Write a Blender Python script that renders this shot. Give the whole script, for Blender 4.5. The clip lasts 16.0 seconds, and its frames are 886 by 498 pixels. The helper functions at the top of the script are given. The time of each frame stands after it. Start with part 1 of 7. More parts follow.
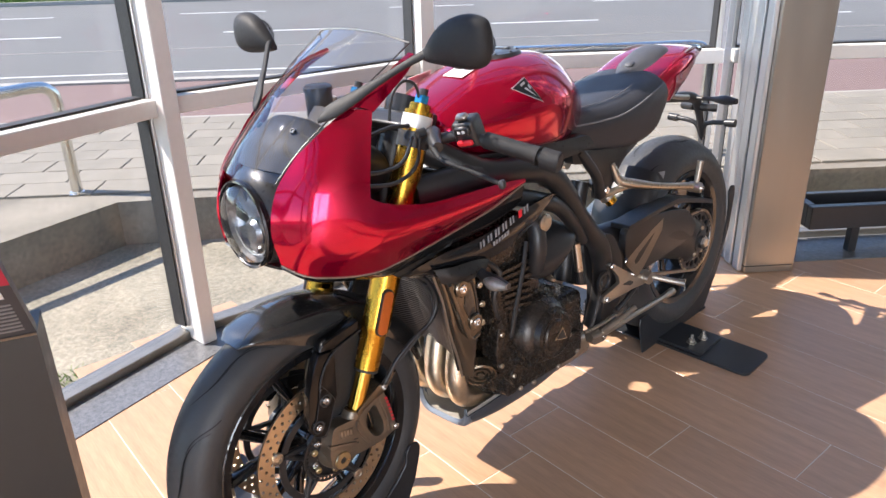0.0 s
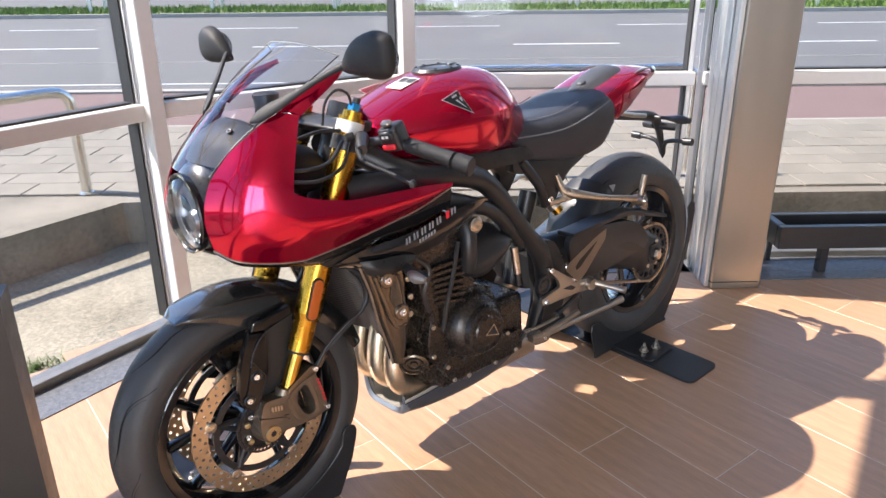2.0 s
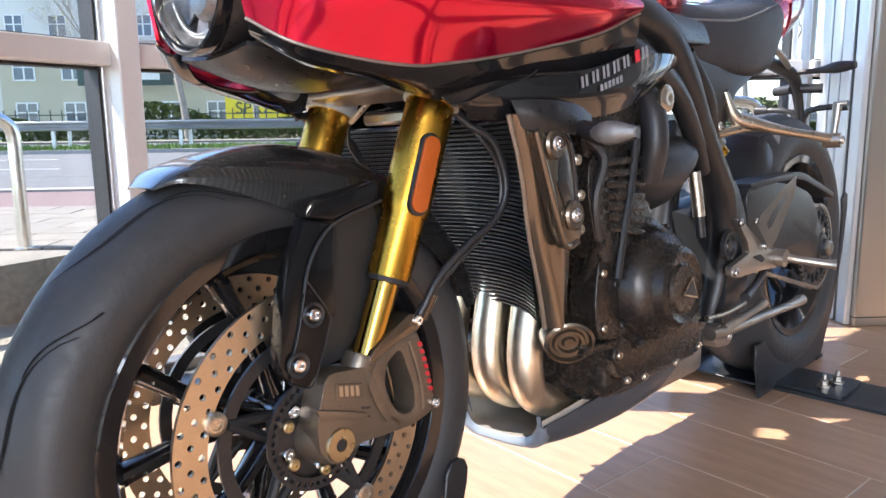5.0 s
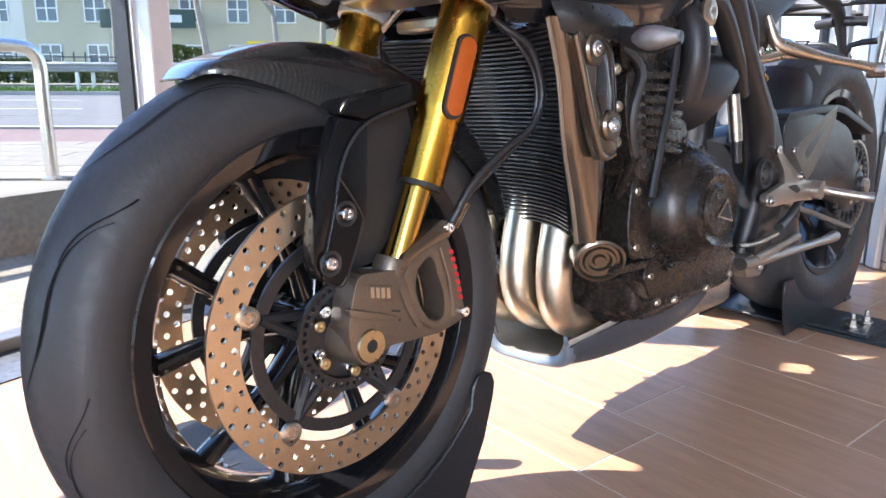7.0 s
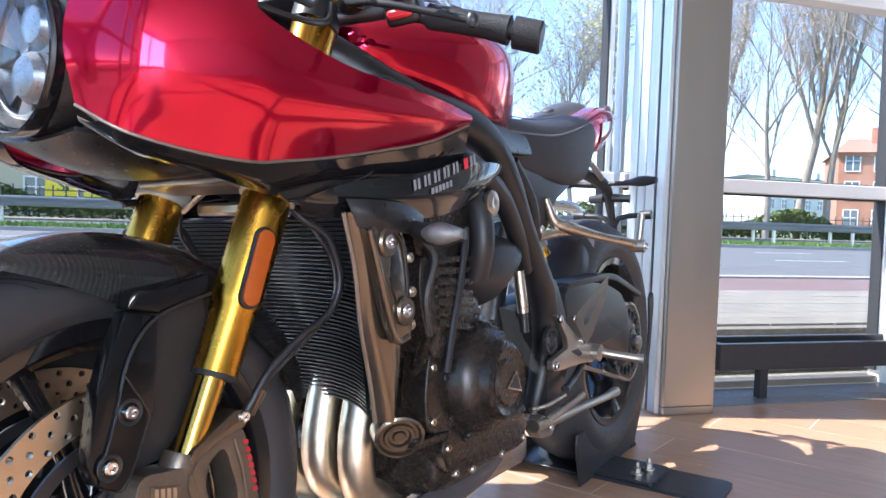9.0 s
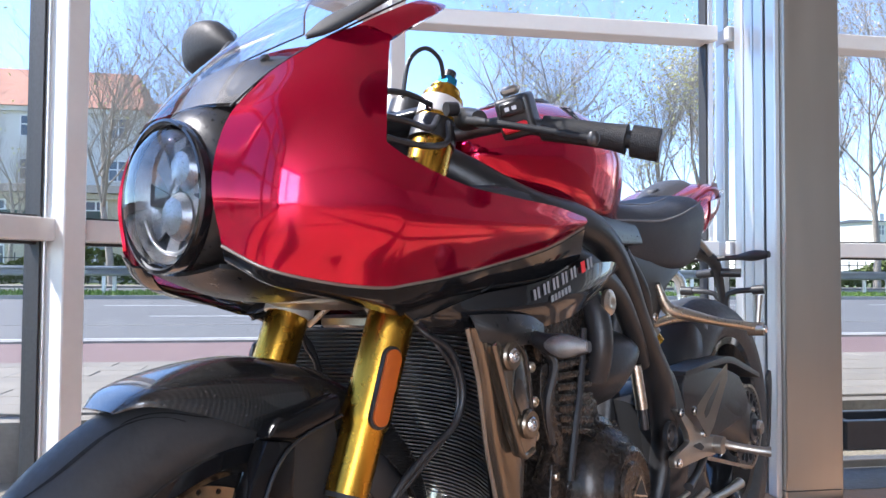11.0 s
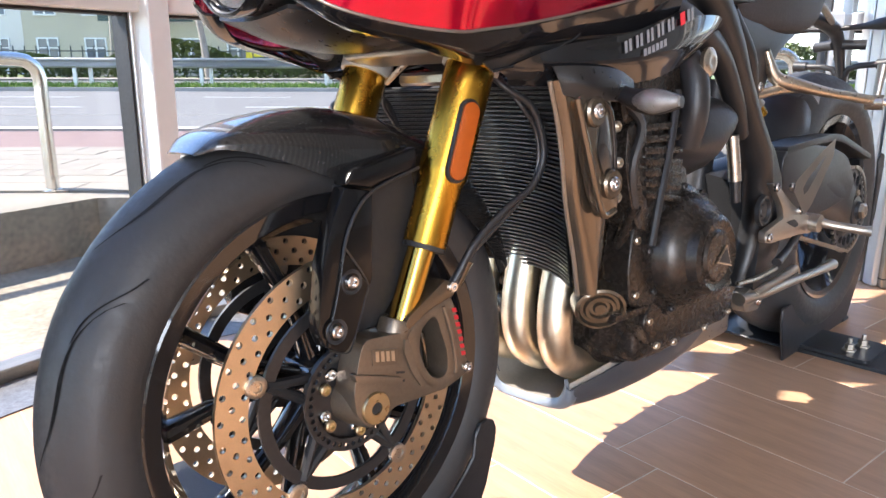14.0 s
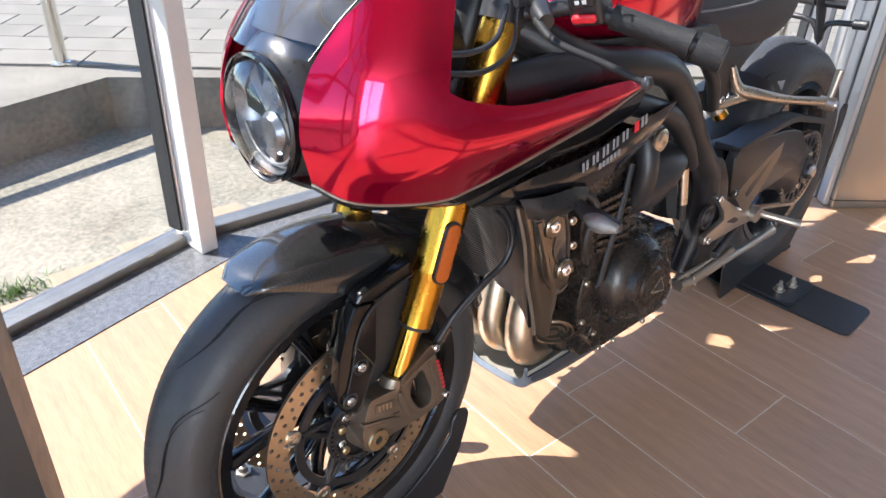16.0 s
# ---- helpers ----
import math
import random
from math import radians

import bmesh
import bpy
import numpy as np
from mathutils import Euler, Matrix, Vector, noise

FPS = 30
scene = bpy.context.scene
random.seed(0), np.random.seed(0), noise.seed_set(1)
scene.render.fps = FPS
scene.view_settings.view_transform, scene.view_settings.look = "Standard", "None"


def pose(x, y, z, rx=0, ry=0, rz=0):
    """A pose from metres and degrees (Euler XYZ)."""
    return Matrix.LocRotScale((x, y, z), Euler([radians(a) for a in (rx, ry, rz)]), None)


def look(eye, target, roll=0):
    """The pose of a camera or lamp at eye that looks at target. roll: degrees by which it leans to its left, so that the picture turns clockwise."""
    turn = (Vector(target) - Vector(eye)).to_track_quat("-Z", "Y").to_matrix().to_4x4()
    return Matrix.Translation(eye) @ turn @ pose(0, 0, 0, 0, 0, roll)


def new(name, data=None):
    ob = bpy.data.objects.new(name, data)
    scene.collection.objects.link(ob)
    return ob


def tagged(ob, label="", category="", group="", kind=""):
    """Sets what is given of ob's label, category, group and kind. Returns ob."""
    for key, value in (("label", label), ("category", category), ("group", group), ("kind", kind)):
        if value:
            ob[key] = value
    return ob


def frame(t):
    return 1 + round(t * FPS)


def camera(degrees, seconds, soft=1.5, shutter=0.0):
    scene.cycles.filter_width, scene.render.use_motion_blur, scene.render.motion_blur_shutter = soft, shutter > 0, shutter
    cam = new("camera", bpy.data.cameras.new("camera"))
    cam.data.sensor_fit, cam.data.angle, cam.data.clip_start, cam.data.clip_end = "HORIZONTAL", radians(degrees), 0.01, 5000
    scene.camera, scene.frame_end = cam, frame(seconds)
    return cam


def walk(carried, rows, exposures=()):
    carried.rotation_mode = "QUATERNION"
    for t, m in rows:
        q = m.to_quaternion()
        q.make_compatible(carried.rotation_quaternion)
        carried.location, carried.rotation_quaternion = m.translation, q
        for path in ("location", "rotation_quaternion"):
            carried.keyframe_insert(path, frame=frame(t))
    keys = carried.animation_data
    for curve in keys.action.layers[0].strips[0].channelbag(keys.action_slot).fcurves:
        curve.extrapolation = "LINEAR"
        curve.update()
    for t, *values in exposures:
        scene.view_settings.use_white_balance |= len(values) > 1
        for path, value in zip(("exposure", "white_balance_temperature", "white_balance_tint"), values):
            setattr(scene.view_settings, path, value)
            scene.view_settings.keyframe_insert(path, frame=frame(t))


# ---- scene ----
cam = camera(62.4, 16.0)
PATH = [
    (0, (2.113, 1.109, 1.245), (0.819, -0.202, 0.466), -1.5),
    (0.5, (2.064, 1.247, 1.251), (0.811, -0.123, 0.508), 0.3),
    (1, (2.039, 1.361, 1.243), (0.787, -0.022, 0.523), -0.2),
    (1.5, (2.052, 1.365, 1.237), (0.798, -0.017, 0.516), -0.5),
    (2, (2.054, 1.364, 1.249), (0.806, -0.018, 0.518), -0.5),
    (2.5, (2.057, 1.37, 1.244), (0.81, -0.014, 0.518), -0.6),
    (3, (2.055, 1.371, 1.247), (0.851, -0.042, 0.503), -0.6),
    (3.5, (2.074, 1.304, 1.22), (0.915, -0.13, 0.445), -0.5),
    (4, (2.074, 0.954, 1.145), (0.846, -0.452, 0.428), 0.1),
    (4.2, (2.053, 0.833, 1.156), (0.781, -0.563, 0.497), 0.8),
    (4.5, (1.969, 0.748, 0.968), (0.634, -0.645, 0.443), 0.9),
    (4.7, (1.909, 0.72, 0.804), (0.543, -0.691, 0.422), -0.3),
    (5, (1.877, 0.718, 0.631), (0.475, -0.669, 0.297), -0.7),
    (5.2, (1.873, 0.711, 0.587), (0.464, -0.662, 0.225), -0.3),
    (7.3, (1.896, 0.708, 0.579), (0.555, -0.701, 0.114), 0.2),
    (7.5, (1.903, 0.713, 0.58), (0.513, -0.666, 0.171), 0.5),
    (8, (1.904, 0.713, 0.596), (0.393, -0.57, 0.331), 0.8),
    (8.5, (1.9, 0.731, 0.616), (0.29, -0.446, 0.464), 0.9),
    (9, (1.888, 0.737, 0.639), (0.198, -0.328, 0.555), 1.9),
    (9.5, (1.883, 0.75, 0.709), (0.167, -0.276, 0.661), 2.6),
    (10, (1.909, 0.723, 0.704), (0.246, -0.388, 0.678), 2.1),
    (10.2, (1.914, 0.716, 0.703), (0.281, -0.439, 0.697), 1.7),
    (12.3, (1.914, 0.698, 0.714), (0.396, -0.598, 0.838), -0.7),
    (12.5, (1.912, 0.701, 0.711), (0.394, -0.6, 0.765), -0.5),
    (12.8, (1.901, 0.697, 0.693), (0.43, -0.629, 0.415), -0.1),
    (13, (1.9, 0.698, 0.676), (0.461, -0.638, 0.299), 0.2),
    (13.5, (1.893, 0.707, 0.67), (0.49, -0.643, 0.21), 0.7),
    (14, (1.887, 0.699, 0.657), (0.543, -0.701, 0.173), 0.2),
    (14.5, (1.908, 0.69, 0.793), (0.707, -0.767, 0.133), -1.4),
    (14.7, (1.939, 0.7, 0.924), (0.864, -0.746, 0.055), -1.4),
    (15, (2.0, 0.742, 1.075), (0.906, -0.605, 0.081), 0.7),
    (15.5, (2.055, 0.749, 1.129), (0.874, -0.495, 0.101), 3.9),
    (16, (1.933, 0.757, 1.115), (0.731, -0.47, 0.09), 2.1),
]
walk(cam, [(t, look(eye, target, roll)) for t, eye, target, roll in PATH], [(0, 1.75, 6600, 15), (3.5, 1.75, 6600, 15), (4.4, 1.6, 6500, 15), (5.0, 2.1, 6300, 14), (8.0, 2.2, 5950, 15), (9.5, 1.9, 5800, 13), (10.2, 1.85, 5900, 15), (12.5, 1.55, 6050, 15), (13.0, 2.1, 6300, 15), (14.0, 2.25, 6500, 15), (15.0, 1.95, 6400, 14), (16.0, 1.95, 6200, 12)])

# ---- world, sun and exposure ----
SUN = Vector((0.55, -0.74, 1.0)).normalized()
world = bpy.data.worlds.new("sky")
scene.world = world
world.use_nodes = True
wn = world.node_tree.nodes
sky = wn.new("ShaderNodeTexSky")
sky.sky_type, sky.sun_disc = "NISHITA", False
sky.sun_elevation = math.asin(SUN.z)
sky.sun_rotation = math.atan2(SUN.x, SUN.y)
sky.air_density, sky.dust_density, sky.ozone_density = 0.8, 0.0, 2.5
world.node_tree.links.new(sky.outputs[0], wn["Background"].inputs[0])
wn["Background"].inputs[1].default_value = 0.15
sun = new("sun", bpy.data.lights.new("sun", "SUN"))
sun.data.energy, sun.data.angle, sun.data.color = 3.7, radians(0.5), (1.0, 0.94, 0.84)
sun.matrix_world = look(SUN * 20, (0, 0, 0))
# added fill lamps in the unseen east windows, standing in for skylight
for k, y in enumerate((4.95, 7.65)):
    sl = new("window_skylight", bpy.data.lights.new("window_skylight", "AREA"))
    sl.data.shape, sl.data.size, sl.data.size_y = "RECTANGLE", 3.6, 2.5
    sl.data.energy, sl.data.color = 105.0, (0.86, 0.93, 1.0)
    sl.matrix_world = look((6.9, y, 2.1), (0.0, y, 2.1), 90)

# ---- materials ----


def mat(name, color, rough=0.5, metal=0.0, var=0.12, scale=14.0, bump=0.0, coat=0.0, fine=9.0, rvar=0.12, random_hue=0.0, spec=0.5, stretch=None, island=0.0):
    m = bpy.data.materials.new(name)
    m.use_nodes = True
    nt = m.node_tree
    n, l = nt.nodes, nt.links
    p = n["Principled BSDF"]
    tc = n.new("ShaderNodeTexCoord")
    src = tc.outputs["Object"]
    if stretch:
        mp = n.new("ShaderNodeMapping")
        mp.inputs["Scale"].default_value = stretch
        l.new(src, mp.inputs["Vector"])
        src = mp.outputs[0]
    na, nb = n.new("ShaderNodeTexNoise"), n.new("ShaderNodeTexNoise")
    na.inputs["Scale"].default_value, nb.inputs["Scale"].default_value = scale, scale * fine
    na.inputs["Detail"].default_value, nb.inputs["Detail"].default_value = 3, 4
    l.new(src, na.inputs["Vector"])
    l.new(src, nb.inputs["Vector"])
    add = n.new("ShaderNodeMath")
    add.operation = "ADD"
    l.new(na.outputs[0], add.inputs[0])
    l.new(nb.outputs[0], add.inputs[1])
    last = add
    if random_hue or island:
        inf = n.new("ShaderNodeObjectInfo" if random_hue else "ShaderNodeNewGeometry")
        mul = n.new("ShaderNodeMath")
        mul.operation = "MULTIPLY_ADD"
        l.new(inf.outputs["Random" if random_hue else "Random Per Island"], mul.inputs[0])
        mul.inputs[1].default_value = random_hue or island
        l.new(add.outputs[0], mul.inputs[2])
        last = mul
    ramp = n.new("ShaderNodeMapRange")
    spread = (random_hue or island)
    ramp.inputs["From Min"].default_value, ramp.inputs["From Max"].default_value = 0.6, 1.4 + spread
    ramp.inputs["To Min"].default_value, ramp.inputs["To Max"].default_value = 1 - var, 1 + var
    l.new(last.outputs[0], ramp.inputs["Value"])
    mix = n.new("ShaderNodeVectorMath")
    mix.operation = "SCALE"
    mix.inputs[0].default_value = color
    l.new(ramp.outputs[0], mix.inputs["Scale"])
    l.new(mix.outputs[0], p.inputs["Base Color"])
    rr = n.new("ShaderNodeMapRange")
    rr.inputs["From Min"].default_value, rr.inputs["From Max"].default_value = 0.3, 0.7
    rr.inputs["To Min"].default_value, rr.inputs["To Max"].default_value = max(0.01, rough * (1 - rvar)), min(1, rough * (1 + rvar))
    l.new(nb.outputs[0], rr.inputs["Value"])
    l.new(rr.outputs[0], p.inputs["Roughness"])
    p.inputs["Metallic"].default_value = metal
    p.inputs["Coat Weight"].default_value = coat
    p.inputs["Coat Roughness"].default_value = 0.03
    p.inputs["Specular IOR Level"].default_value = spec
    if bump:
        b = n.new("ShaderNodeBump")
        b.inputs["Strength"].default_value, b.inputs["Distance"].default_value = bump, 0.004
        l.new(nb.outputs[0], b.inputs["Height"])
        l.new(b.outputs[0], p.inputs["Normal"])
    return m


def glass_mat(name, tint, rough=0.0, ior=1.45):
    m = bpy.data.materials.new(name)
    m.use_nodes = True
    p = m.node_tree.nodes["Principled BSDF"]
    p.inputs["Base Color"].default_value = (*tint, 1)
    p.inputs["Roughness"].default_value = rough
    p.inputs["Transmission Weight"].default_value = 1
    p.inputs["IOR"].default_value = ior
    return m


def pane_mat(name, tint, gloss, least=0.035):
    """Thin clear sheet: lets light straight through, mirrors a little at its skin."""
    m = bpy.data.materials.new(name)
    m.use_nodes = True
    n, l = m.node_tree.nodes, m.node_tree.links
    out = n["Material Output"]
    t, g, mx, f = n.new("ShaderNodeBsdfTransparent"), n.new("ShaderNodeBsdfGlossy"), n.new("ShaderNodeMixShader"), n.new("ShaderNodeLayerWeight")
    t.inputs[0].default_value = (*tint, 1)
    g.inputs["Roughness"].default_value = 0.01
    g.inputs["Color"].default_value = (gloss, gloss, gloss, 1)
    f.inputs["Blend"].default_value = 0.5
    pw, ma = n.new("ShaderNodeMath"), n.new("ShaderNodeMath")
    pw.operation, ma.operation = "POWER", "MULTIPLY_ADD"
    pw.inputs[1].default_value = 5.0
    ma.inputs[1].default_value, ma.inputs[2].default_value = 0.94, least
    l.new(f.outputs["Facing"], pw.inputs[0])
    l.new(pw.outputs[0], ma.inputs[0])
    l.new(ma.outputs[0], mx.inputs[0])
    l.new(t.outputs[0], mx.inputs[1])
    l.new(g.outputs[0], mx.inputs[2])
    l.new(mx.outputs[0], out.inputs[0])
    return m


def carbon_mat(name):
    """Black clear-coated cloth: a twill whose tows shine in two crossing directions."""
    m = mat(name, (0.012, 0.013, 0.016), 0.25, 0.0, 0.3, 40, 0, 1.0)
    n, l = m.node_tree.nodes, m.node_tree.links
    p = n["Principled BSDF"]
    tc, mp = n.new("ShaderNodeTexCoord"), n.new("ShaderNodeMapping")
    mp.inputs["Rotation"].default_value = (0.0, radians(18), radians(38))
    l.new(tc.outputs["Object"], mp.inputs["Vector"])
    wv, ck = n.new("ShaderNodeTexWave"), n.new("ShaderNodeTexChecker")
    wv.wave_type, wv.bands_direction = "BANDS", "Y"
    wv.inputs["Scale"].default_value = 115
    wv.inputs["Distortion"].default_value = 0.0
    ck.inputs["Scale"].default_value = 620
    l.new(mp.outputs[0], wv.inputs["Vector"])
    l.new(mp.outputs[0], ck.inputs["Vector"])
    mul = n.new("ShaderNodeMath")
    mul.operation = "MULTIPLY_ADD"
    mul.inputs[1].default_value = 0.35
    l.new(ck.outputs["Fac"], mul.inputs[0])
    l.new(wv.outputs["Fac"], mul.inputs[2])
    mr = n.new("ShaderNodeMapRange")
    mr.inputs["From Min"].default_value, mr.inputs["From Max"].default_value = 0.2, 1.2
    mr.inputs["To Min"].default_value, mr.inputs["To Max"].default_value = 0.006, 0.055
    l.new(mul.outputs[0], mr.inputs["Value"])
    cc = n.new("ShaderNodeCombineColor")
    for i in range(3):
        l.new(mr.outputs[0], cc.inputs[i])
    l.new(cc.outputs[0], p.inputs["Base Color"])
    p.inputs["Metallic"].default_value = 0.5
    return m


def wood_tile_mat(name):
    m = mat(name, (0.405, 0.242, 0.146), 0.34, 0, 0.26, 3.0, 0.10, fine=7, random_hue=0.22, stretch=(14.0, 1.0, 1.0))
    return m


RED = mat("red_paint", (0.50, 0.0006, 0.036), 0.12, 0.80, 0.04, 3, 0, 0.55, spec=0.2)
LAMPGREY = mat("clear_lamp_plastic", (0.24, 0.235, 0.225), 0.3, 0.5, 0.2, 120, 0.3)
RED_DEEP = mat("dark_red_paint", (0.22, 0.004, 0.02), 0.3, 0.35, 0.06, 3, 0, 1.0)
GLOSS = mat("gloss_black", (0.009, 0.009, 0.010), 0.12, 0, 0.2, 8, 0, 0.9, spec=0.15)
PITCH = mat("pitch_black_gloss", (0.006, 0.006, 0.0065), 0.2, 0, 0.2, 8, 0, 0.25, spec=0.2)
GRIPM = mat("grip_rubber", (0.016, 0.016, 0.017), 0.6, 0, 0.2, 60, 0.4, spec=0.3)
ARMM = mat("matt_black_arm", (0.017, 0.017, 0.018), 0.6, 0, 0.15, 20, 0.05, spec=0.25)
BLACK = mat("satin_black_plastic", (0.018, 0.018, 0.0195), 0.40, 0, 0.2, 20, 0.1)
BLACKM = mat("black_coated_metal", (0.042, 0.042, 0.044), 0.36, 0.5, 0.2, 18, 0.06)
FRAMEM = mat("frame_black", (0.015, 0.015, 0.016), 0.38, 0.1, 0.2, 24, 0.05)
ENGINE = mat("engine_graphite", (0.036, 0.030, 0.026), 0.27, 0.55, 0.10, 16, 0.015)
RUBBER = mat("tyre_rubber", (0.034, 0.035, 0.037), 0.50, 0, 0.16, 12, 0.12, rvar=0.2)
GROOVE = mat("tread_groove", (0.006, 0.006, 0.006), 0.8, 0, 0.1)
FINM = mat("radiator_fin", (0.11, 0.11, 0.11), 0.35, 0.7, 0.15, 20)
GOLD = mat("gold_anodised", (0.52, 0.275, 0.035), 0.27, 1.0, 0.05, 6, rvar=0.03)
GOLDIN = mat("gold_fork_tube", (0.62, 0.36, 0.07), 0.17, 1.0, 0.05, 10)
STEEL = mat("brushed_steel", (0.56, 0.50, 0.42), 0.3, 1.0, 0.14, 20, 0.03)
DISC = mat("brake_disc_steel", (0.64, 0.52, 0.37), 0.36, 1.0, 0.1, 60, 0.04)
CHROME = mat("chrome", (0.75, 0.75, 0.76), 0.06, 1.0, 0.03)
SILVER = mat("cast_silver", (0.40, 0.36, 0.31), 0.36, 0.9, 0.12, 22, 0.06)
TITAN = mat("grey_cast_metal", (0.30, 0.27, 0.23), 0.38, 0.8, 0.15, 20, 0.08)
CASTBRONZE = mat("cast_bronze_grey", (0.185, 0.150, 0.114), 0.36, 0.7, 0.16, 30, 0.06)
PANLINER = mat("heat_foil", (0.62, 0.58, 0.52), 0.35, 0.6, 0.15, 30, 0.1)
# black pan lip coloured pale grey-blue, as sun and sky light it
LIPLIT = mat("grey_pan_lip", (0.155, 0.175, 0.205), 0.38, 0.2, 0.1, 20)
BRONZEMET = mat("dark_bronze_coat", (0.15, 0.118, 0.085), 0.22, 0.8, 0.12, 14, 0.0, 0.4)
BRASS = mat("brass_nut", (0.58, 0.48, 0.30), 0.3, 1.0, 0.08)
HEADER = mat("heated_steel", (0.84, 0.74, 0.58), 0.36, 1.0, 0.16, 9, 0.02)
BELLY = mat("belly_pan_grey", (0.060, 0.066, 0.078), 0.34, 0.2, 0.15, 12, 0.0, 0.4)
BOWL = mat("mirrored_bowl", (0.20, 0.21, 0.225), 0.30, 0.85, 0.3, 60)
CLAMP = mat("polished_clamp", (0.74, 0.72, 0.69), 0.38, 0.35, 0.08, 24, 0.04)
NOSE = mat("satin_nose_plastic", (0.017, 0.0165, 0.0165), 0.30, 0, 0.18, 16, 0.02, spec=0.3)
LEATHER = mat("seat_vinyl", (0.021, 0.022, 0.027), 0.5, 0, 0.16, 30, 0.3)
GREYVINYL = mat("grey_vinyl", (0.045, 0.047, 0.054), 0.5, 0, 0.14, 30, 0.3)
THREAD = mat("seam_thread", (0.12, 0.12, 0.13), 0.7)
AMBER = mat("amber_plastic", (0.42, 0.085, 0.006), 0.35, 0, 0.12, 90, 0.25, 0.0)
BLUE = mat("blue_anodised", (0.04, 0.34, 0.62), 0.25, 0.8, 0.08)
WHITE = mat("white_print", (0.72, 0.72, 0.72), 0.45, 0, 0.04)
SILVERPRINT = mat("silver_print", (0.24, 0.24, 0.25), 0.4, 0.2, 0.05)
REDPRINT = mat("red_print", (0.6, 0.02, 0.03), 0.4, 0, 0.05)
CARBON = carbon_mat("carbon_fibre")
SCREEN = pane_mat("clear_screen", (0.88, 0.89, 0.94), 1.0, 0.05)
LENS = pane_mat("lamp_lens", (0.93, 0.95, 0.98), 1.0, 0.06)
WINDOW = pane_mat("window_glass", (0.965, 0.975, 0.968), 0.45)
ALU = mat("satin_aluminium", (0.60, 0.60, 0.60), 0.36, 0.85, 0.06, 5, 0.02, stretch=(1, 1, 0.06))
ALUPAINT = mat("aluminium_grey_paint", (0.66, 0.645, 0.62), 0.42, 0.15, 0.04, 6, 0.02)
COLUMN = mat("brushed_stainless_cladding", (0.36, 0.33, 0.29), 0.34, 0.9, 0.04, 1.2, 0.0, stretch=(3, 3, 0.25))
GASKET = mat("black_gasket", (0.02, 0.02, 0.021), 0.6)
GRANITE = mat("grey_granite", (0.115, 0.118, 0.125), 0.35, 0, 0.55, 60, 0.05, fine=4)
GROUT = mat("pale_grout", (0.62, 0.55, 0.46), 0.8, 0, 0.10, 40, 0.05)
WOODTILE = wood_tile_mat("wood_look_tile")
PLASTER = mat("grey_wall_paint", (0.34, 0.335, 0.325), 0.8, 0, 0.04, 2, 0.05)
CEIL = mat("ceiling_paint", (0.38, 0.375, 0.37), 0.85, 0, 0.03, 2)
STANDMET = mat("powder_coated_steel", (0.03, 0.032, 0.036), 0.38, 0.4, 0.15, 26, 0.12)
TOTEM = mat("totem_grey", (0.036, 0.037, 0.036), 0.45, 0.2, 0.10, 3, 0.03)
SLATE = mat("panel_slate", (0.05, 0.05, 0.056), 0.4, 0, 0.08, 6)
PANELRED = mat("panel_red", (0.42, 0.02, 0.05), 0.4, 0, 0.06, 6)
CONCRETE = mat("rough_concrete", (0.18, 0.158, 0.128), 0.9, 0, 0.5, 2.6, 0.7, fine=22)
GRAVEL = mat("old_gravel_concrete", (0.225, 0.20, 0.155), 0.92, 0, 0.65, 2.2, 0.9, fine=30)
PAVER = mat("concrete_paver", (0.205, 0.182, 0.150), 0.88, 0, 0.22, 5, 0.3, random_hue=0.5)
ASPHALT = mat("road_asphalt", (0.112, 0.110, 0.108), 0.9, 0, 0.16, 0.5, 0.4, fine=60)
REDASPHALT = mat("red_cycle_lane", (0.155, 0.100, 0.092), 0.9, 0, 0.16, 0.6, 0.4, fine=60)
KERB = mat("kerb_stone", (0.30, 0.28, 0.25), 0.85, 0, 0.2, 4, 0.3)
LINE = mat("road_paint", (0.50, 0.50, 0.48), 0.75, 0, 0.12, 3)
GRASS = mat("grass", (0.10, 0.17, 0.03), 0.9, 0, 0.5, 1.4, 0.5, fine=14, island=0.6)
SOIL = mat("verge_soil", (0.10, 0.13, 0.04), 0.95, 0, 0.4, 2, 0.5)
GALV = mat("galvanised_steel", (0.50, 0.51, 0.52), 0.36, 0.9, 0.1, 8, 0.03)
RAILSTEEL = mat("polished_rail_steel", (0.66, 0.64, 0.60), 0.22, 1.0, 0.08, 12)
BARK = mat("bark", (0.28, 0.24, 0.195), 0.9, 0, 0.3, 6, 0.4)
LEAF = mat("spring_leaf", (0.66, 0.62, 0.26), 0.7, 0, 0.35, 1.2, island=0.8)
LEAFDRY = mat("budding_leaf", (0.62, 0.47, 0.30), 0.7, 0, 0.35, 1.2, island=0.8)
HEDGE = mat("hedge_leaf", (0.09, 0.12, 0.03), 0.75, 0, 0.5, 1.5, island=0.8)
RENDERW = mat("white_render", (0.62, 0.60, 0.55), 0.85, 0, 0.08, 0.4, 0.1)
RENDERB = mat("beige_render", (0.50, 0.44, 0.33), 0.85, 0, 0.1, 0.4, 0.1)
BRICKW = mat("brick_facade", (0.36, 0.17, 0.11), 0.85, 0, 0.18, 0.8, 0.2, fine=30)
ROOF = mat("red_roof_tile", (0.38, 0.17, 0.11), 0.8, 0, 0.25, 0.9, 0.4, fine=12)
DARKWIN = mat("window_dark", (0.10, 0.12, 0.15), 0.08, 0, 0.2, 0.6)
WINFRAME = mat("white_window_frame", (0.72, 0.72, 0.70), 0.5)
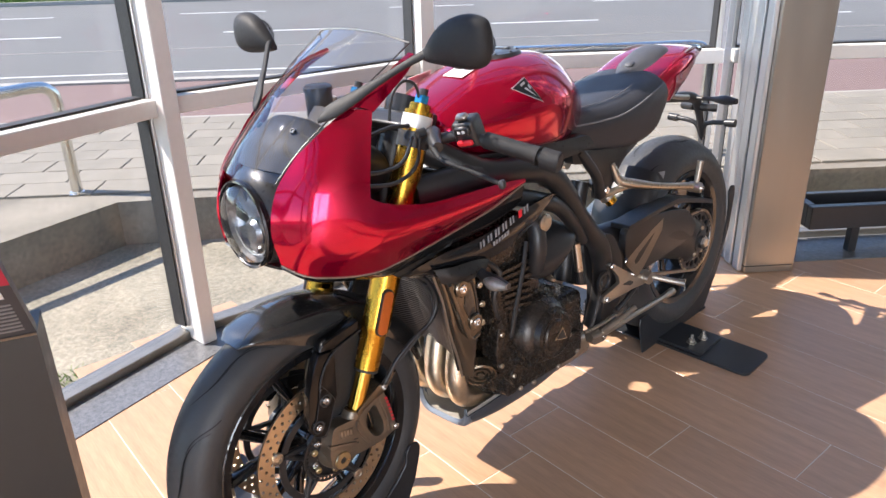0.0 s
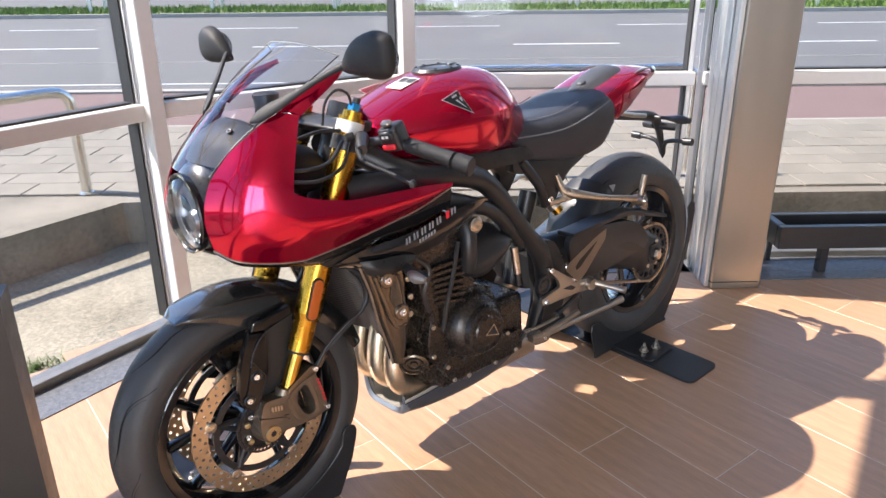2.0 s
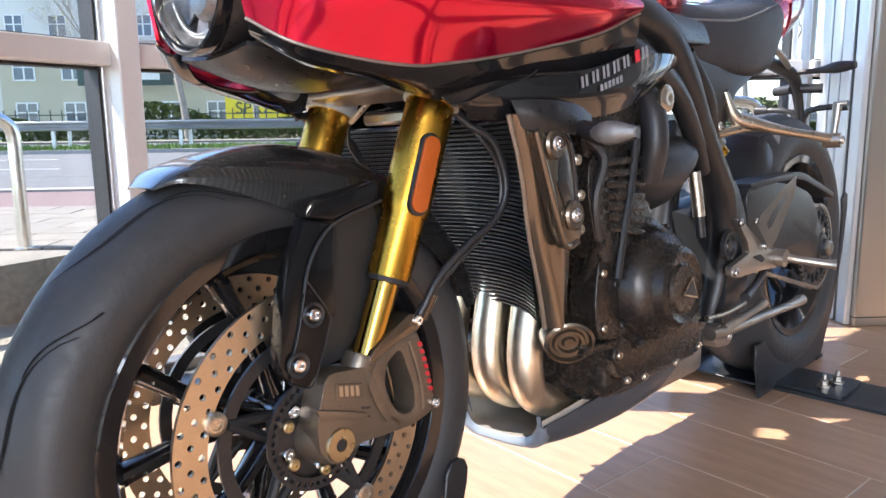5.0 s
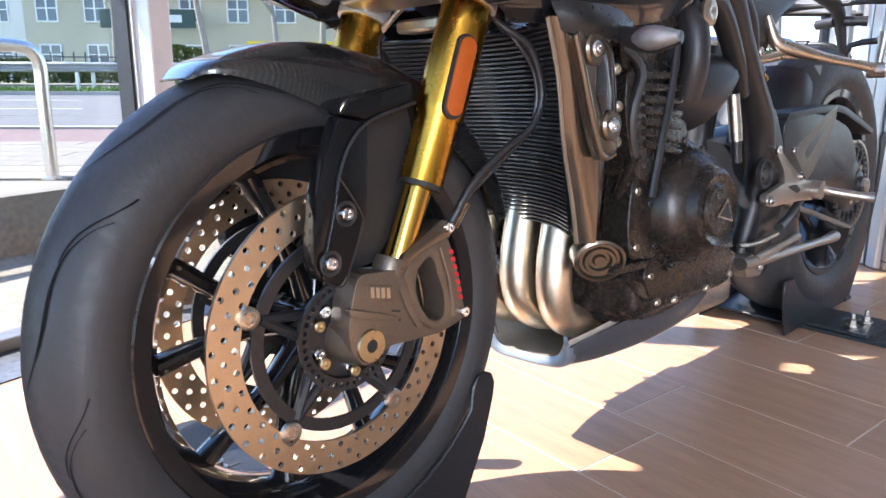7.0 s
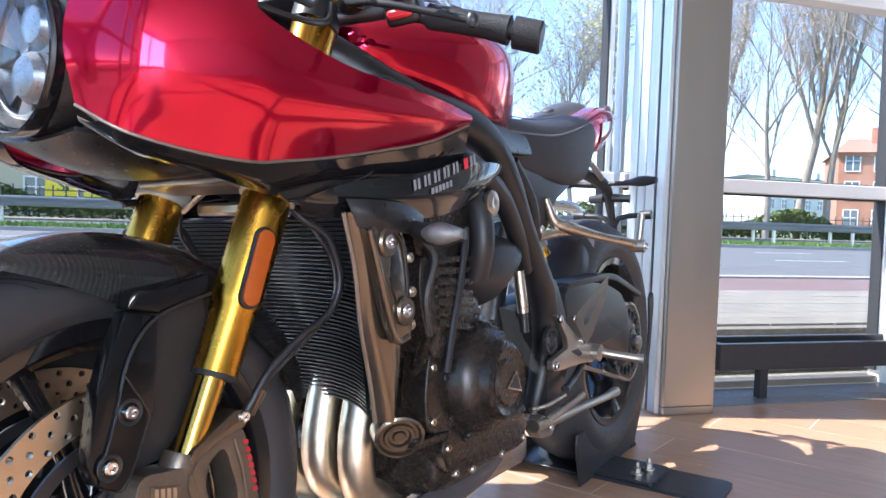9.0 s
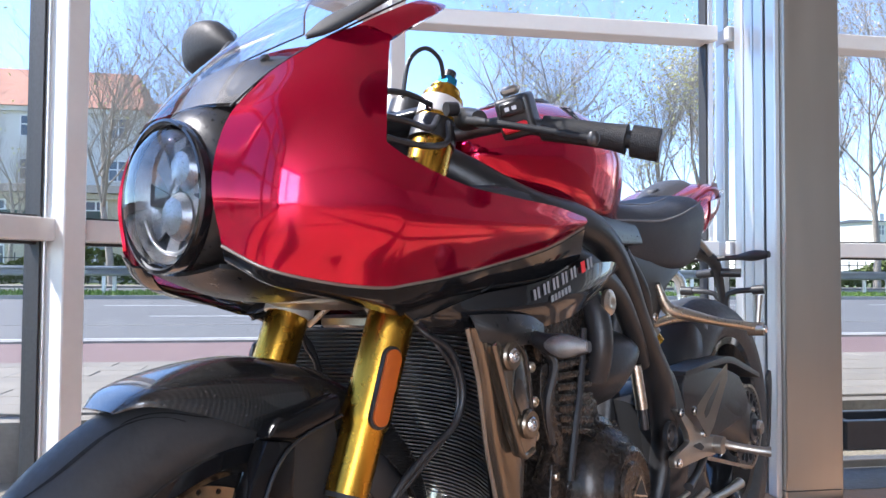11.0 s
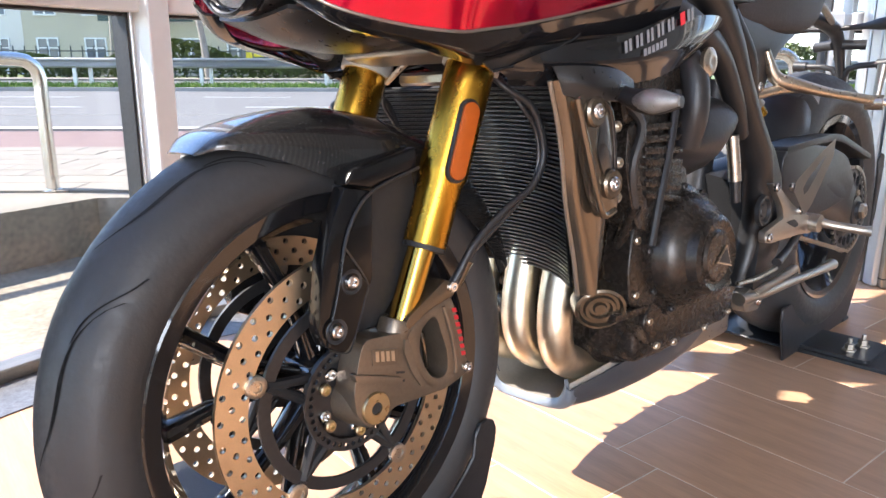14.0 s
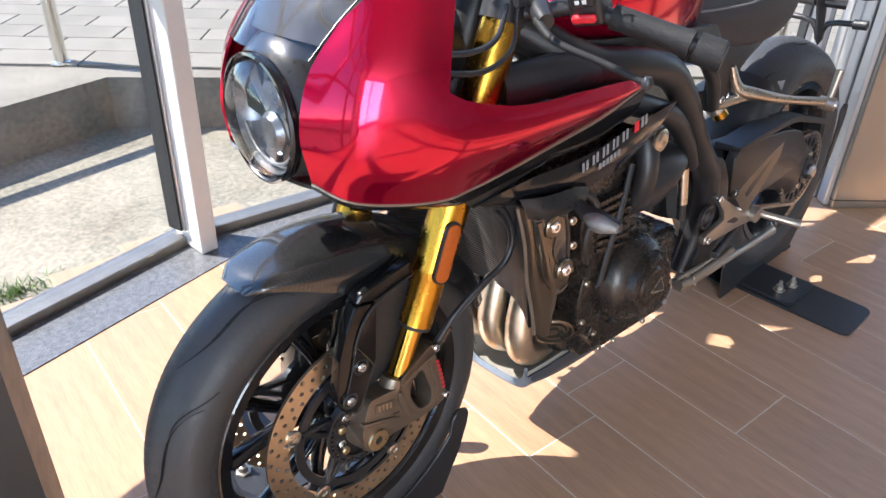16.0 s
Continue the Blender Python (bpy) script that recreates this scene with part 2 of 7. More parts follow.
YELLOW = mat("yellow_banner_cloth", (0.78, 0.58, 0.03), 0.6, 0, 0.06, 2)
DARKGREEN = mat("dark_green_sign", (0.03, 0.06, 0.05), 0.5)
FENCE = mat("dark_fence", (0.06, 0.065, 0.06), 0.6, 0.3)

# ---- mesh helpers ----


def link(name, bm, material, m=None, smooth=False, auto=0.0):
    bmesh.ops.recalc_face_normals(bm, faces=bm.faces[:])
    me = bpy.data.meshes.new(name)
    bm.to_mesh(me)
    bm.free()
    me.materials.append(material)
    if smooth:
        me.shade_smooth()
        if auto:
            me.set_sharp_from_angle(angle=radians(auto))
    ob = new(name, me)
    if m is not None:
        ob.matrix_basis = m
    return ob


def part(name, bm, material, parent, label="", smooth=True, auto=38.0, m=None):
    ob = link(name, bm, material, m, smooth, auto)
    ob.parent = parent
    return tagged(ob, label)


def share(ob, parent, m, name=None):
    """One more object on the mesh of ob."""
    o = new(name or ob.name.split(".")[0], ob.data)
    o.parent, o.matrix_basis = parent, m
    return o


def box(a, b, bevel=0.0, seg=1):
    bm = bmesh.new()
    c = [(p + q) / 2 for p, q in zip(a, b)]
    s = [abs(q - p) for p, q in zip(a, b)]
    bmesh.ops.create_cube(bm, size=1, matrix=Matrix.Translation(c) @ Matrix.Diagonal((*s, 1)))
    if bevel:
        bmesh.ops.bevel(bm, geom=bm.edges[:], offset=bevel, segments=seg, profile=0.6, affect="EDGES")
    return bm


def merge(*bms):
    """Joins meshes that make up one single part."""
    out = bms[0]
    for b in bms[1:]:
        me = bpy.data.meshes.new("t")
        b.to_mesh(me)
        out.from_mesh(me)
        bpy.data.meshes.remove(me)
        b.free()
    return out


def moved(bm, m):
    bmesh.ops.transform(bm, matrix=m, verts=bm.verts[:])
    return bm


def crom(p, n):
    """Smooth curve through points, n steps between each two."""
    p = [Vector(q) for q in p]
    q = [2 * p[0] - p[1]] + p + [2 * p[-1] - p[-2]]
    out = []
    for i in range(1, len(q) - 2):
        a, b, c, d = q[i - 1:i + 3]
        for k in range(n):
            t = k / n
            out.append(0.5 * ((2 * b) + (c - a) * t + (2 * a - 5 * b + 4 * c - d) * t * t + (3 * b - a - 3 * c + d) * t ** 3))
    return out + [p[-1]]


def tube(points, r, seg=12, smooth=5, ends=True):
    """A round bar along points; r: one radius or one for each point."""
    if not isinstance(r, (list, tuple)):
        r = [r] * len(points)
    path = crom([(*p, 0)[:3] for p in points], smooth) if smooth > 1 and len(points) > 2 else [Vector(p) for p in points]
    rad = [v.x for v in crom([(q, 0, 0) for q in r], smooth)] if smooth > 1 and len(points) > 2 else r
    bm = bmesh.new()
    rings, ref = [], None
    for i, p in enumerate(path):
        d = (path[min(i + 1, len(path) - 1)] - path[max(i - 1, 0)]).normalized()
        if ref is None:
            ref = d.orthogonal().normalized()
        ref = (ref - d * ref.dot(d)).normalized()
        e = d.cross(ref)
        rings.append([bm.verts.new(p + (ref * math.cos(a) + e * math.sin(a)) * rad[i]) for a in [2 * math.pi * k / seg for k in range(seg)]])
    for a, b in zip(rings, rings[1:]):
        for k in range(seg):
            bm.faces.new((a[k], a[(k + 1) % seg], b[(k + 1) % seg], b[k]))
    if ends:
        bm.faces.new(rings[0][::-1])
        bm.faces.new(rings[-1])
    return bm


def lathe(profile, m=None, seg=48, closed=False):
    """Turns (radius, height) pairs round the z axis, then moves them by m."""
    bm = bmesh.new()
    rings = []
    for r, h in profile:
        rings.append([bm.verts.new((r * math.cos(a), r * math.sin(a), h)) for a in [2 * math.pi * k / seg for k in range(seg)]] if r > 1e-6 else [bm.verts.new((0, 0, h))])
    pairs = list(zip(rings, rings[1:])) + ([(rings[-1], rings[0])] if closed else [])
    for a, b in pairs:
        for k in range(seg):
            q = [a[k % len(a)], a[(k + 1) % len(a)], b[(k + 1) % len(b)], b[k % len(b)]]
            u = []
            for v in q:
                if v not in u:
                    u.append(v)
            if len(u) > 2:
                bm.faces.new(u)
    if m is not None:
        moved(bm, m)
    return bm


def axis_y(x, y, z):
    """Pose that lays a lathe's axis along y (outwards to the left)."""
    return pose(x, y, z, -90)


def along(p, d):
    """Pose at p whose z axis points along d."""
    return Matrix.Translation(p) @ Vector(d).to_track_quat("Z", "Y").to_matrix().to_4x4()


def slab(pts, y0, y1, bevel=0.0, seg=2):
    """A plate: outline in x, z, from y0 to y1."""
    bm = bmesh.new()
    f = bm.faces.new([bm.verts.new((x, y0, z)) for x, z in pts])
    g = bmesh.ops.extrude_face_region(bm, geom=[f])
    bmesh.ops.translate(bm, vec=(0, y1 - y0, 0), verts=[v for v in g["geom"] if isinstance(v, bmesh.types.BMVert)])
    if bevel:
        bmesh.ops.bevel(bm, geom=bm.edges[:], offset=bevel, segments=seg, profile=0.6, affect="EDGES", clamp_overlap=True)
    return bm


def arc(cx, cz, r, a0, a1, n):
    return [(cx + r * math.cos(radians(a0 + (a1 - a0) * i / n)), cz + r * math.sin(radians(a0 + (a1 - a0) * i / n))) for i in range(n + 1)]


def patch(grid, nu=5, nv=5, thick=0.003, mirror=False):
    """A smooth sheet through a grid of points, with a thickness."""
    rows = [crom(r, nv) for r in grid]
    cols = [crom([r[j] for r in rows], nu) for j in range(len(rows[0]))]
    bm = bmesh.new()
    sgn = -1 if mirror else 1
    top = [[bm.verts.new((c[i].x, sgn * c[i].y, c[i].z)) for c in cols] for i in range(len(cols[0]))]
    for i in range(len(top) - 1):
        for j in range(len(top[0]) - 1):
            bm.faces.new((top[i][j], top[i + 1][j], top[i + 1][j + 1], top[i][j + 1]))
    bmesh.ops.recalc_face_normals(bm, faces=bm.faces[:])
    if thick:
        bmesh.ops.solidify(bm, geom=bm.faces[:], thickness=thick)
    return bm


def loft(sections, nu=4, nv=3, caps=True):
    """A closed skin through rings of points (the same count in each)."""
    rings = []
    for s in sections:
        n = len(s)
        q = crom([s[-1]] + list(s) + [s[0], s[1]], nv)
        rings.append(q[nv:nv + n * nv])
    cols = [crom([r[j] for r in rings], nu) for j in range(len(rings[0]))]
    bm = bmesh.new()
    vs = [[bm.verts.new(c[i]) for c in cols] for i in range(len(cols[0]))]
    k = len(cols)
    for a, b in zip(vs, vs[1:]):
        for j in range(k):
            bm.faces.new((a[j], a[(j + 1) % k], b[(j + 1) % k], b[j]))
    if caps:
        bm.faces.new(vs[0][::-1])
        bm.faces.new(vs[-1])
    return bm


def half_ring(x, pts):
    """A ring at x from (y, z) pairs of the left half, top to bottom, mirrored."""
    return [(x, y, z) for y, z in pts] + [(x, -y, z) for y, z in reversed(pts) if abs(y) > 1e-6]


def drilled_ring(r0, r1, th, cells, rows, hole, shift=True):
    """A flat ring of thickness th with round holes through it, axis z."""
    bm = bmesh.new()
    k = 8
    for i in range(cells):
        for j in range(rows):
            s = (0.5 * (j % 2) if shift else 0)
            a0, a1 = [2 * math.pi * (i + s + e) / cells for e in (0, 1)]
            q0, q1 = r0 + (r1 - r0) * j / rows, r0 + (r1 - r0) * (j + 1) / rows
            am, rm = (a0 + a1) / 2, (q0 + q1) / 2
            square = [(a1, rm), (a1, q1), (am, q1), (a0, q1), (a0, rm), (a0, q0), (am, q0), (a1, q0)]
            loops = []
            for z in (th / 2, -th / 2):
                outer = [bm.verts.new((r * math.cos(a), r * math.sin(a), z)) for a, r in square]
                cx, cy = rm * math.cos(am), rm * math.sin(am)
                inner = [bm.verts.new((cx + hole * math.cos(am + math.pi / 2 - e), cy + hole * math.sin(am + math.pi / 2 - e), z)) for e in [2 * math.pi * q / k for q in range(k)]]
                loops.append((outer, inner))
            for w in range(k):
                v = (w + 1) % k
                (o, n), (o2, n2) = loops
                bm.faces.new((o[w], o[v], n[v], n[w]))
                bm.faces.new((o2[w], n2[w], n2[v], o2[v]))
                bm.faces.new((n[w], n[v], n2[v], n2[w]))
                if (j == rows - 1 and w in (1, 2)) or (j == 0 and w in (5, 6)):
                    bm.faces.new((o[w], o2[w], o2[v], o[v]))
    bmesh.ops.remove_doubles(bm, verts=bm.verts[:], dist=1e-5)
    return bm


def bolt_bm(r, h=0.004):
    return lathe([(0, 0), (r, 0), (r, h * 0.7), (r * 0.8, h), (r * 0.5, h), (r * 0.42, h * 0.35), (0, h * 0.3)], seg=14)


U, N = Vector((-0.752, 0.66, 0)), Vector((-0.66, -0.752, 0))
UN = Matrix(((U.x, N.x, 0, 0), (U.y, N.y, 0, 0), (0, 0, 1, 0), (0, 0, 0, 1)))


# ---- glazed facade: posts, rails, sills, panes ----
CORNERS = [Vector((3.05, 0.02, 0)), Vector((2.25, -0.82, 0)), Vector((1.16, -1.095, 0)), Vector((0.13, -1.0, 0)), Vector((-0.76, -0.20, 0))]
RIGHT = [Vector((-0.76, -0.20, 0)), Vector((-1.75, 0.675, 0)), Vector((-2.60, 1.44, 0)), Vector((-3.52, 2.25, 0)), Vector((-4.44, 3.06, 0))]
LEFT = [Vector((3.05, 0.02, 0)), Vector((3.75, 0.95, 0)), Vector((4.4, 2.0, 0)), Vector((5.0, 3.1, 0))]
BACK = [Vector((7, 3.6, 0)), Vector((7, 6.3, 0)), Vector((7, 9, 0))]
ALLSEG = list(zip(CORNERS, CORNERS[1:])) + list(zip(BACK, BACK[1:])) + list(zip(RIGHT, RIGHT[1:])) + list(zip(LEFT, LEFT[1:]))
HEIGHT = 4.1


def seg_pose(p, q):
    d = q - p
    return Matrix.Translation(p) @ Matrix.Rotation(math.atan2(d.y, d.x), 4, "Z"), d.length


for k, (p, q) in enumerate(ALLSEG):
    m, length = seg_pose(p, q)
    s = 1 if (m.inverted() @ Vector((-1.0, -4.0, 0))).y > 0 else -1
    if p in BACK:
        s = 1 if (m.inverted() @ Vector((0, 4.0, 0))).y < 0 else -1
    bay = tagged(link("window_%d" % (k + 1), box((0.02, -0.004 + s * 0.02, 0.030), (length - 0.02, 0.004 + s * 0.02, HEIGHT)), WINDOW, m), "tall clear glass bay with slim aluminium rails", "window", kind="structure")
    bay.visible_shadow = False
    for name, z0, z1, d0, d1 in (("bottom_frame", 0.0, 0.030, -0.012, 0.05), ("middle_rail", 0.775, 0.828, -0.055, 0.03), ("upper_rail", 1.545, 1.600, -0.055, 0.03), ("top_rail", 2.60, 2.66, -0.055, 0.03), ("head_rail", 3.5, 3.56, -0.055, 0.03)):
        y0, y1 = sorted((s * d0, s * d1))
        part(name, box((0.018, y0, z0), (length - 0.018, y1, z1), 0.003), TITAN if z0 == 0 else ALUPAINT, bay, smooth=False)
    for name, z0 in (("gasket", 0.829), ("gasket", 1.601), ("gasket", 0.768)):
        y0, y1 = sorted((s * -0.012, s * 0.028))
        part(name, box((0.05, y0, z0), (length - 0.05, y1, z0 + 0.006)), GASKET, bay, smooth=False)
    for x0, x1 in ((0.02, 0.038), (length - 0.038, length - 0.02)):
        y0, y1 = sorted((s * -0.022, s * 0.035))
        part("bead", box((x0, y0, 0.055), (x1, y1, HEIGHT), 0.002), ALU, bay, smooth=False)
        y0, y1 = sorted((s * -0.014, s * 0.038))
        part("gasket", box((x0 - 0.006 if x0 > 0.5 else x1, y0, 0.056), (x0 if x0 > 0.5 else x1 + 0.006, y1, HEIGHT)), GASKET, bay, smooth=False)
    y0, y1 = sorted((s * -0.165, s * 0.10))
    sill = link("sill_%d" % (k + 1), box((-0.02, y0, -0.10), (length + 0.02, y1, 0.004 - 0.0011 * (k % 3))), GRANITE, m)
    tagged(sill, "speckled dark grey granite sill along the glass", "sill", kind="structure")

BIS = {}
for a, b in zip(CORNERS[1:4], CORNERS[2:5]):
    d0 = (a - CORNERS[CORNERS.index(a) - 1]).normalized()
    d1 = (b - a).normalized()
    BIS[tuple(a)] = d0 + d1
posts = [(c, math.atan2(BIS[tuple(c)].y, BIS[tuple(c)].x)) for c in CORNERS[1:4]] + [(c, math.atan2(U.y, U.x)) for c in RIGHT[1:]] + [(LEFT[0], 0.85), (LEFT[1], 0.95), (LEFT[2], 1.05)] + [(c, 0.0) for c in BACK[1:-1]]
for c, a in posts:
    m = Matrix.Translation(c) @ Matrix.Rotation(a, 4, "Z")
    s = 1 if (m.inverted() @ Vector((-1.0, -4.0, 0))).y > 0 else -1
    y0, y1 = sorted((s * -0.098, s * 0.040))
    post = link("window_post", box((-0.026, y0, 0.004), (0.026, y1, HEIGHT), 0.003), ALUPAINT, m)
    tagged(post, "pale grey aluminium facade post between glass bays", "post", "facade posts", "structure")

# ---- clad column beside the third bay ----
CU = UN @ pose(-0.03, -0.041, 0)
col = link("column", box((0.510, 0.356, 0.0), (0.711, 0.60, HEIGHT), 0.004), COLUMN, CU)
tagged(col, "square column clad in brushed stainless sheet", "column", kind="structure")
part("skirting_joint", box((0.508, 0.354, 0.028), (0.702, 0.50, 0.031)), GASKET, col, smooth=False)
for i, (v0, v1, w) in enumerate(((0.375, 0.425, 0.012), (0.437, 0.487, 0.016), (0.50, 0.548, 0.012), (0.56, 0.61, 0.010))):
    part("cover_profile", box((0.503 - w, v0, 0.002), (0.5105, v1, HEIGHT), 0.004), ALU, col, "ribbed satin aluminium cover strip", smooth=False)
for v in (0.431, 0.494):
    part("groove", box((0.503, v - 0.005, 0.002), (0.5107, v + 0.005, HEIGHT)), GASKET, col, smooth=False)
    part("screw", moved(bolt_bm(0.004), UN @ along((0.499, v, 0.36), (-1, 0, 0))), CHROME, col)

# ---- walls and ceiling that close the showroom ----
for name, a, b in (("wall_west", (-6.1, 3.0, 0), (-5.9, 9, 4.2)), ("wall_south", (-5.9, 8.9, 0), (7.0, 9.1, 4.2))):
    tagged(link(name, box(a, b), PLASTER), "plain grey painted showroom wall", "wall", kind="structure")
for name, p, q in (("wall_infill_west", RIGHT[-1], Vector((-6, 4.4, 0))), ("wall_infill_east", LEFT[-1], Vector((7, 3.6, 0)))):
    m, length = seg_pose(p, q)
    tagged(link(name, box((0, -0.1, 0), (length, 0.1, 4.2)), PLASTER, m), "plain grey painted showroom wall", "wall", kind="structure")
outline = [c for c in reversed(LEFT)] + CORNERS[1:] + RIGHT[1:] + [Vector((-6, 4.4, 0)), Vector((-6, 9, 0)), Vector((7, 9, 0)), Vector((7, 3.6, 0))]
fbm = bmesh.new()
face = fbm.faces.new([fbm.verts.new((c.x, c.y, -0.12)) for c in outline])
g = bmesh.ops.extrude_face_region(fbm, geom=[face])
bmesh.ops.translate(fbm, vec=(0, 0, 0.1192), verts=[v for v in g["geom"] if isinstance(v, bmesh.types.BMVert)])
floor = link("floor", fbm, GROUT)
tagged(floor, "pale grouted floor of warm wood-look plank tiles", "floor", kind="structure")
cb = bmesh.new()
face = cb.faces.new([cb.verts.new((c.x, c.y, HEIGHT)) for c in outline])
g = bmesh.ops.extrude_face_region(cb, geom=[face])
bmesh.ops.translate(cb, vec=(0, 0, 0.25), verts=[v for v in g["geom"] if isinstance(v, bmesh.types.BMVert)])
tagged(link("ceiling", cb, CEIL), "plain grey showroom ceiling", "ceiling", kind="structure")

# ---- outdoors: ground, apron, pavement, road ----


def sheet(name, pts, z0, z1, material, m=None, label="", category=""):
    """A flat slab with an outline of (x, y) points."""
    bm = bmesh.new()
    f = bm.faces.new([bm.verts.new((x, y, z0)) for x, y in pts])
    g = bmesh.ops.extrude_face_region(bm, geom=[f])
    bmesh.ops.translate(bm, vec=(0, 0, z1 - z0), verts=[v for v in g["geom"] if isinstance(v, bmesh.types.BMVert)])
    ob = link(name, bm, material, m)
    return tagged(ob, label, category, kind="structure")


gb = bmesh.new()
prev = None
for n0, z in ((-40, -0.30), (-9, -0.30), (2.5, -0.30), (2.6, 0.02), (60, 0.02), (1500, 0.02)):
    row = [gb.verts.new((u, n0, z)) for u in (-1500, -60, 60, 1500)]
    if prev:
        for i in range(3):
            gb.faces.new((prev[i], prev[i + 1], row[i + 1], row[i]))
    prev = row
tagged(link("ground", gb, SOIL, UN), "wide flat ground with thin verge grass", "ground", kind="structure")
EDGE = [(7.5, -0.6), (3.2, -1.72), (2.3, -1.93), (1.45, -2.10), (0.92, -2.24), (0.44, -1.86), (-1.2, -0.42), (-8.0, 5.55)]
sheet("apron", [(7.5, 4.0), (5.0, 3.05), (4.4, 1.95), (3.05, -0.02), (2.25, -0.9), (1.18, -1.17), (0.10, -1.08), (-0.80, -0.27), (-4.5, 3.0), (-8, 6.1)] + [(x, y + 0.01) for x, y in reversed(EDGE)], -0.28, -0.05, GRAVEL, None, "weathered gravelly concrete strip below the glass", "apron")
inner = [(-1.5 * U.x * 0 + x, y) for x, y in EDGE]
far = [tuple((U * u + N * 1.19).xy) for u in (6.2, 2.0, -1.9, -3.2, -5.4)]
sheet("pavement_edge", EDGE + far, -0.28, 0.16, CONCRETE, None, "rough concrete retaining edge of the pavement", "pavement edge")
sheet("pavement", [(-30, 1.2), (30, 1.2), (30, 2.86), (-30, 2.86)], -0.2, 0.158, CONCRETE, UN, "pale concrete block pavement", "pavement")
# unseen pale slab added to bounce light in through the back windows
sheet("yard", [(-30, -40), (30, -40), (30, -8.5), (-30, -8.5)], -0.29, -0.06, CONCRETE, UN, "unseen pale concrete yard added behind the showroom for bounce light", "yard")
sheet("kerb", [(-60, 2.862), (60, 2.862), (60, 2.97), (-60, 2.97)], -0.2, 0.15, KERB, UN, "grey kerb stones beside the cycle lane", "kerb")
sheet("cycle_lane", [(-300, 2.972), (300, 2.972), (300, 4.62), (-300, 4.62)], 0.0, 0.115, REDASPHALT, UN, "worn dark red asphalt cycle lane", "cycle lane")
sheet("lane_kerb", [(-300, 4.622), (300, 4.622), (300, 4.76), (-300, 4.76)], 0.0, 0.135, KERB, UN, "pale kerb stones along the road", "kerb")
sheet("road", [(-400, 4.762), (400, 4.762), (400, 15.6), (-400, 15.6)], 0.0, 0.085, ASPHALT, UN, "wide sunlit grey asphalt road", "road")
for n0, w in ((5.35, 0.06), (7.2, 0.03)):
    sheet("road_line", [(-200, n0), (200, n0), (200, n0 + w), (-200, n0 + w)], 0.086, 0.0885, LINE if w > 0.05 else KERB, UN, "thin painted road edge line", "road line")
dash = None
for n0, off in ((8.9, 0.6), (12.3, -0.9)):
    for i in range(-9, 12):
        u = i * 3.9 + off
        if dash is None:
            dash = tagged(link("lane_dash", box((0, 0, 0.086), (1.6, 0.10, 0.0885)), LINE, UN @ pose(u, n0, 0)), "white painted lane dash on the asphalt", "lane dash", "lane dashes", "structure")
        else:
            o = new("lane_dash", dash.data)
            o.matrix_basis = UN @ pose(u, n0, 0)
            tagged(o, dash["label"], "lane dash", "lane dashes", "structure")
sheet("verge_kerb", [(-300, 15.602), (300, 15.602), (300, 15.75), (-300, 15.75)], 0.0, 0.17, KERB, UN, "grey kerb of the grass verge", "kerb")
sheet("verge", [(-300, 15.752), (300, 15.752), (300, 18.4), (-300, 18.4)], 0.0, 0.15, SOIL, UN, "grassy median soil", "verge")
sheet("far_road", [(-400, 18.6), (400, 18.6), (400, 27.5), (-400, 27.5)], 0.0, 0.08, ASPHALT, UN, "far carriageway of grey asphalt", "road")
sheet("far_pavement", [(-300, 27.6), (300, 27.6), (300, 31), (-300, 31)], 0.0, 0.15, CONCRETE, UN, "far concrete pavement", "pavement")

rng = random.Random(5)
vs, fs = [], []
for i in range(26000):
    u, n0 = rng.uniform(-26, 34), 15.8 + 2.5 * rng.random() ** 0.8
    h, a, w = rng.uniform(0.05, 0.15), rng.uniform(0, 6.3), rng.uniform(0.012, 0.03)
    p = U * u + N * n0
    k = len(vs)
    vs += [(p.x - w * math.cos(a), p.y - w * math.sin(a), 0.145), (p.x + w * math.cos(a), p.y + w * math.sin(a), 0.145), (p.x + rng.uniform(-0.05, 0.05), p.y + rng.uniform(-0.05, 0.05), 0.145 + h)]
    fs.append((k, k + 1, k + 2))
me = bpy.data.meshes.new("grass")
me.from_pydata(vs, [], fs)
me.materials.append(GRASS)
tagged(new("grass", me), "short bright green grass on the median", "grass", kind="stuff")

# weeds by the glass
vs, fs = [], []
for i in range(260):
    a, r = rng.uniform(0, 6.3), 0.09 * rng.random()
    x, y = 1.60 + r * math.cos(a) * 1.6 + 0.02, -1.22 + r * math.sin(a) * 0.6
    h, b, w = rng.uniform(0.010, 0.036), rng.uniform(0, 6.3), 0.0022
    k = len(vs)
    vs += [(x - w * math.cos(b), y - w * math.sin(b), -0.051), (x + w * math.cos(b), y + w * math.sin(b), -0.051), (x + rng.uniform(-0.03, 0.03), y + rng.uniform(-0.03, 0.03), -0.05 + h)]
    fs.append((k, k + 1, k + 2))
me = bpy.data.meshes.new("weeds")
me.from_pydata(vs, [], fs)
me.materials.append(GRASS)
tagged(new("weeds", me), "small green weed tuft in the gravel by the glass", "weeds", kind="stuff")

# ---- guard rails on the pavement and the median ----


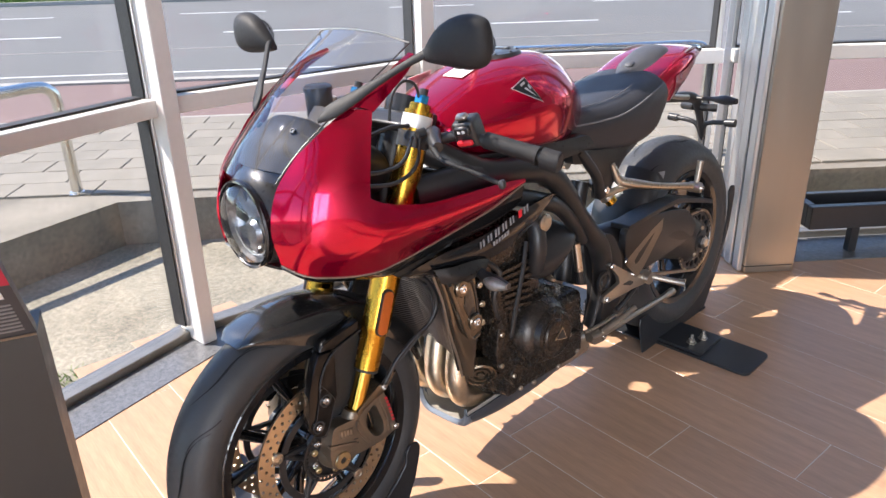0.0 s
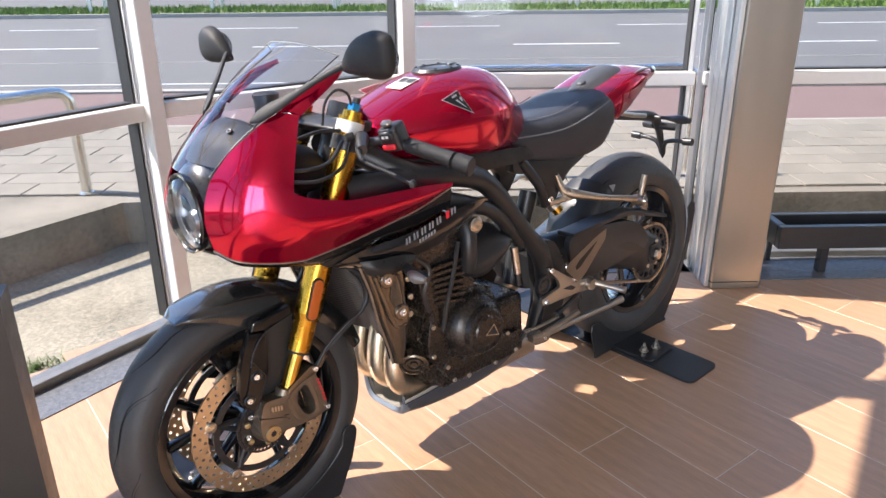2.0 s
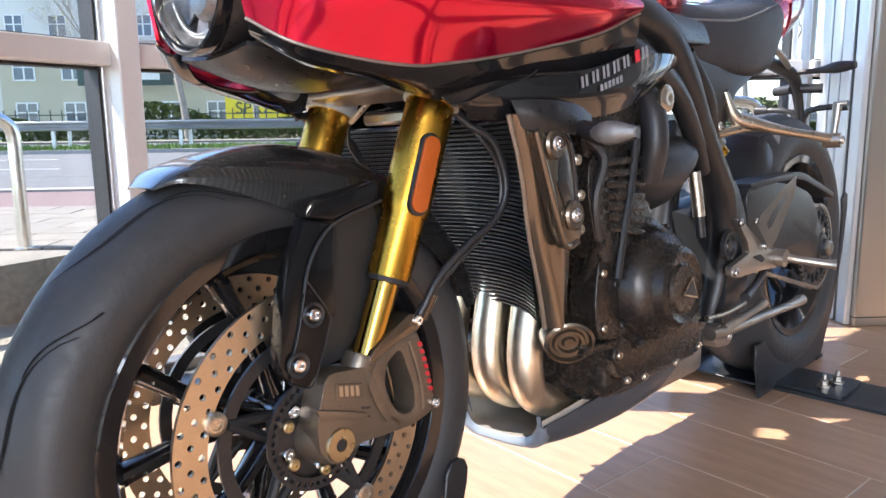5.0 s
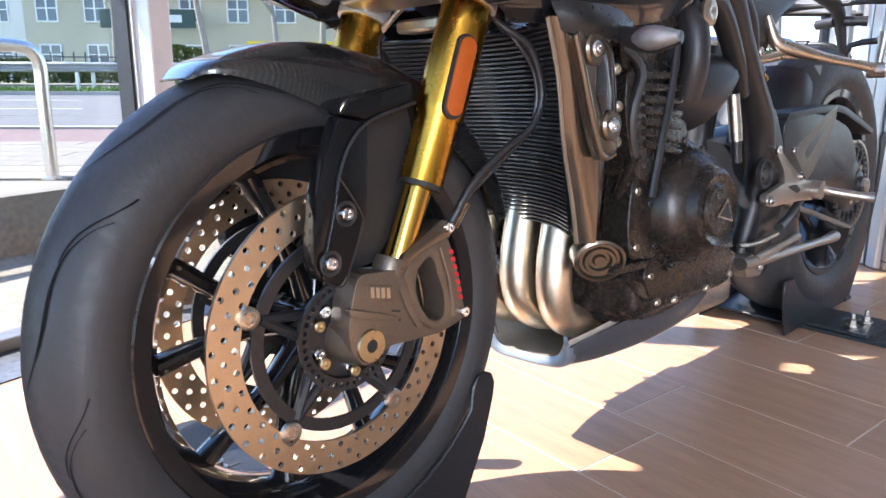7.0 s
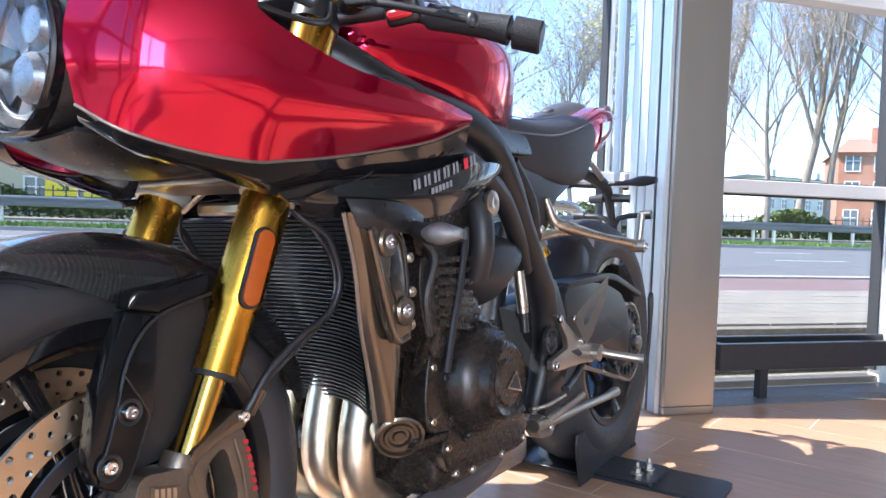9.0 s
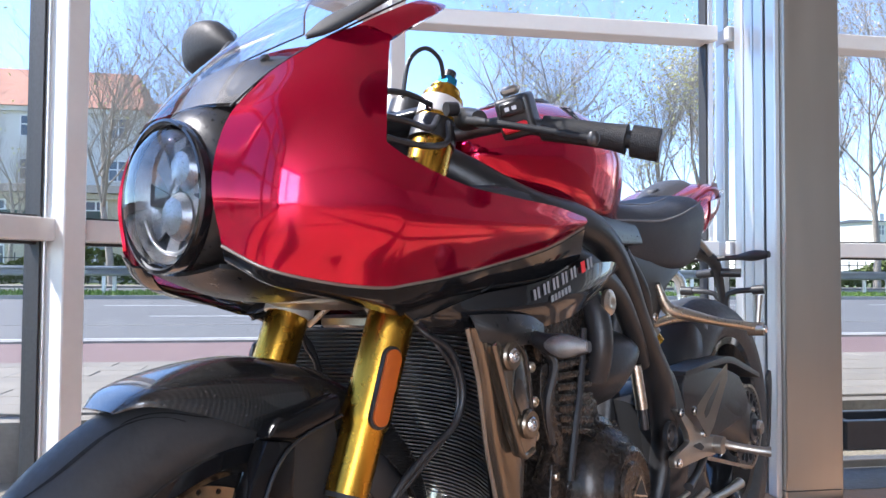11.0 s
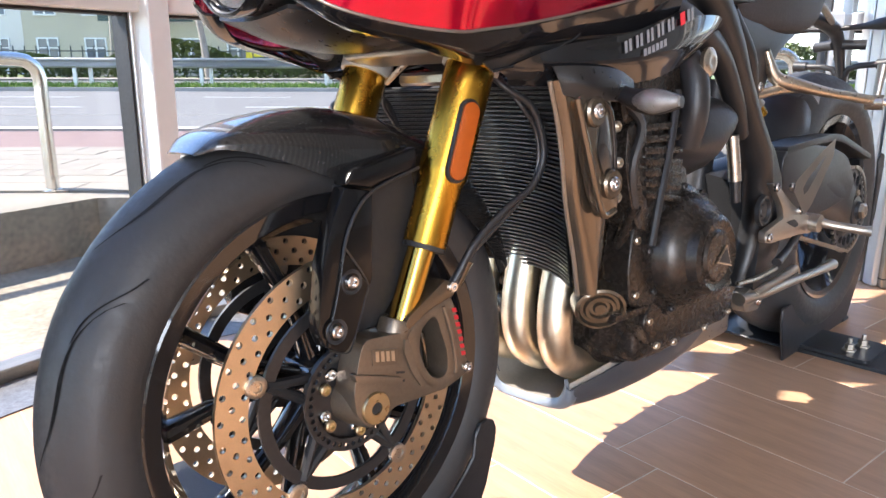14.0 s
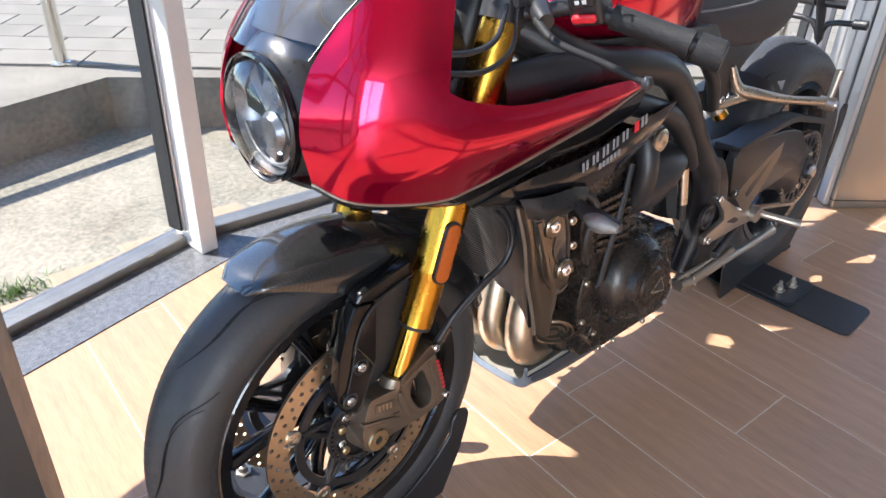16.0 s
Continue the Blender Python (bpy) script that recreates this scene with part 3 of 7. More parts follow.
def hoop_rail(p, q, z0, h, label):
    """A bent tube barrier: two feet, rounded corners, with a base flange on each."""
    p, q = Vector(p), Vector(q)
    d = (q - p).normalized()
    top = Vector((0, 0, h))
    pts = [p, p + top * 0.6, p + top * 0.86, p + top * 0.96 + d * 0.025, p + top + d * 0.09, p + top + d * 0.3, (p + q) / 2 + top, q + top - d * 0.3, q + top - d * 0.09, q + top * 0.96 - d * 0.025, q + top * 0.86, q + top * 0.6, q]
    root = new("hoop_barrier")
    root.location = (p.x, p.y, z0)
    off = Matrix.Translation((-p.x, -p.y, 0))
    part("rail_tube", moved(tube(pts, 0.026, 14, 5), off), RAILSTEEL, root)
    for e in (p, q):
        part("foot_flange", moved(lathe([(0, 0), (0.05, 0), (0.05, 0.006), (0.03, 0.010), (0, 0.010)], pose(e.x, e.y, 0), 20), off), RAILSTEEL, root)
    part("joint_sleeve", moved(tube([(p + q) / 2 + top - d * 0.03, (p + q) / 2 + top + d * 0.03], 0.0285, 14, 1), off), CHROME, root)
    return tagged(root, label, "barrier", "hoop barriers")


hoop_rail((0.99, -2.53, 0), (2.55, -2.22, 0), 0.16, 0.52, "polished steel hoop barrier standing on the pavement edge")
a, b = U * 0.75 + N * 1.5, U * -0.75 + N * 1.5
hoop_rail((a.x, a.y, 0), (b.x, b.y, 0), 0.16, 0.56, "polished steel hoop barrier behind the parked motorcycle")

gr = new("guard_rail")
gr.matrix_basis = UN
wave = [(0, 0.0), (0.03, 0.03), (0.03, 0.07), (0.0, 0.10), (0.0, 0.14), (0.03, 0.17), (0.03, 0.21), (0, 0.24)]
for z, n0 in ((0.50, 16.6), (0.50, 17.5)):
    bm = bmesh.new()
    r0 = [bm.verts.new((-60, n0 - d, z + 0.1 + h)) for d, h in wave]
    r1 = [bm.verts.new((60, n0 - d, z + 0.1 + h)) for d, h in wave]
    for i in range(len(wave) - 1):
        bm.faces.new((r0[i], r1[i], r1[i + 1], r0[i + 1]))
    bmesh.ops.solidify(bm, geom=bm.faces[:], thickness=0.004)
    part("beam", bm, GALV, gr)
pm = None
for i in range(-14, 16):
    for n0 in (16.64, 17.54):
        if pm is None:
            pm = part("rail_post", box((-0.04, 0, 0.14), (0.04, 0.07, 0.84)), GALV, gr, m=pose(i * 3.0, n0, 0))
        else:
            share(pm, gr, pose(i * 3.0, n0, 0))
tagged(gr, "galvanised double guard rail on the grass median", "guard rail")

# ---- trees ----


def tree(name, at, height, spread, leaves, leaf, seed, label, upright=0.4, size=0.11):
    r = random.Random(seed)
    bmv, faces = [], []
    tips = []

    def limb(p, d, length, rad, depth):
        steps = 4
        seg = 6 if depth < 2 else (4 if depth < 4 else 3)
        ring0 = None
        for s in range(steps + 1):
            f = s / steps
            q = rad * (1 - 0.55 * f)
            e = d.orthogonal().normalized()
            g = d.cross(e)
            k = len(bmv)
            for t in range(seg):
                a = 6.2832 * t / seg
                bmv.append(p + (e * math.cos(a) + g * math.sin(a)) * q)
            if ring0 is not None:
                for t in range(seg):
                    faces.append((ring0 + t, ring0 + (t + 1) % seg, k + (t + 1) % seg, k + t))
            ring0 = k
            if depth >= 2 and s:
                tips.append(p.copy())
            if depth < 5 and s >= (2 if depth == 0 else 1) and (depth or s >= 2):
                for _ in range(2 if depth < 3 else 1):
                    side = Vector((r.uniform(-1, 1), r.uniform(-1, 1), r.uniform(-0.1, 0.5))).normalized()
                    nd = (d * r.uniform(0.4, 0.7) + side * spread + Vector((0, 0, upright * r.random()))).normalized()
                    limb(p.copy(), nd, length * r.uniform(0.5, 0.72), q * r.uniform(0.5, 0.68), depth + 1)
            if s < steps:
                d = (d + Vector((r.uniform(-1, 1), r.uniform(-1, 1), r.uniform(-0.4, 0.8))) * 0.13).normalized()
                p = p + d * (length / steps)

    limb(Vector((0, 0, -0.1)), Vector((r.uniform(-0.05, 0.05), r.uniform(-0.05, 0.05), 1)).normalized(), height * 0.55, height * 0.0135, 0)
    root = new(name)
    root.location = (at[0], at[1], 0.1)
    me = bpy.data.meshes.new("trunk")
    me.from_pydata(bmv, [], faces)
    me.materials.append(BARK)
    me.shade_smooth()
    t = new("trunk", me)
    t.parent = root
    cv, cf = [], []
    for _ in range(leaves):
        p = r.choice(tips) + Vector((r.gauss(0, 0.18), r.gauss(0, 0.18), r.gauss(0, 0.18)))
        e = Vector((r.uniform(-1, 1), r.uniform(-1, 1), r.uniform(-1, 1))).normalized() * size * r.uniform(0.5, 1)
        g = e.orthogonal().normalized() * size * 0.4
        k = len(cv)
        cv += [p - e, p + g, p + e, p - g]
        cf.append((k, k + 1, k + 2, k + 3))
    me = bpy.data.meshes.new("crown")
    me.from_pydata(cv, [], cf)
    me.materials.append(leaf)
    c = new("crown", me)
    c.parent = root
    return tagged(root, label, "tree", "trees beyond the road")


EYE0 = Vector((1.88, 0.72, 0))


def away(deg, s):
    """The place s metres from the showroom's corner on a bearing."""
    return EYE0 + Vector((math.cos(radians(deg)), math.sin(radians(deg)), 0)) * s


BARE, BUD = "bare spring tree with thin dark branches", "tree in sparse yellow-green spring leaf"
TREES = [(-116.5, 34, 12.5, 0.62, 150, LEAF, BARE), (-121.5, 38, 12.0, 0.6, 150, LEAF, BARE), (-124.5, 42, 16.5, 0.6, 200, LEAF, BARE),
         (-146.0, 31, 13.0, 0.75, 350, LEAF, BARE), (-150.5, 33, 12.5, 0.7, 350, LEAF, BARE), (-157.5, 33, 10.5, 0.6, 1300, LEAF, BUD),
         (-160.8, 36, 11.5, 0.55, 1200, LEAF, BUD), (-168.5, 44, 15.5, 0.4, 800, LEAFDRY, BUD), (-171.5, 40, 13.0, 0.5, 900, LEAFDRY, BUD),
         (-173.4, 46, 20.0, 0.33, 700, LEAFDRY, BARE), (-175.3, 48, 17.0, 0.4, 700, LEAFDRY, BARE), (-180.5, 34, 15.5, 0.75, 150, LEAFDRY, BARE), (-183.5, 40, 14.0, 0.6, 300, LEAFDRY, BARE), (-110.0, 40, 9.0, 0.6, 150, LEAF, BARE)]
for i, (deg, s, h, sp, lv, lf, lb) in enumerate(TREES):
    tree("tree", away(deg, s), h, sp, lv, lf, 11 + i, lb, 0.9 if sp < 0.45 else 0.4)

# hedge along the far side
r = random.Random(9)
cv, cf = [], []
for i in range(30000):
    u = r.uniform(-60, 40)
    h = 0.9 + 0.5 * math.sin(u * 0.7) * math.sin(u * 0.23 + 1)
    p = U * u + N * (31.8 + r.uniform(-0.5, 0.5)) + Vector((0, 0, 0.1 + h * r.random() ** 0.6 * 1.2))
    e = Vector((r.uniform(-1, 1), r.uniform(-1, 1), r.uniform(-1, 1))).normalized() * 0.13
    g = e.orthogonal().normalized() * 0.08
    k = len(cv)
    cv += [p - e, p + g, p + e, p - g]
    cf.append((k, k + 1, k + 2, k + 3))
me = bpy.data.meshes.new("hedge")
me.from_pydata(cv, [], cf)
me.materials.append(HEDGE)
tagged(new("hedge", me), "scruffy green and yellow hedge beyond the road", "hedge", kind="stuff")

# ---- buildings beyond the road ----


def house(name, m, w, depth, eaves, ridge, storeys, bays, wall, roofm, label, winw=1.1, winh=1.35, sill0=1.0):
    root = new(name)
    root.matrix_basis = m
    part("wall", box((-w / 2, 0, 0), (w / 2, depth, eaves)), wall, root, smooth=False)
    bm = bmesh.new()
    a = [bm.verts.new(v) for v in ((-w / 2 - 0.4, -0.5, eaves), (w / 2 + 0.4, -0.5, eaves), (w / 2 + 0.4, depth + 0.5, eaves), (-w / 2 - 0.4, depth + 0.5, eaves), (-w / 2 + 1.5, depth / 2, ridge), (w / 2 - 1.5, depth / 2, ridge))]
    for f in ((0, 1, 5, 4), (2, 3, 4, 5), (0, 4, 3), (1, 2, 5), (3, 2, 1, 0)):
        bm.faces.new([a[i] for i in f])
    rf = part("roof", bm, roofm, root, smooth=False)
    part("cornice", box((-w / 2 - 0.25, -0.3, eaves - 0.35), (w / 2 + 0.25, -0.01, eaves - 0.02)), wall, root, smooth=False)
    for x in (-w * 0.28, w * 0.2):
        part("chimney", box((x, depth * 0.3, eaves + 0.5), (x + 0.9, depth * 0.3 + 0.7, ridge + 0.9)), wall, rf, smooth=False)
    first = None
    for s in range(storeys):
        for b in range(bays):
            x, z = -w / 2 + w * (b + 0.5) / bays, sill0 + s * (eaves / storeys)
            if first is None:
                first = part("window", box((-winw / 2, -0.02, 0), (winw / 2, 0.04, winh)), DARKWIN, root, smooth=False, m=pose(x, -0.02, z))
                fr = merge(box((-winw / 2 - 0.09, -0.06, -0.09), (-winw / 2, 0.02, winh + 0.09)), box((winw / 2, -0.06, -0.09), (winw / 2 + 0.09, 0.02, winh + 0.09)), box((-winw / 2, -0.06, winh), (winw / 2, 0.02, winh + 0.09)), box((-winw / 2, -0.06, -0.09), (winw / 2, 0.02, 0)), box((-0.05, -0.05, 0), (0.05, 0.01, winh)), box((-winw / 2, -0.05, winh * 0.55), (-0.05, 0.01, winh * 0.55 + 0.07)), box((0.05, -0.05, winh * 0.55), (winw / 2, 0.01, winh * 0.55 + 0.07)))
                frame_ob = part("window_frame", fr, WINFRAME, first, smooth=False)
            else:
                o = share(first, root, pose(x, -0.02, z))
                share(frame_ob, o, Matrix.Identity(4))
    return tagged(root, label, "building", "buildings beyond the road")


def facing(deg, s, turn=0.0):
    p = away(deg, s)
    return Matrix.Translation((p.x, p.y, 0.05)) @ Matrix.Rotation(math.atan2(U.y, U.x) + math.pi + radians(turn), 4, "Z") @ Matrix.Rotation(math.pi, 4, "Z") @ Matrix.Diagonal((1, 1, 1, 1))


house("apartment_building", facing(-106.0, 60), 26, 11, 12.0, 16.0, 4, 9, RENDERW, ROOF, "white rendered apartment house with a red tiled roof")
house("apartment_building", facing(-121.5, 68), 18, 11, 12.2, 16.6, 4, 6, RENDERB, ROOF, "beige rendered apartment house with a red tiled roof")
house("brick_building", facing(-181.0, 84, -38), 15, 12, 8.4, 10.4, 3, 6, BRICKW, ROOF, "red brick house with white window frames", 1.2, 1.7, 1.0)
house("shop_building", facing(-117.0, 47), 22, 9, 5.2, 6.2, 2, 8, RENDERB, FENCE, "low beige shop building beyond the road", 1.1, 1.2, 0.9)
house("white_building", facing(-174.5, 130, 10), 22, 10, 8.5, 9.2, 3, 8, RENDERW, FENCE, "distant white block behind trees")
sg = new("shop_sign")
sg.matrix_basis = facing(-112.6, 46.0)
part("sign_board", box((-2.6, -0.3, 3.0), (2.6, -0.12, 4.0)), DARKGREEN, sg, smooth=False)
for x0, x1 in ((-1.9, -0.4), (-0.2, 0.7), (0.9, 1.9)):
    part("sign_bar", box((x0, -0.33, 3.3), (x1, -0.3, 3.7)), WHITE, sg, smooth=False)
tagged(sg, "dark green shop sign with pale lettering bars", "sign")
bn = new("banner")
bn.matrix_basis = facing(-122.4, 43.5)
part("cloth", box((-2.5, -0.05, 0.5), (2.5, 0.0, 2.3)), YELLOW, bn, smooth=False)
tx = bpy.data.curves.new("lettering", "FONT")
tx.body, tx.size, tx.extrude, tx.align_x = "SPRZ", 0.95, 0.01, "CENTER"
tx.materials.append(DARKGREEN)
to = new("lettering", tx)
to.parent, to.matrix_basis = bn, pose(-0.9, -0.07, 1.35, 90)
part("print_bar", box((-2.1, -0.07, 0.75), (1.9, -0.05, 1.1)), DARKGREEN, bn, smooth=False)
tagged(bn, "yellow sale banner with dark print on a fence", "banner")
fn = new("far_fence")
fn.matrix_basis = UN
for z in (0.35, 1.25):
    part("fence_rail", box((-30, 32.6, z), (45, 32.65, z + 0.05)), FENCE, fn, smooth=False)
first = None
for i in range(-60, 91):
    if first is None:
        first = part("picket", box((-0.025, 32.57, 0.1), (0.025, 32.6, 1.5)), FENCE, fn, smooth=False, m=pose(i * 0.5, 0, 0))
    else:
        share(first, fn, pose(i * 0.5, 0, 0))
tagged(fn, "dark metal picket fence beyond the road", "fence")

# ---- motorcycle ----
bike = new("motorcycle")
bike.matrix_basis = pose(0, 0.023, 0, 2.3)
tagged(bike, "red and black half-faired sports motorcycle with gold forks on floor stands", "motorcycle")

FX, FZ, RZ = 1.439, 0.300, 0.325


def rounded(pts, k=3):
    """Softens the corners of an outline in x, z."""
    out = []
    n = len(pts)
    for i in range(n):
        a, b, c = Vector((*pts[i - 1], 0)), Vector((*pts[i], 0)), Vector((*pts[(i + 1) % n], 0))
        d0, d1 = (a - b), (c - b)
        e = min(d0.length, d1.length) * 0.3
        p, q = b + d0.normalized() * e, b + d1.normalized() * e
        for j in range(k + 1):
            t = j / k
            v = p * (1 - t) ** 2 + b * 2 * t * (1 - t) + q * t * t
            out.append((v.x, v.y))
    return out


def ring_plate(o, i, y0, y1, bevel):
    """A plate with a window: outer and inner outline in x, z, from y0 to y1."""
    bm = bmesh.new()
    vo, vi = [[bm.verts.new((v[0], y0, v[1])) for v in crom([(*p, 0) for p in q + q[:1]], 3)[:-1]] for q in (o, i)]
    n = len(vo)
    fs = [bm.faces.new((vo[k], vo[(k + 1) % n], vi[(k + 1) % n], vi[k])) for k in range(n)]
    g = bmesh.ops.extrude_face_region(bm, geom=fs)
    bmesh.ops.translate(bm, vec=(0, y1 - y0, 0), verts=[v for v in g["geom"] if isinstance(v, bmesh.types.BMVert)])
    bmesh.ops.recalc_face_normals(bm, faces=bm.faces[:])
    sharp = [e for e in bm.edges if len(e.link_faces) == 2 and e.calc_face_angle() > 0.9]
    bmesh.ops.bevel(bm, geom=sharp, offset=bevel, segments=2, profile=0.6, affect="EDGES", clamp_overlap=True)
    return bm


def bolt(at, d, r, parent, material=CHROME):
    return part("bolt", moved(bolt_bm(r, r * 0.8), along(at, d)), material, parent)


def tyre_profile(R, half, bead, crown):
    """Cross-section of a tyre, from one bead over the tread to the other."""
    pts = []
    for i in range(25):
        t = -1 + 2 * i / 24
        a = t * 1.9
        y = half * math.sin(min(1, abs(t) * 1.18) * math.pi / 2) * (1 if t > 0 else -1)
        if abs(t) < 0.72:
            k = abs(t) / 0.72
            r = R - crown * k ** 1.65
        else:
            k = (abs(t) - 0.72) / 0.28
            r = R - crown - (R - crown - bead) * k ** 1.1
            y = (half - (half - half * 0.80) * k ** 2.2) * (1 if t > 0 else -1)
        if abs(t) < 0.72:
            y = half * math.sin(abs(t) / 0.72 * math.pi / 2) * (1 if t > 0 else -1)
        pts.append((r, y))
    return pts


def groove_bm(R, half, crown, a0, a1, y0, y1, w, bend):
    """A thin groove lying on the tread, as a dark inlay."""
    bm = bmesh.new()
    rows = []
    n = 14
    for i in range(n + 1):
        t = i / n
        a = radians(a0 + (a1 - a0) * t)
        y = y0 + (y1 - y0) * (t + bend * math.sin(t * math.pi * 2) * 0.16)
        ww = w * (0.35 + 0.65 * math.sin(math.pi * min(1, t * 1.15 + 0.05)))
        row = []
        for s in (-1, 1):
            yy = y + s * ww * 0.5
            k = math.asin(max(-1, min(1, abs(yy) / half))) / (math.pi / 2)
            r = R - crown * k ** 1.65 + 0.0006
            aa = a + s * ww * 0.5 / R
            row.append(bm.verts.new((r * math.cos(aa), yy, r * math.sin(aa))))
        rows.append(row)
    for p, q in zip(rows, rows[1:]):
        bm.faces.new((p[0], p[1], q[1], q[0]))
    bmesh.ops.solidify(bm, geom=bm.faces[:], thickness=0.0008)
    return bm


# front wheel
rim_prof = [(0.205, -0.050), (0.222, -0.053), (0.226, -0.050), (0.217, -0.044), (0.203, -0.030), (0.198, 0.0), (0.203, 0.030), (0.217, 0.044), (0.226, 0.050), (0.222, 0.053), (0.205, 0.050), (0.190, 0.028), (0.186, 0.0), (0.190, -0.028)]
AX = axis_y(FX, 0, FZ)
fwheel = part("front_wheel", lathe(rim_prof, AX, 72, True), GLOSS, bike, "gloss black cast front wheel rim")
part("tyre", lathe(tyre_profile(0.300, 0.059, 0.219, 0.055), AX, 96), RUBBER, fwheel, "sporty black road tyre with thin sipes")
gr0 = None
for i in range(9):
    for s in (1, -1):
        m = Matrix.Translation((FX, 0, FZ)) @ Matrix.Rotation(radians(40 * i + (20 if s < 0 else 0)), 4, "Y") @ Matrix.Diagonal((1, s, 1, 1))
        if gr0 is None:
            gr0 = part("tread_groove", groove_bm(0.300, 0.059, 0.055, 0, 34, 0.006, 0.053, 0.0042, 1.0), GROOVE, fwheel, m=m)
            gr1 = part("tread_groove", groove_bm(0.300, 0.059, 0.055, 24, 40, 0.030, 0.056, 0.0026, -0.6), GROOVE, fwheel, m=m)
        else:
            share(gr0, fwheel, m)
            share(gr1, fwheel, m)
part("hub", lathe([(0, -0.062), (0.030, -0.062), (0.034, -0.05), (0.030, -0.02), (0.030, 0.02), (0.034, 0.05), (0.030, 0.062), (0, 0.062)], AX, 40), GLOSS, fwheel)
for i in range(5):
    for s in (-1, 1):
        a, b = radians(72 * i + 14 + s * 5), radians(72 * i + 14 + s * 17)
        p0 = Vector((FX + 0.028 * math.cos(a), 0, FZ + 0.028 * math.sin(a)))
        p1 = Vector((FX + 0.10 * math.cos((a + b) / 2), 0, FZ + 0.10 * math.sin((a + b) / 2)))
        p2 = Vector((FX + 0.196 * math.cos(b), 0, FZ + 0.196 * math.sin(b)))
        sp = tube([p0, p1, p2], [0.013, 0.0095, 0.012], 10, 4)
        for v in sp.verts:
            v.co.y *= 1.5
        part("spoke", sp, GLOSS, fwheel)
for s in (1, -1):
    dm = axis_y(FX, s * 0.066, FZ)
    disc = part("brake_disc", moved(drilled_ring(0.124, 0.160, 0.005, 36, 3, 0.0037), dm), DISC, fwheel, "drilled bronze-toned steel brake disc", auto=30)
    car = lathe([(0.098, -0.002), (0.112, -0.002), (0.112, 0.002), (0.098, 0.002)], dm, 60, True)
    part("carrier_ring", car, BLACKM, disc)
    for i in range(5):
        a = radians(72 * i + 20)
        c, sn = math.cos(a), math.sin(a)
        for e in (-1, 1):
            b = a + e * 0.32
            part("carrier_arm", tube([(FX + 0.045 * math.cos(b), s * 0.062, FZ + 0.045 * math.sin(b)), (FX + 0.105 * c, s * 0.066, FZ + 0.105 * sn)], 0.006, 8, 1), BLACKM, disc)
        part("bobbin", moved(lathe([(0, 0.0), (0.012, 0), (0.012, 0.005), (0.009, 0.0065), (0.006, 0.0065), (0.005, 0.004), (0, 0.004)], None, 20), axis_y(FX + 0.120 * c, s * 0.0665, FZ + 0.120 * sn) if s > 0 else pose(FX + 0.120 * c, s * 0.0665, FZ + 0.120 * sn, 90)), STEEL, disc)
        bo = Vector((FX + 0.040 * math.cos(a + 0.5), s * 0.072, FZ + 0.040 * math.sin(a + 0.5)))
        bolt(bo, (0, s, 0), 0.0075, disc)
    part("disc_flange", lathe([(0.026, -0.004), (0.056, -0.004), (0.056, 0.006), (0.026, 0.008)], dm, 40, True), BLACKM, disc)
for i in range(6):
    a = radians(60 * i + 25)
    bolt((FX + 0.043 * math.cos(a), 0.080, FZ + 0.043 * math.sin(a)), (0, 1, 0), 0.0068, fwheel, BRASS)
part("tone_ring", moved(drilled_ring(0.050, 0.064, 0.003, 40, 1, 0.0030, False), axis_y(FX, 0.078, FZ)), BLACKM, fwheel, "slotted black sensor ring")

# front forks
def fork_at(z, y=0.0):
    return Vector((1.335 - 0.41 * (z - 0.5), y, z))


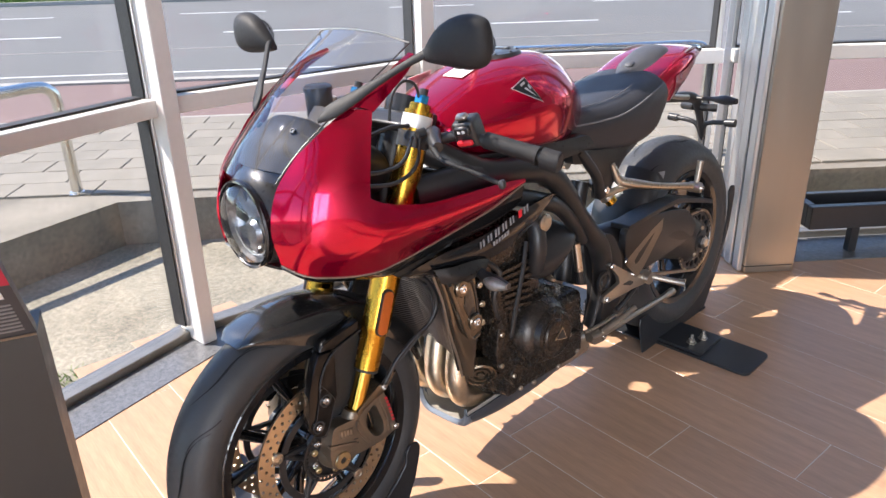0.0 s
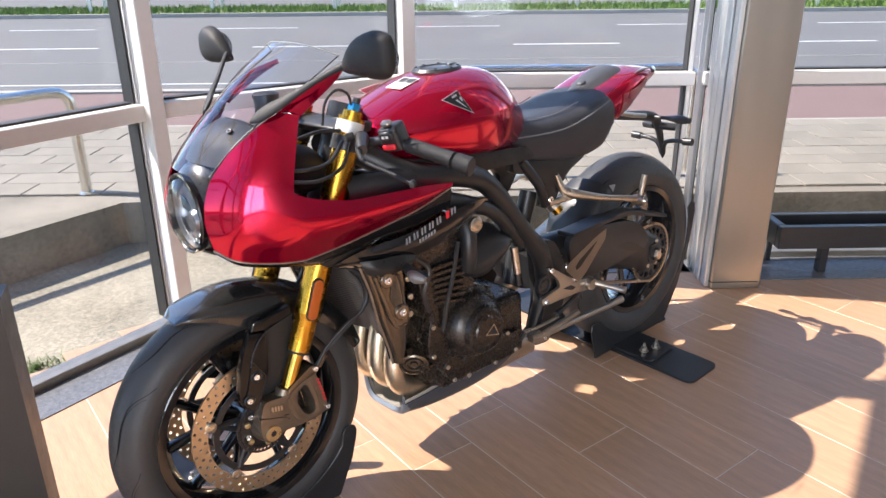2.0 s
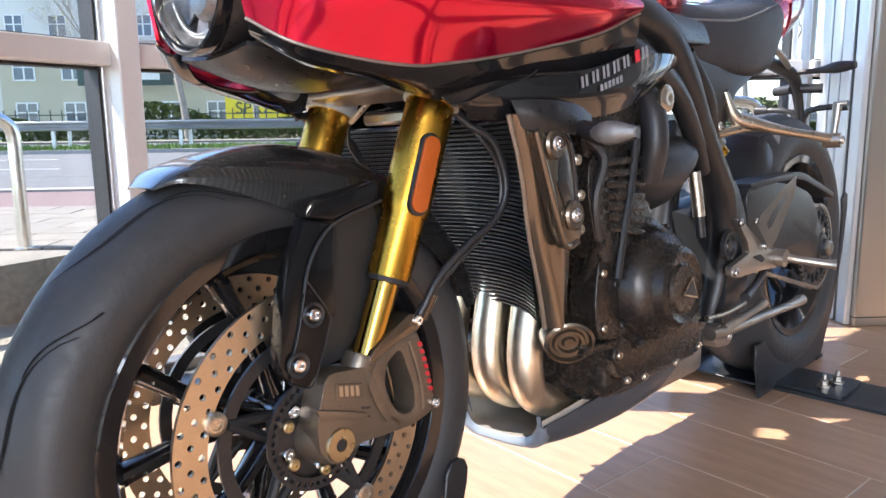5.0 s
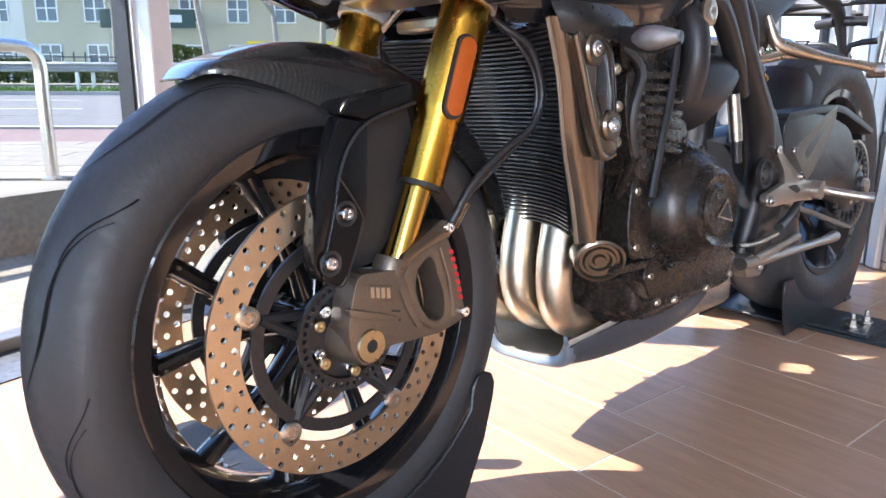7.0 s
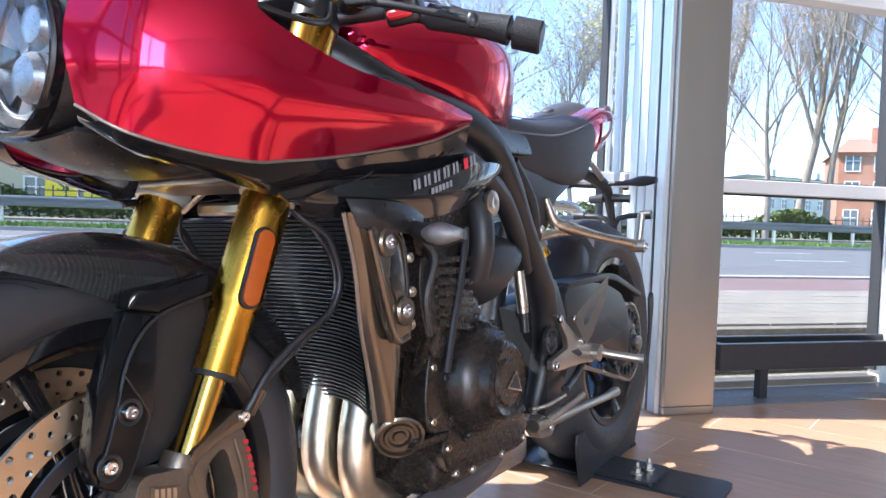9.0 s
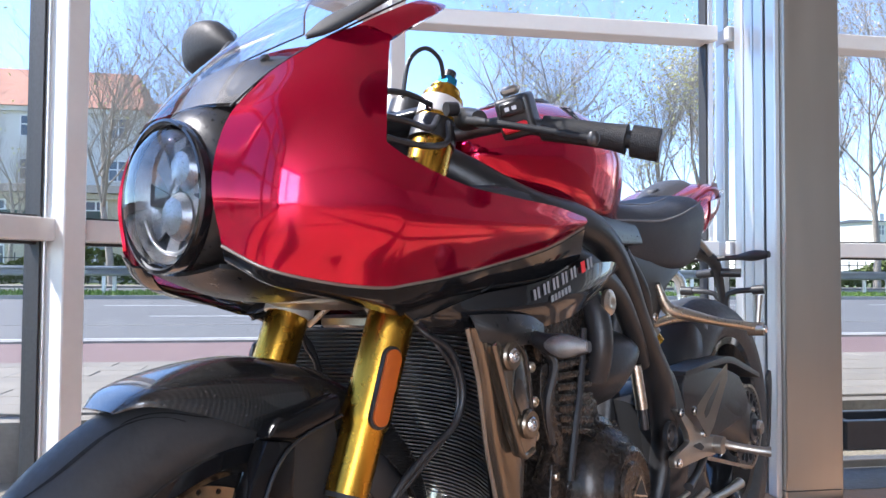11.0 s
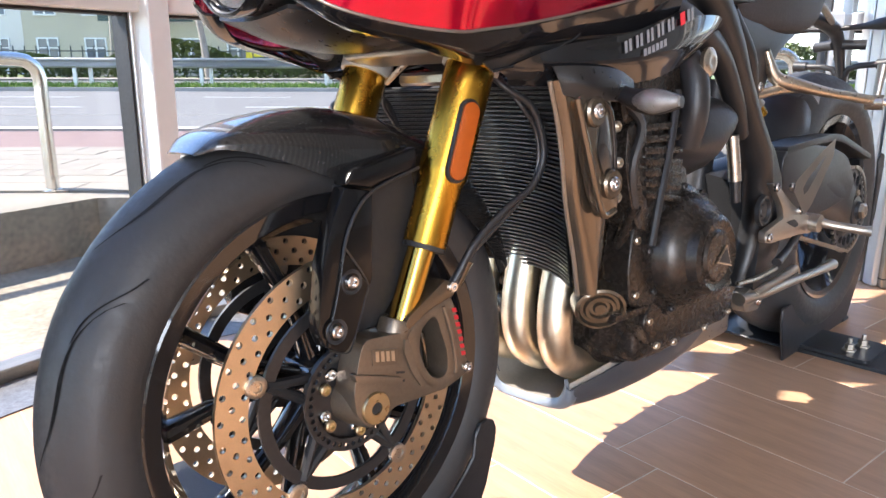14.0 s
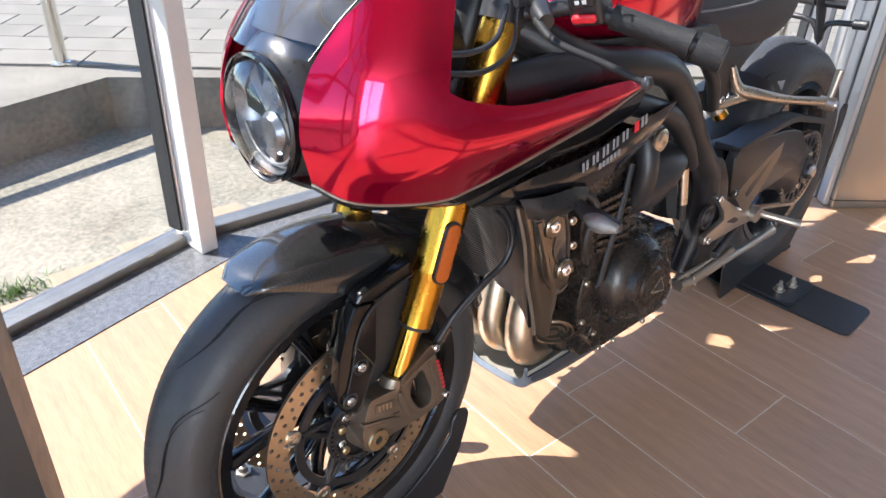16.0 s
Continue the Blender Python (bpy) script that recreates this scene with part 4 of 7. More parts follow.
for s in (1, -1):
    y = 0.103 * s
    leg = part("fork_leg", tube([fork_at(0.938, y), fork_at(0.66, y), fork_at(0.560, y), fork_at(0.552, y), fork_at(0.546, y), fork_at(0.478, y)], [0.0290, 0.0298, 0.0298, 0.0290, 0.0262, 0.0256], 28, 1), GOLD, bike, "gold anodised upside-down fork leg")
    part("dust_seal", tube([fork_at(0.479, y), fork_at(0.473, y)], 0.0250, 20, 1), GASKET, leg)
    part("inner_tube", tube([fork_at(0.477, y * 0.97), fork_at(0.376, y * 0.93)], 0.0166, 24, 1), GOLDIN, leg)
    part("fork_cap", tube([fork_at(0.938, y), fork_at(0.951, y)], 0.022, 20, 1), GOLD, leg)
    part("adjuster", tube([fork_at(0.951, y), fork_at(0.966, y)], 0.015, 6, 1), BLUE, leg, "blue anodised adjuster")
    part("adjuster_knob", tube([fork_at(0.966, y), fork_at(0.978, y)], 0.009, 12, 1), BLACK, leg)
    yo = s * 0.112
    lug = slab(rounded([(1.447, 0.373), (1.392, 0.368), (1.384, 0.358), (1.378, 0.335), (1.366, 0.306), (1.344, 0.291), (1.342, 0.283), (1.377, 0.284), (1.408, 0.286), (1.430, 0.274), (1.448, 0.276), (1.460, 0.292), (1.462, 0.318), (1.458, 0.336)]), s * 0.078, yo, 0.006, 3)
    foot = part("fork_foot", lug, CASTBRONZE, leg, "bronze-grey cast fork foot", auto=30)
    part("foot_sleeve", tube([fork_at(0.378, 0.094 * s), fork_at(0.373, 0.094 * s), fork_at(0.352, 0.092 * s)], [0.0185, 0.0200, 0.0190], 24, 1), CASTBRONZE, foot)
    part("foot_web", slab(rounded([(1.392, 0.362), (1.384, 0.352), (1.374, 0.318), (1.362, 0.300), (1.370, 0.298), (1.384, 0.320), (1.394, 0.346)]), s * 0.108, s * 0.116, 0.003, 2), CASTBRONZE, foot)
    part("shoulder", slab(rounded([(1.463, 0.340), (1.420, 0.326), (1.398, 0.318), (1.398, 0.312), (1.424, 0.318), (1.460, 0.330)]), s * 0.106, s * 0.1155, 0.003, 2), CASTBRONZE, foot)
    part("badge_plate", slab([(1.437, 0.3605), (1.401, 0.3525), (1.402, 0.334), (1.437, 0.342)], s * 0.1115, s * 0.1135, 0.001), CASTBRONZE, foot)
    for i in range(4):
        bx = 1.4325 - i * 0.0072
        bz = 0.3570 - i * 0.0016
        part("badge_bar", slab([(bx, bz), (bx - 0.0042, bz - 0.001), (bx - 0.0042, bz - 0.0125), (bx, bz - 0.0115)], s * 0.1132, s * 0.1142), STEEL, foot)
    for q in (0.326, 0.316):
        part("slot", slab([(1.404, q), (1.392, q - 0.003), (1.392, q - 0.0055), (1.404, q - 0.0025)], s * 0.1110, s * 0.1124), GASKET, foot)
    AXX, AXZ = FX - 0.004, FZ - 0.007
    part("axle_clamp", tube([(AXX + 0.004, s * 0.060, AXZ + 0.004), (AXX + 0.002, s * 0.085, AXZ + 0.002), (AXX, s * 0.108, AXZ), (AXX, s * 0.111, AXZ)], [0.030, 0.028, 0.0235, 0.021], 28, 1), CASTBRONZE, foot)
    part("axle_nut", lathe([(0.0068, 0.0), (0.0072, 0.003), (0.0175, 0.003), (0.0185, 0.001), (0.0185, -0.003)], axis_y(AXX, 0.1125, AXZ) if s > 0 else pose(AXX, -0.1125, AXZ, 90), 28), BRASS, foot, "pale brass axle washer")
    part("axle_bore", lathe([(0, 0.0012), (0.0072, 0.0012), (0.0072, -0.003), (0, -0.003)], axis_y(AXX, 0.1125, AXZ) if s > 0 else pose(AXX, -0.1125, AXZ, 90), 6), GASKET, foot)
    # caliper: a cast arch round an open window with the dark pads behind it
    rim_o = [(1.386, 0.366), (1.352, 0.387), (1.320, 0.394), (1.308, 0.372), (1.299, 0.342), (1.294, 0.314), (1.291, 0.294), (1.318, 0.284), (1.346, 0.283), (1.370, 0.304), (1.380, 0.336)]
    rim_i = [(1.362, 0.364), (1.347, 0.374), (1.339, 0.368), (1.334, 0.352), (1.328, 0.336), (1.325, 0.322), (1.326, 0.304), (1.336, 0.299), (1.348, 0.303), (1.359, 0.318), (1.367, 0.342)]
    cal = part("brake_caliper", ring_plate(rim_o, rim_i, s * 0.060, s * 0.112, 0.004), CASTBRONZE, bike, "bronze-grey radial brake caliper with red lettering bars", auto=30)
    part("inner_half", slab(rounded([(1.350, 0.384), (1.318, 0.388), (1.304, 0.345), (1.300, 0.300), (1.335, 0.296), (1.352, 0.350)]), s * 0.038, s * 0.0595, 0.005), BLACKM, cal)
    part("pad_pack", slab([(1.366, 0.366), (1.336, 0.372), (1.322, 0.302), (1.352, 0.300)], s * 0.0605, s * 0.078, 0.002), GASKET, cal)
    for q in (0.0, 0.013):
        part("pad_spring", tube([(1.360 - q, s * 0.088, 0.360 - q * 0.2), (1.357 - q, s * 0.092, 0.335), (1.350 - q, s * 0.088, 0.306)], 0.0026, 8, 4), BRONZEMET, cal)
    part("caliper_step", tube([(1.330, s * 0.1115, 0.384), (1.326, s * 0.1125, 0.370), (1.318, s * 0.1125, 0.345), (1.313, s * 0.1120, 0.318), (1.312, s * 0.1115, 0.298)], 0.0030, 8, 5), CASTBRONZE, cal)
    part("caliper_bridge", slab(rounded([(1.392, 0.366), (1.386, 0.383), (1.326, 0.416), (1.308, 0.406), (1.314, 0.394), (1.350, 0.386)]), s * 0.066, s * 0.1135, 0.009, 3), BRONZEMET, cal, "dark upper body")
    for i in range(7):
        z = 0.379 - i * 0.0095
        x = 1.3165 - 0.0029 * i + 0.0001 * i * i
        part("caliper_mark", slab([(x, z), (x - 0.0065, z - 0.001), (x - 0.0080, z - 0.0062), (x - 0.0015, z - 0.0056)], s * 0.1115, s * 0.1126), REDPRINT, cal)
    for q in ((1.316, 0.405), (1.294, 0.300)):
        bolt((q[0], s * 0.112, q[1]), (0, s, 0), 0.0065, cal)
    # reflector, on the outside rear of the tube
    rb, rt = Vector((1.321, s * 0.128, 0.550)), Vector((1.290, s * 0.128, 0.636))
    d = (rt - rb).normalized()
    base = slab([(-0.0135 * math.cos(a) , 0.046 * (1 if math.sin(a) > 0 else -1) * 0.75 + 0.0135 * math.sin(a)) for a in [2 * math.pi * k / 24 + 0.01 for k in range(24)]], 0, 0.006, 0.001)
    rm = Matrix.Translation((rb + rt) / 2) @ Matrix.Rotation(math.atan2(d.x, d.z), 4, "Y") @ Matrix.Rotation(radians(-8 * s), 4, "Z") @ Matrix.Diagonal((1, s, 1, 1))
    rf = part("reflector_base", moved(base, rm), BLACK, leg)
    lens = slab([(-0.0112 * math.cos(a), 0.046 * (1 if math.sin(a) > 0 else -1) * 0.72 + 0.0112 * math.sin(a)) for a in [2 * math.pi * k / 24 + 0.01 for k in range(24)]], 0.005, 0.0095, 0.0015)
    part("reflector", moved(lens, rm), AMBER, rf, "amber reflector")

# triple clamps
lc = [(1.315, 0.690), (1.300, 0.722), (1.235, 0.735), (1.225, 0.700), (1.262, 0.678)]
low = part("lower_clamp", slab(rounded(lc), -0.085, 0.085, 0.006), SILVER, bike, "silver cast lower fork clamp")
for s in (1, -1):
    part("clamp_ring", tube([fork_at(0.735, s * 0.103), fork_at(0.672, s * 0.103)], 0.0345, 24, 1), CLAMP, low)
    bolt(fork_at(0.71, s * 0.103) + Vector((0.033, 0, 0.0)), (1, 0, 0.3), 0.007, low)
top = part("upper_clamp", slab(rounded([(1.198, 0.918), (1.163, 0.935), (1.088, 0.918), (1.095, 0.898), (1.183, 0.898)]), -0.085, 0.085, 0.005), BLACKM, bike)
for s in (1, -1):
    part("clamp_ring", tube([fork_at(0.930, s * 0.103), fork_at(0.906, s * 0.103)], 0.0305, 24, 1), CLAMP, top)
    bolt(fork_at(0.918, s * 0.103) + Vector((0.033, 0.012 * s, 0)), (1, 0, 0.3), 0.006, top)

# front mudguard
grid = []
for a, w, d in ((63.5, 0.030, 0.003), (68, 0.050, 0.014), (76, 0.064, 0.040), (86, 0.072, 0.068), (97, 0.074, 0.085), (112, 0.074, 0.078), (130, 0.074, 0.06), (150, 0.070, 0.046), (162, 0.062, 0.036)):
    row = []
    R = 0.3135 if a > 66 else 0.307
    for t in (-1, -0.8, -0.5, 0, 0.5, 0.8, 1):
        r = R - d * abs(t) ** 3
        row.append((FX + r * math.cos(radians(a)), w * math.sin(t * math.pi / 2), FZ + r * math.sin(radians(a))))
    grid.append(row)
mud = part("front_mudguard", patch(grid, 5, 4, 0.003), CARBON, bike, "glossy carbon fibre front mudguard", auto=60)
for s in (1, -1):
    gd = [(1.452, 0.556), (1.470, 0.520), (1.484, 0.480), (1.492, 0.430), (1.494, 0.410), (1.488, 0.394), (1.466, 0.383), (1.448, 0.396), (1.434, 0.430), (1.422, 0.455), (1.416, 0.548)]
    guard = part("fork_guard", slab(gd, s * 0.084, s * 0.106, 0.004, 2), PITCH, mud, "gloss black fork guard", auto=30)
    part("guard_head", slab([(1.452, 0.557), (1.413, 0.549), (1.350, 0.566), (1.352, 0.590), (1.440, 0.572)], s * 0.080, s * 0.106, 0.006, 3), PITCH, guard, auto=30)
    part("guard_ridge", tube([(1.352, s * 0.1075, 0.567), (1.412, s * 0.1085, 0.551), (1.440, s * 0.1085, 0.530), (1.458, s * 0.1085, 0.495), (1.466, s * 0.1085, 0.450), (1.484, s * 0.1085, 0.398)], 0.0018, 8, 4), BLACKM, guard)
    fl = [(1.459, 0.495), (1.434, 0.456), (1.436, 0.440), (1.456, 0.394), (1.466, 0.384), (1.487, 0.393), (1.484, 0.412), (1.470, 0.452)]
    part("guard_flange", slab(rounded(fl), s * 0.1055, s * 0.1105, 0.0012, 1), PITCH, guard, auto=30)
    # thin lighter bead stands in for the highlight on the flange border
    part("flange_edge", tube([(x, s * 0.1108, z) for x, z in fl[:6]], 0.0010, 6, 3), BLACKM, guard)
    part("inner_plate", slab([(1.45, 0.555), (1.350, 0.590), (1.330, 0.50), (1.368, 0.43), (1.40, 0.395), (1.45, 0.388)], s * 0.078, s * 0.0839, 0.002), GASKET, guard)
    for q in ((1.453, 0.458), (1.476, 0.410)):
        part("bolt_cup", lathe([(0.0095, 0.0), (0.0125, 0.0014), (0.0135, 0.0)], axis_y(q[0], 0.1105, q[1]) if s > 0 else pose(q[0], -0.1105, q[1], 90), 20), BLACKM, guard)
        bolt((q[0], s * 0.1095, q[1]), (0, s, 0), 0.0072, guard)
bm = slab([(0, 0.011), (0.011, -0.009), (-0.011, -0.009)], -0.0006, 0.0006)
part("tip_emblem", moved(bm, along((FX + 0.306 * math.cos(radians(68)), 0.021, FZ + 0.306 * math.sin(radians(68)) - 0.001), (math.cos(radians(68)), 0.3, math.sin(radians(68)))) @ pose(0, 0, 0, 90) @ pose(0, 0, 0, 0, 90)), SILVERPRINT, mud)
part("rivet", lathe([(0, 0.005), (0.005, 0.004), (0.007, 0)], along((FX + 0.300 * math.cos(radians(70)), 0.046, FZ + 0.300 * math.sin(radians(70))), (0.3, 0.8, 0.5)), 14), CHROME, mud)

# headlamp and nose
LX, LZ = 1.502, 0.786
HL = pose(LX, 0, LZ, 0, 90)
lamp = part("headlamp", lathe([(0.058, -0.06), (0.074, -0.02), (0.0785, 0.002), (0.0775, 0.008), (0.0745, 0.009), (0.072, 0.004), (0.070, -0.012)], HL, 64, False), GLOSS, bike, "round headlamp with a dark rim and clear lens")
for v in lamp.data.vertices:
    v.co.z = LZ + (v.co.z - LZ) * 1.05
part("rim_trim", lathe([(0.0775, 0.0085), (0.0795, 0.005), (0.0775, 0.003), (0.0755, 0.006)], HL, 64, True), BLACKM, lamp)
part("bowl", lathe([(0.0715, -0.002), (0.067, -0.018), (0.052, -0.036), (0.020, -0.044), (0, -0.045)], HL, 48), BOWL, lamp, "dark mirrored lamp bowl")
part("lens", lathe([(0.0735, 0.004), (0.068, 0.012), (0.052, 0.021), (0.028, 0.0265), (0, 0.028)], HL, 56), LENS, lamp, "clear domed lens")
for i in range(9):
    a = radians(i * 40 + 14)
    part("reflector_vane", moved(slab([(0.010, -0.014), (0.060, -0.020), (0.066, 0.004), (0.014, -0.002)], -0.0010, 0.0010), HL @ Matrix.Rotation(a, 4, "Z") @ pose(0, 0, -0.018, 90)), LAMPGREY if i % 3 else GASKET, lamp)
part("projector", lathe([(0.024, -0.036), (0.026, -0.014), (0.020, -0.006), (0, -0.002)], HL @ pose(0.020, 0, 0), 28), BOWL, lamp)
part("projector", lathe([(0.022, -0.036), (0.024, -0.016), (0.018, -0.008), (0, -0.004)], HL @ pose(-0.030, 0.012, 0), 28), BOWL, lamp)
part("light_pipe", tube([(LX - 0.008, 0.060 * math.sin(radians(a)), LZ + 0.060 * math.cos(radians(a))) for a in range(110, 251, 20)], 0.0022, 10, 3), LAMPGREY, lamp)

# dark nose shell between lamp, screen and red panels
nose = []
for x, k in ((1.498, 0.0), (1.48, 0.35), (1.44, 0.7), (1.39, 1.0)):
    ring = []
    for a in range(-180, 181, 30):
        c, s = math.cos(radians(a)), math.sin(radians(a))
        ry, rz = 0.0745 + 0.052 * k, 0.0775 + 0.018 * k
        zc = LZ + 0.012 * k
        z = zc + rz * c * (1.0 + 0.30 * k * max(0, c))
        ring.append((x, ry * s, z))
    nose.append(ring)
part("nose_shell", patch(nose, 4, 3, 0.003), NOSE, bike, "satin dark nose shell", auto=60)

# clear screen with the instrument shroud behind it
sg = [[(x, k * w, z) for x, w, z, k in row] for row in (
    [(1.484, 0.092, 0.870, -1), (1.500, 0.047, 0.872, -1), (1.505, 0, 0.871, 1), (1.500, 0.047, 0.872, 1), (1.484, 0.092, 0.870, 1)],
    [(1.440, 0.101, 0.914, -1), (1.459, 0.052, 0.921, -1), (1.465, 0, 0.924, 1), (1.459, 0.052, 0.921, 1), (1.440, 0.101, 0.914, 1)],
    [(1.385, 0.112, 0.956, -1), (1.404, 0.063, 0.971, -1), (1.411, 0, 0.978, 1), (1.404, 0.063, 0.971, 1), (1.385, 0.112, 0.956, 1)],
    [(1.296, 0.128, 1.014, -1), (1.320, 0.075, 1.038, -1), (1.328, 0, 1.046, 1), (1.320, 0.075, 1.038, 1), (1.296, 0.128, 1.014, 1)],
    [(1.200, 0.132, 1.072, -1), (1.236, 0.080, 1.092, -1), (1.248, 0, 1.098, 1), (1.236, 0.080, 1.092, 1), (1.200, 0.132, 1.072, 1)])]
ws = part("windscreen", patch(sg, 6, 6, 0.0), SCREEN, bike, "clear curved windscreen", auto=80)
ws.visible_shadow = False
edge = crom(sg[4], 6)
part("screen_edge", tube(edge, 0.0016, 6, 1), SILVER, ws)
for s in (1, -1):
    part("screen_edge", tube([r[4 if s > 0 else 0] for r in sg], 0.0013, 6, 6), BLACKM, ws)
sh = [[(1.458, -0.080, 0.880), (1.472, -0.042, 0.884), (1.477, 0, 0.885), (1.472, 0.042, 0.884), (1.458, 0.080, 0.880)],
      [(1.424, -0.095, 0.918), (1.436, -0.048, 0.930), (1.440, 0, 0.933), (1.436, 0.048, 0.930), (1.424, 0.095, 0.918)],
      [(1.378, -0.100, 0.938), (1.386, -0.050, 0.954), (1.390, 0, 0.958), (1.386, 0.050, 0.954), (1.378, 0.100, 0.938)],
      [(1.362, -0.098, 0.934), (1.366, -0.050, 0.947), (1.368, 0, 0.950), (1.366, 0.050, 0.947), (1.362, 0.098, 0.934)],
      [(1.356, -0.094, 0.900), (1.358, -0.048, 0.905), (1.359, 0, 0.906), (1.358, 0.048, 0.905), (1.356, 0.094, 0.900)]]
shroud = part("instrument_shroud", patch(sh, 5, 5, 0.004), ARMM, bike, "black instrument shroud under the screen", auto=60)
for s in (1, -1):
    bolt((1.414, s * 0.056, 0.942), (0.6, 0.2 * s, 0.8), 0.006, shroud, BLACKM)
dashb = part("dashboard", moved(box((-0.012, -0.068, -0.038), (0.012, 0.068, 0.038), 0.006, 2), pose(1.300, 0, 0.922, 0, -42)), BLACK, bike, "slim instrument display")
part("display", moved(box((-0.015, -0.058, -0.030), (-0.0118, 0.058, 0.030), 0.002), pose(1.300, 0, 0.922, 0, -42)), GLOSS, dashb)

# red side fairings
A = [[(1.500, 0.100, 0.746), (1.508, 0.096, 0.80), (1.490, 0.095, 0.855), (1.450, 0.099, 0.905)],
     [(1.468, 0.132, 0.724), (1.476, 0.152, 0.785), (1.458, 0.146, 0.865), (1.412, 0.118, 0.938)],
     [(1.408, 0.158, 0.711), (1.422, 0.190, 0.775), (1.408, 0.182, 0.872), (1.355, 0.136, 0.975)],
     [(1.352, 0.176, 0.706), (1.372, 0.212, 0.772), (1.369, 0.204, 0.838), (1.316, 0.160, 0.972)]]
B = [[(1.352, 0.176, 0.706), (1.372, 0.212, 0.772), (1.369, 0.204, 0.838)],
     [(1.315, 0.182, 0.709), (1.330, 0.218, 0.768), (1.332, 0.214, 0.822)],
     [(1.255, 0.187, 0.716), (1.258, 0.223, 0.766), (1.255, 0.221, 0.806)],
     [(1.165, 0.194, 0.730), (1.165, 0.226, 0.768), (1.165, 0.224, 0.801)],
     [(1.06, 0.206, 0.750), (1.06, 0.228, 0.774), (1.06, 0.225, 0.797)],
     [(0.975, 0.217, 0.778), (0.975, 0.223, 0.783), (0.975, 0.222, 0.789)]]
F = [[(1.355, 0.136, 0.975), (1.336, 0.144, 0.980), (1.312, 0.160, 0.970)], [(1.305, 0.142, 1.005), (1.290, 0.150, 1.004), (1.272, 0.158, 0.996)], [(1.248, 0.138, 1.036), (1.233, 0.147, 1.033), (1.222, 0.150, 1.026)], [(1.195, 0.122, 1.054), (1.190, 0.128, 1.052), (1.186, 0.132, 1.049)]]


def fairing_bm(mirror):
    """Belt and shoulder of the side fairing as one smooth sheet."""
    ca = [crom(r, 6) for r in A]
    cb_ = [crom(r + [tuple(2 * Vector(r[2]) - Vector(r[1]))], 6)[:13] for r in B[1:]]
    cols = ca + cb_
    bm = bmesh.new()
    sg = -1 if mirror else 1
    rows = []
    for j in range(19):
        line = crom([c[j] for c in cols], 6) if j <= 12 else crom([c[j] for c in ca], 6)
        rows.append([bm.verts.new((v.x, sg * v.y, v.z)) for v in line])
    for a, b in zip(rows, rows[1:]):
        for i in range(min(len(a), len(b)) - 1):
            bm.faces.new((a[i], a[i + 1], b[i + 1], b[i]))
    bmesh.ops.recalc_face_normals(bm, faces=bm.faces[:])
    bmesh.ops.solidify(bm, geom=bm.faces[:], thickness=0.0035)
    return bm


for s in (1, -1):
    mir = s < 0
    fair = part("side_fairing", fairing_bm(mir), RED, bike, "glossy metallic red side fairing", auto=55)
    part("screen_rail", patch(F, 5, 4, 0.006, mir), RED, fair, auto=50)
    low_edge = [(1.500, 0.100, 0.744)] + [(r[0][0], r[0][1], r[0][2] - 0.001) for r in A[1:] + B[1:]]
    part("pinstripe", tube([(x, s * y, z) for x, y, z in low_edge], 0.0016, 8, 5), TITAN, fair, "thin bronze pinstripe")
    under = [[(x, y + 0.0015, z - 0.0025) for x, y, z in low_edge], [(x - 0.008, y * 0.93, z - d) for (x, y, z), d in zip(low_edge, (0.012, 0.012, 0.012, 0.016, 0.022, 0.022, 0.026, 0.036, 0.040))], [(x - 0.02, y * 0.82, z - d) for (x, y, z), d in zip(low_edge, (0.013, 0.014, 0.014, 0.024, 0.034, 0.034, 0.034, 0.042, 0.040))]]
    part("lower_lip", patch(under, 5, 5, 0.003, mir), GLOSS, bike, "gloss black lower fairing lip", auto=55)
    duct = [[(1.345, 0.140, 0.706), (1.25, 0.172, 0.710), (1.20, 0.172, 0.709), (1.158, 0.182, 0.712)], [(1.315, 0.152, 0.690), (1.24, 0.172, 0.690), (1.20, 0.174, 0.692), (1.165, 0.180, 0.704)], [(1.284, 0.158, 0.668), (1.25, 0.164, 0.674), (1.215, 0.160, 0.680), (1.19, 0.166, 0.692)]]
    wing = part("air_deflector", patch(duct, 5, 5, 0.004, mir), NOSE, bike, "black winglet under the fairing", auto=55)
    part("wing_edge", tube([(x, s * (y + 0.002), z) for x, y, z in (duct[2] + duct[1][3:] + duct[0][3:])], 0.0018, 8, 4), GLOSS, wing)
    bolt((1.338, s * 0.150, 0.957), (0.3, s, 0.2), 0.005, fair, BLACK)
chin = [[(x, w * k, z + drop * abs(k) ** 1.6) for k in (-1, -0.6, -0.25, 0, 0.25, 0.6, 1)] for x, w, z, drop in ((1.484, 0.072, 0.724, 0.006), (1.462, 0.086, 0.712, 0.014), (1.430, 0.096, 0.703, 0.016), (1.395, 0.104, 0.698, 0.014), (1.360, 0.108, 0.696, 0.010), (1.330, 0.106, 0.700, 0.006))]
part("chin", patch(chin, 5, 5, 0.004), NOSE, bike, "black chin panel under the nose", auto=40)
part("chin_side", patch([[(1.478, 0.074, 0.726), (1.44, 0.096, 0.718), (1.40, 0.108, 0.716)], [(1.476, 0.088, 0.740), (1.44, 0.118, 0.738), (1.40, 0.132, 0.735)]], 3, 5, 0.003), BLACK, bike)
part("chin_side", patch([[(1.478, 0.074, 0.726), (1.44, 0.096, 0.718), (1.40, 0.108, 0.716)], [(1.476, 0.088, 0.740), (1.44, 0.118, 0.738), (1.40, 0.132, 0.735)]], 3, 5, 0.003, True), BLACK, bike)
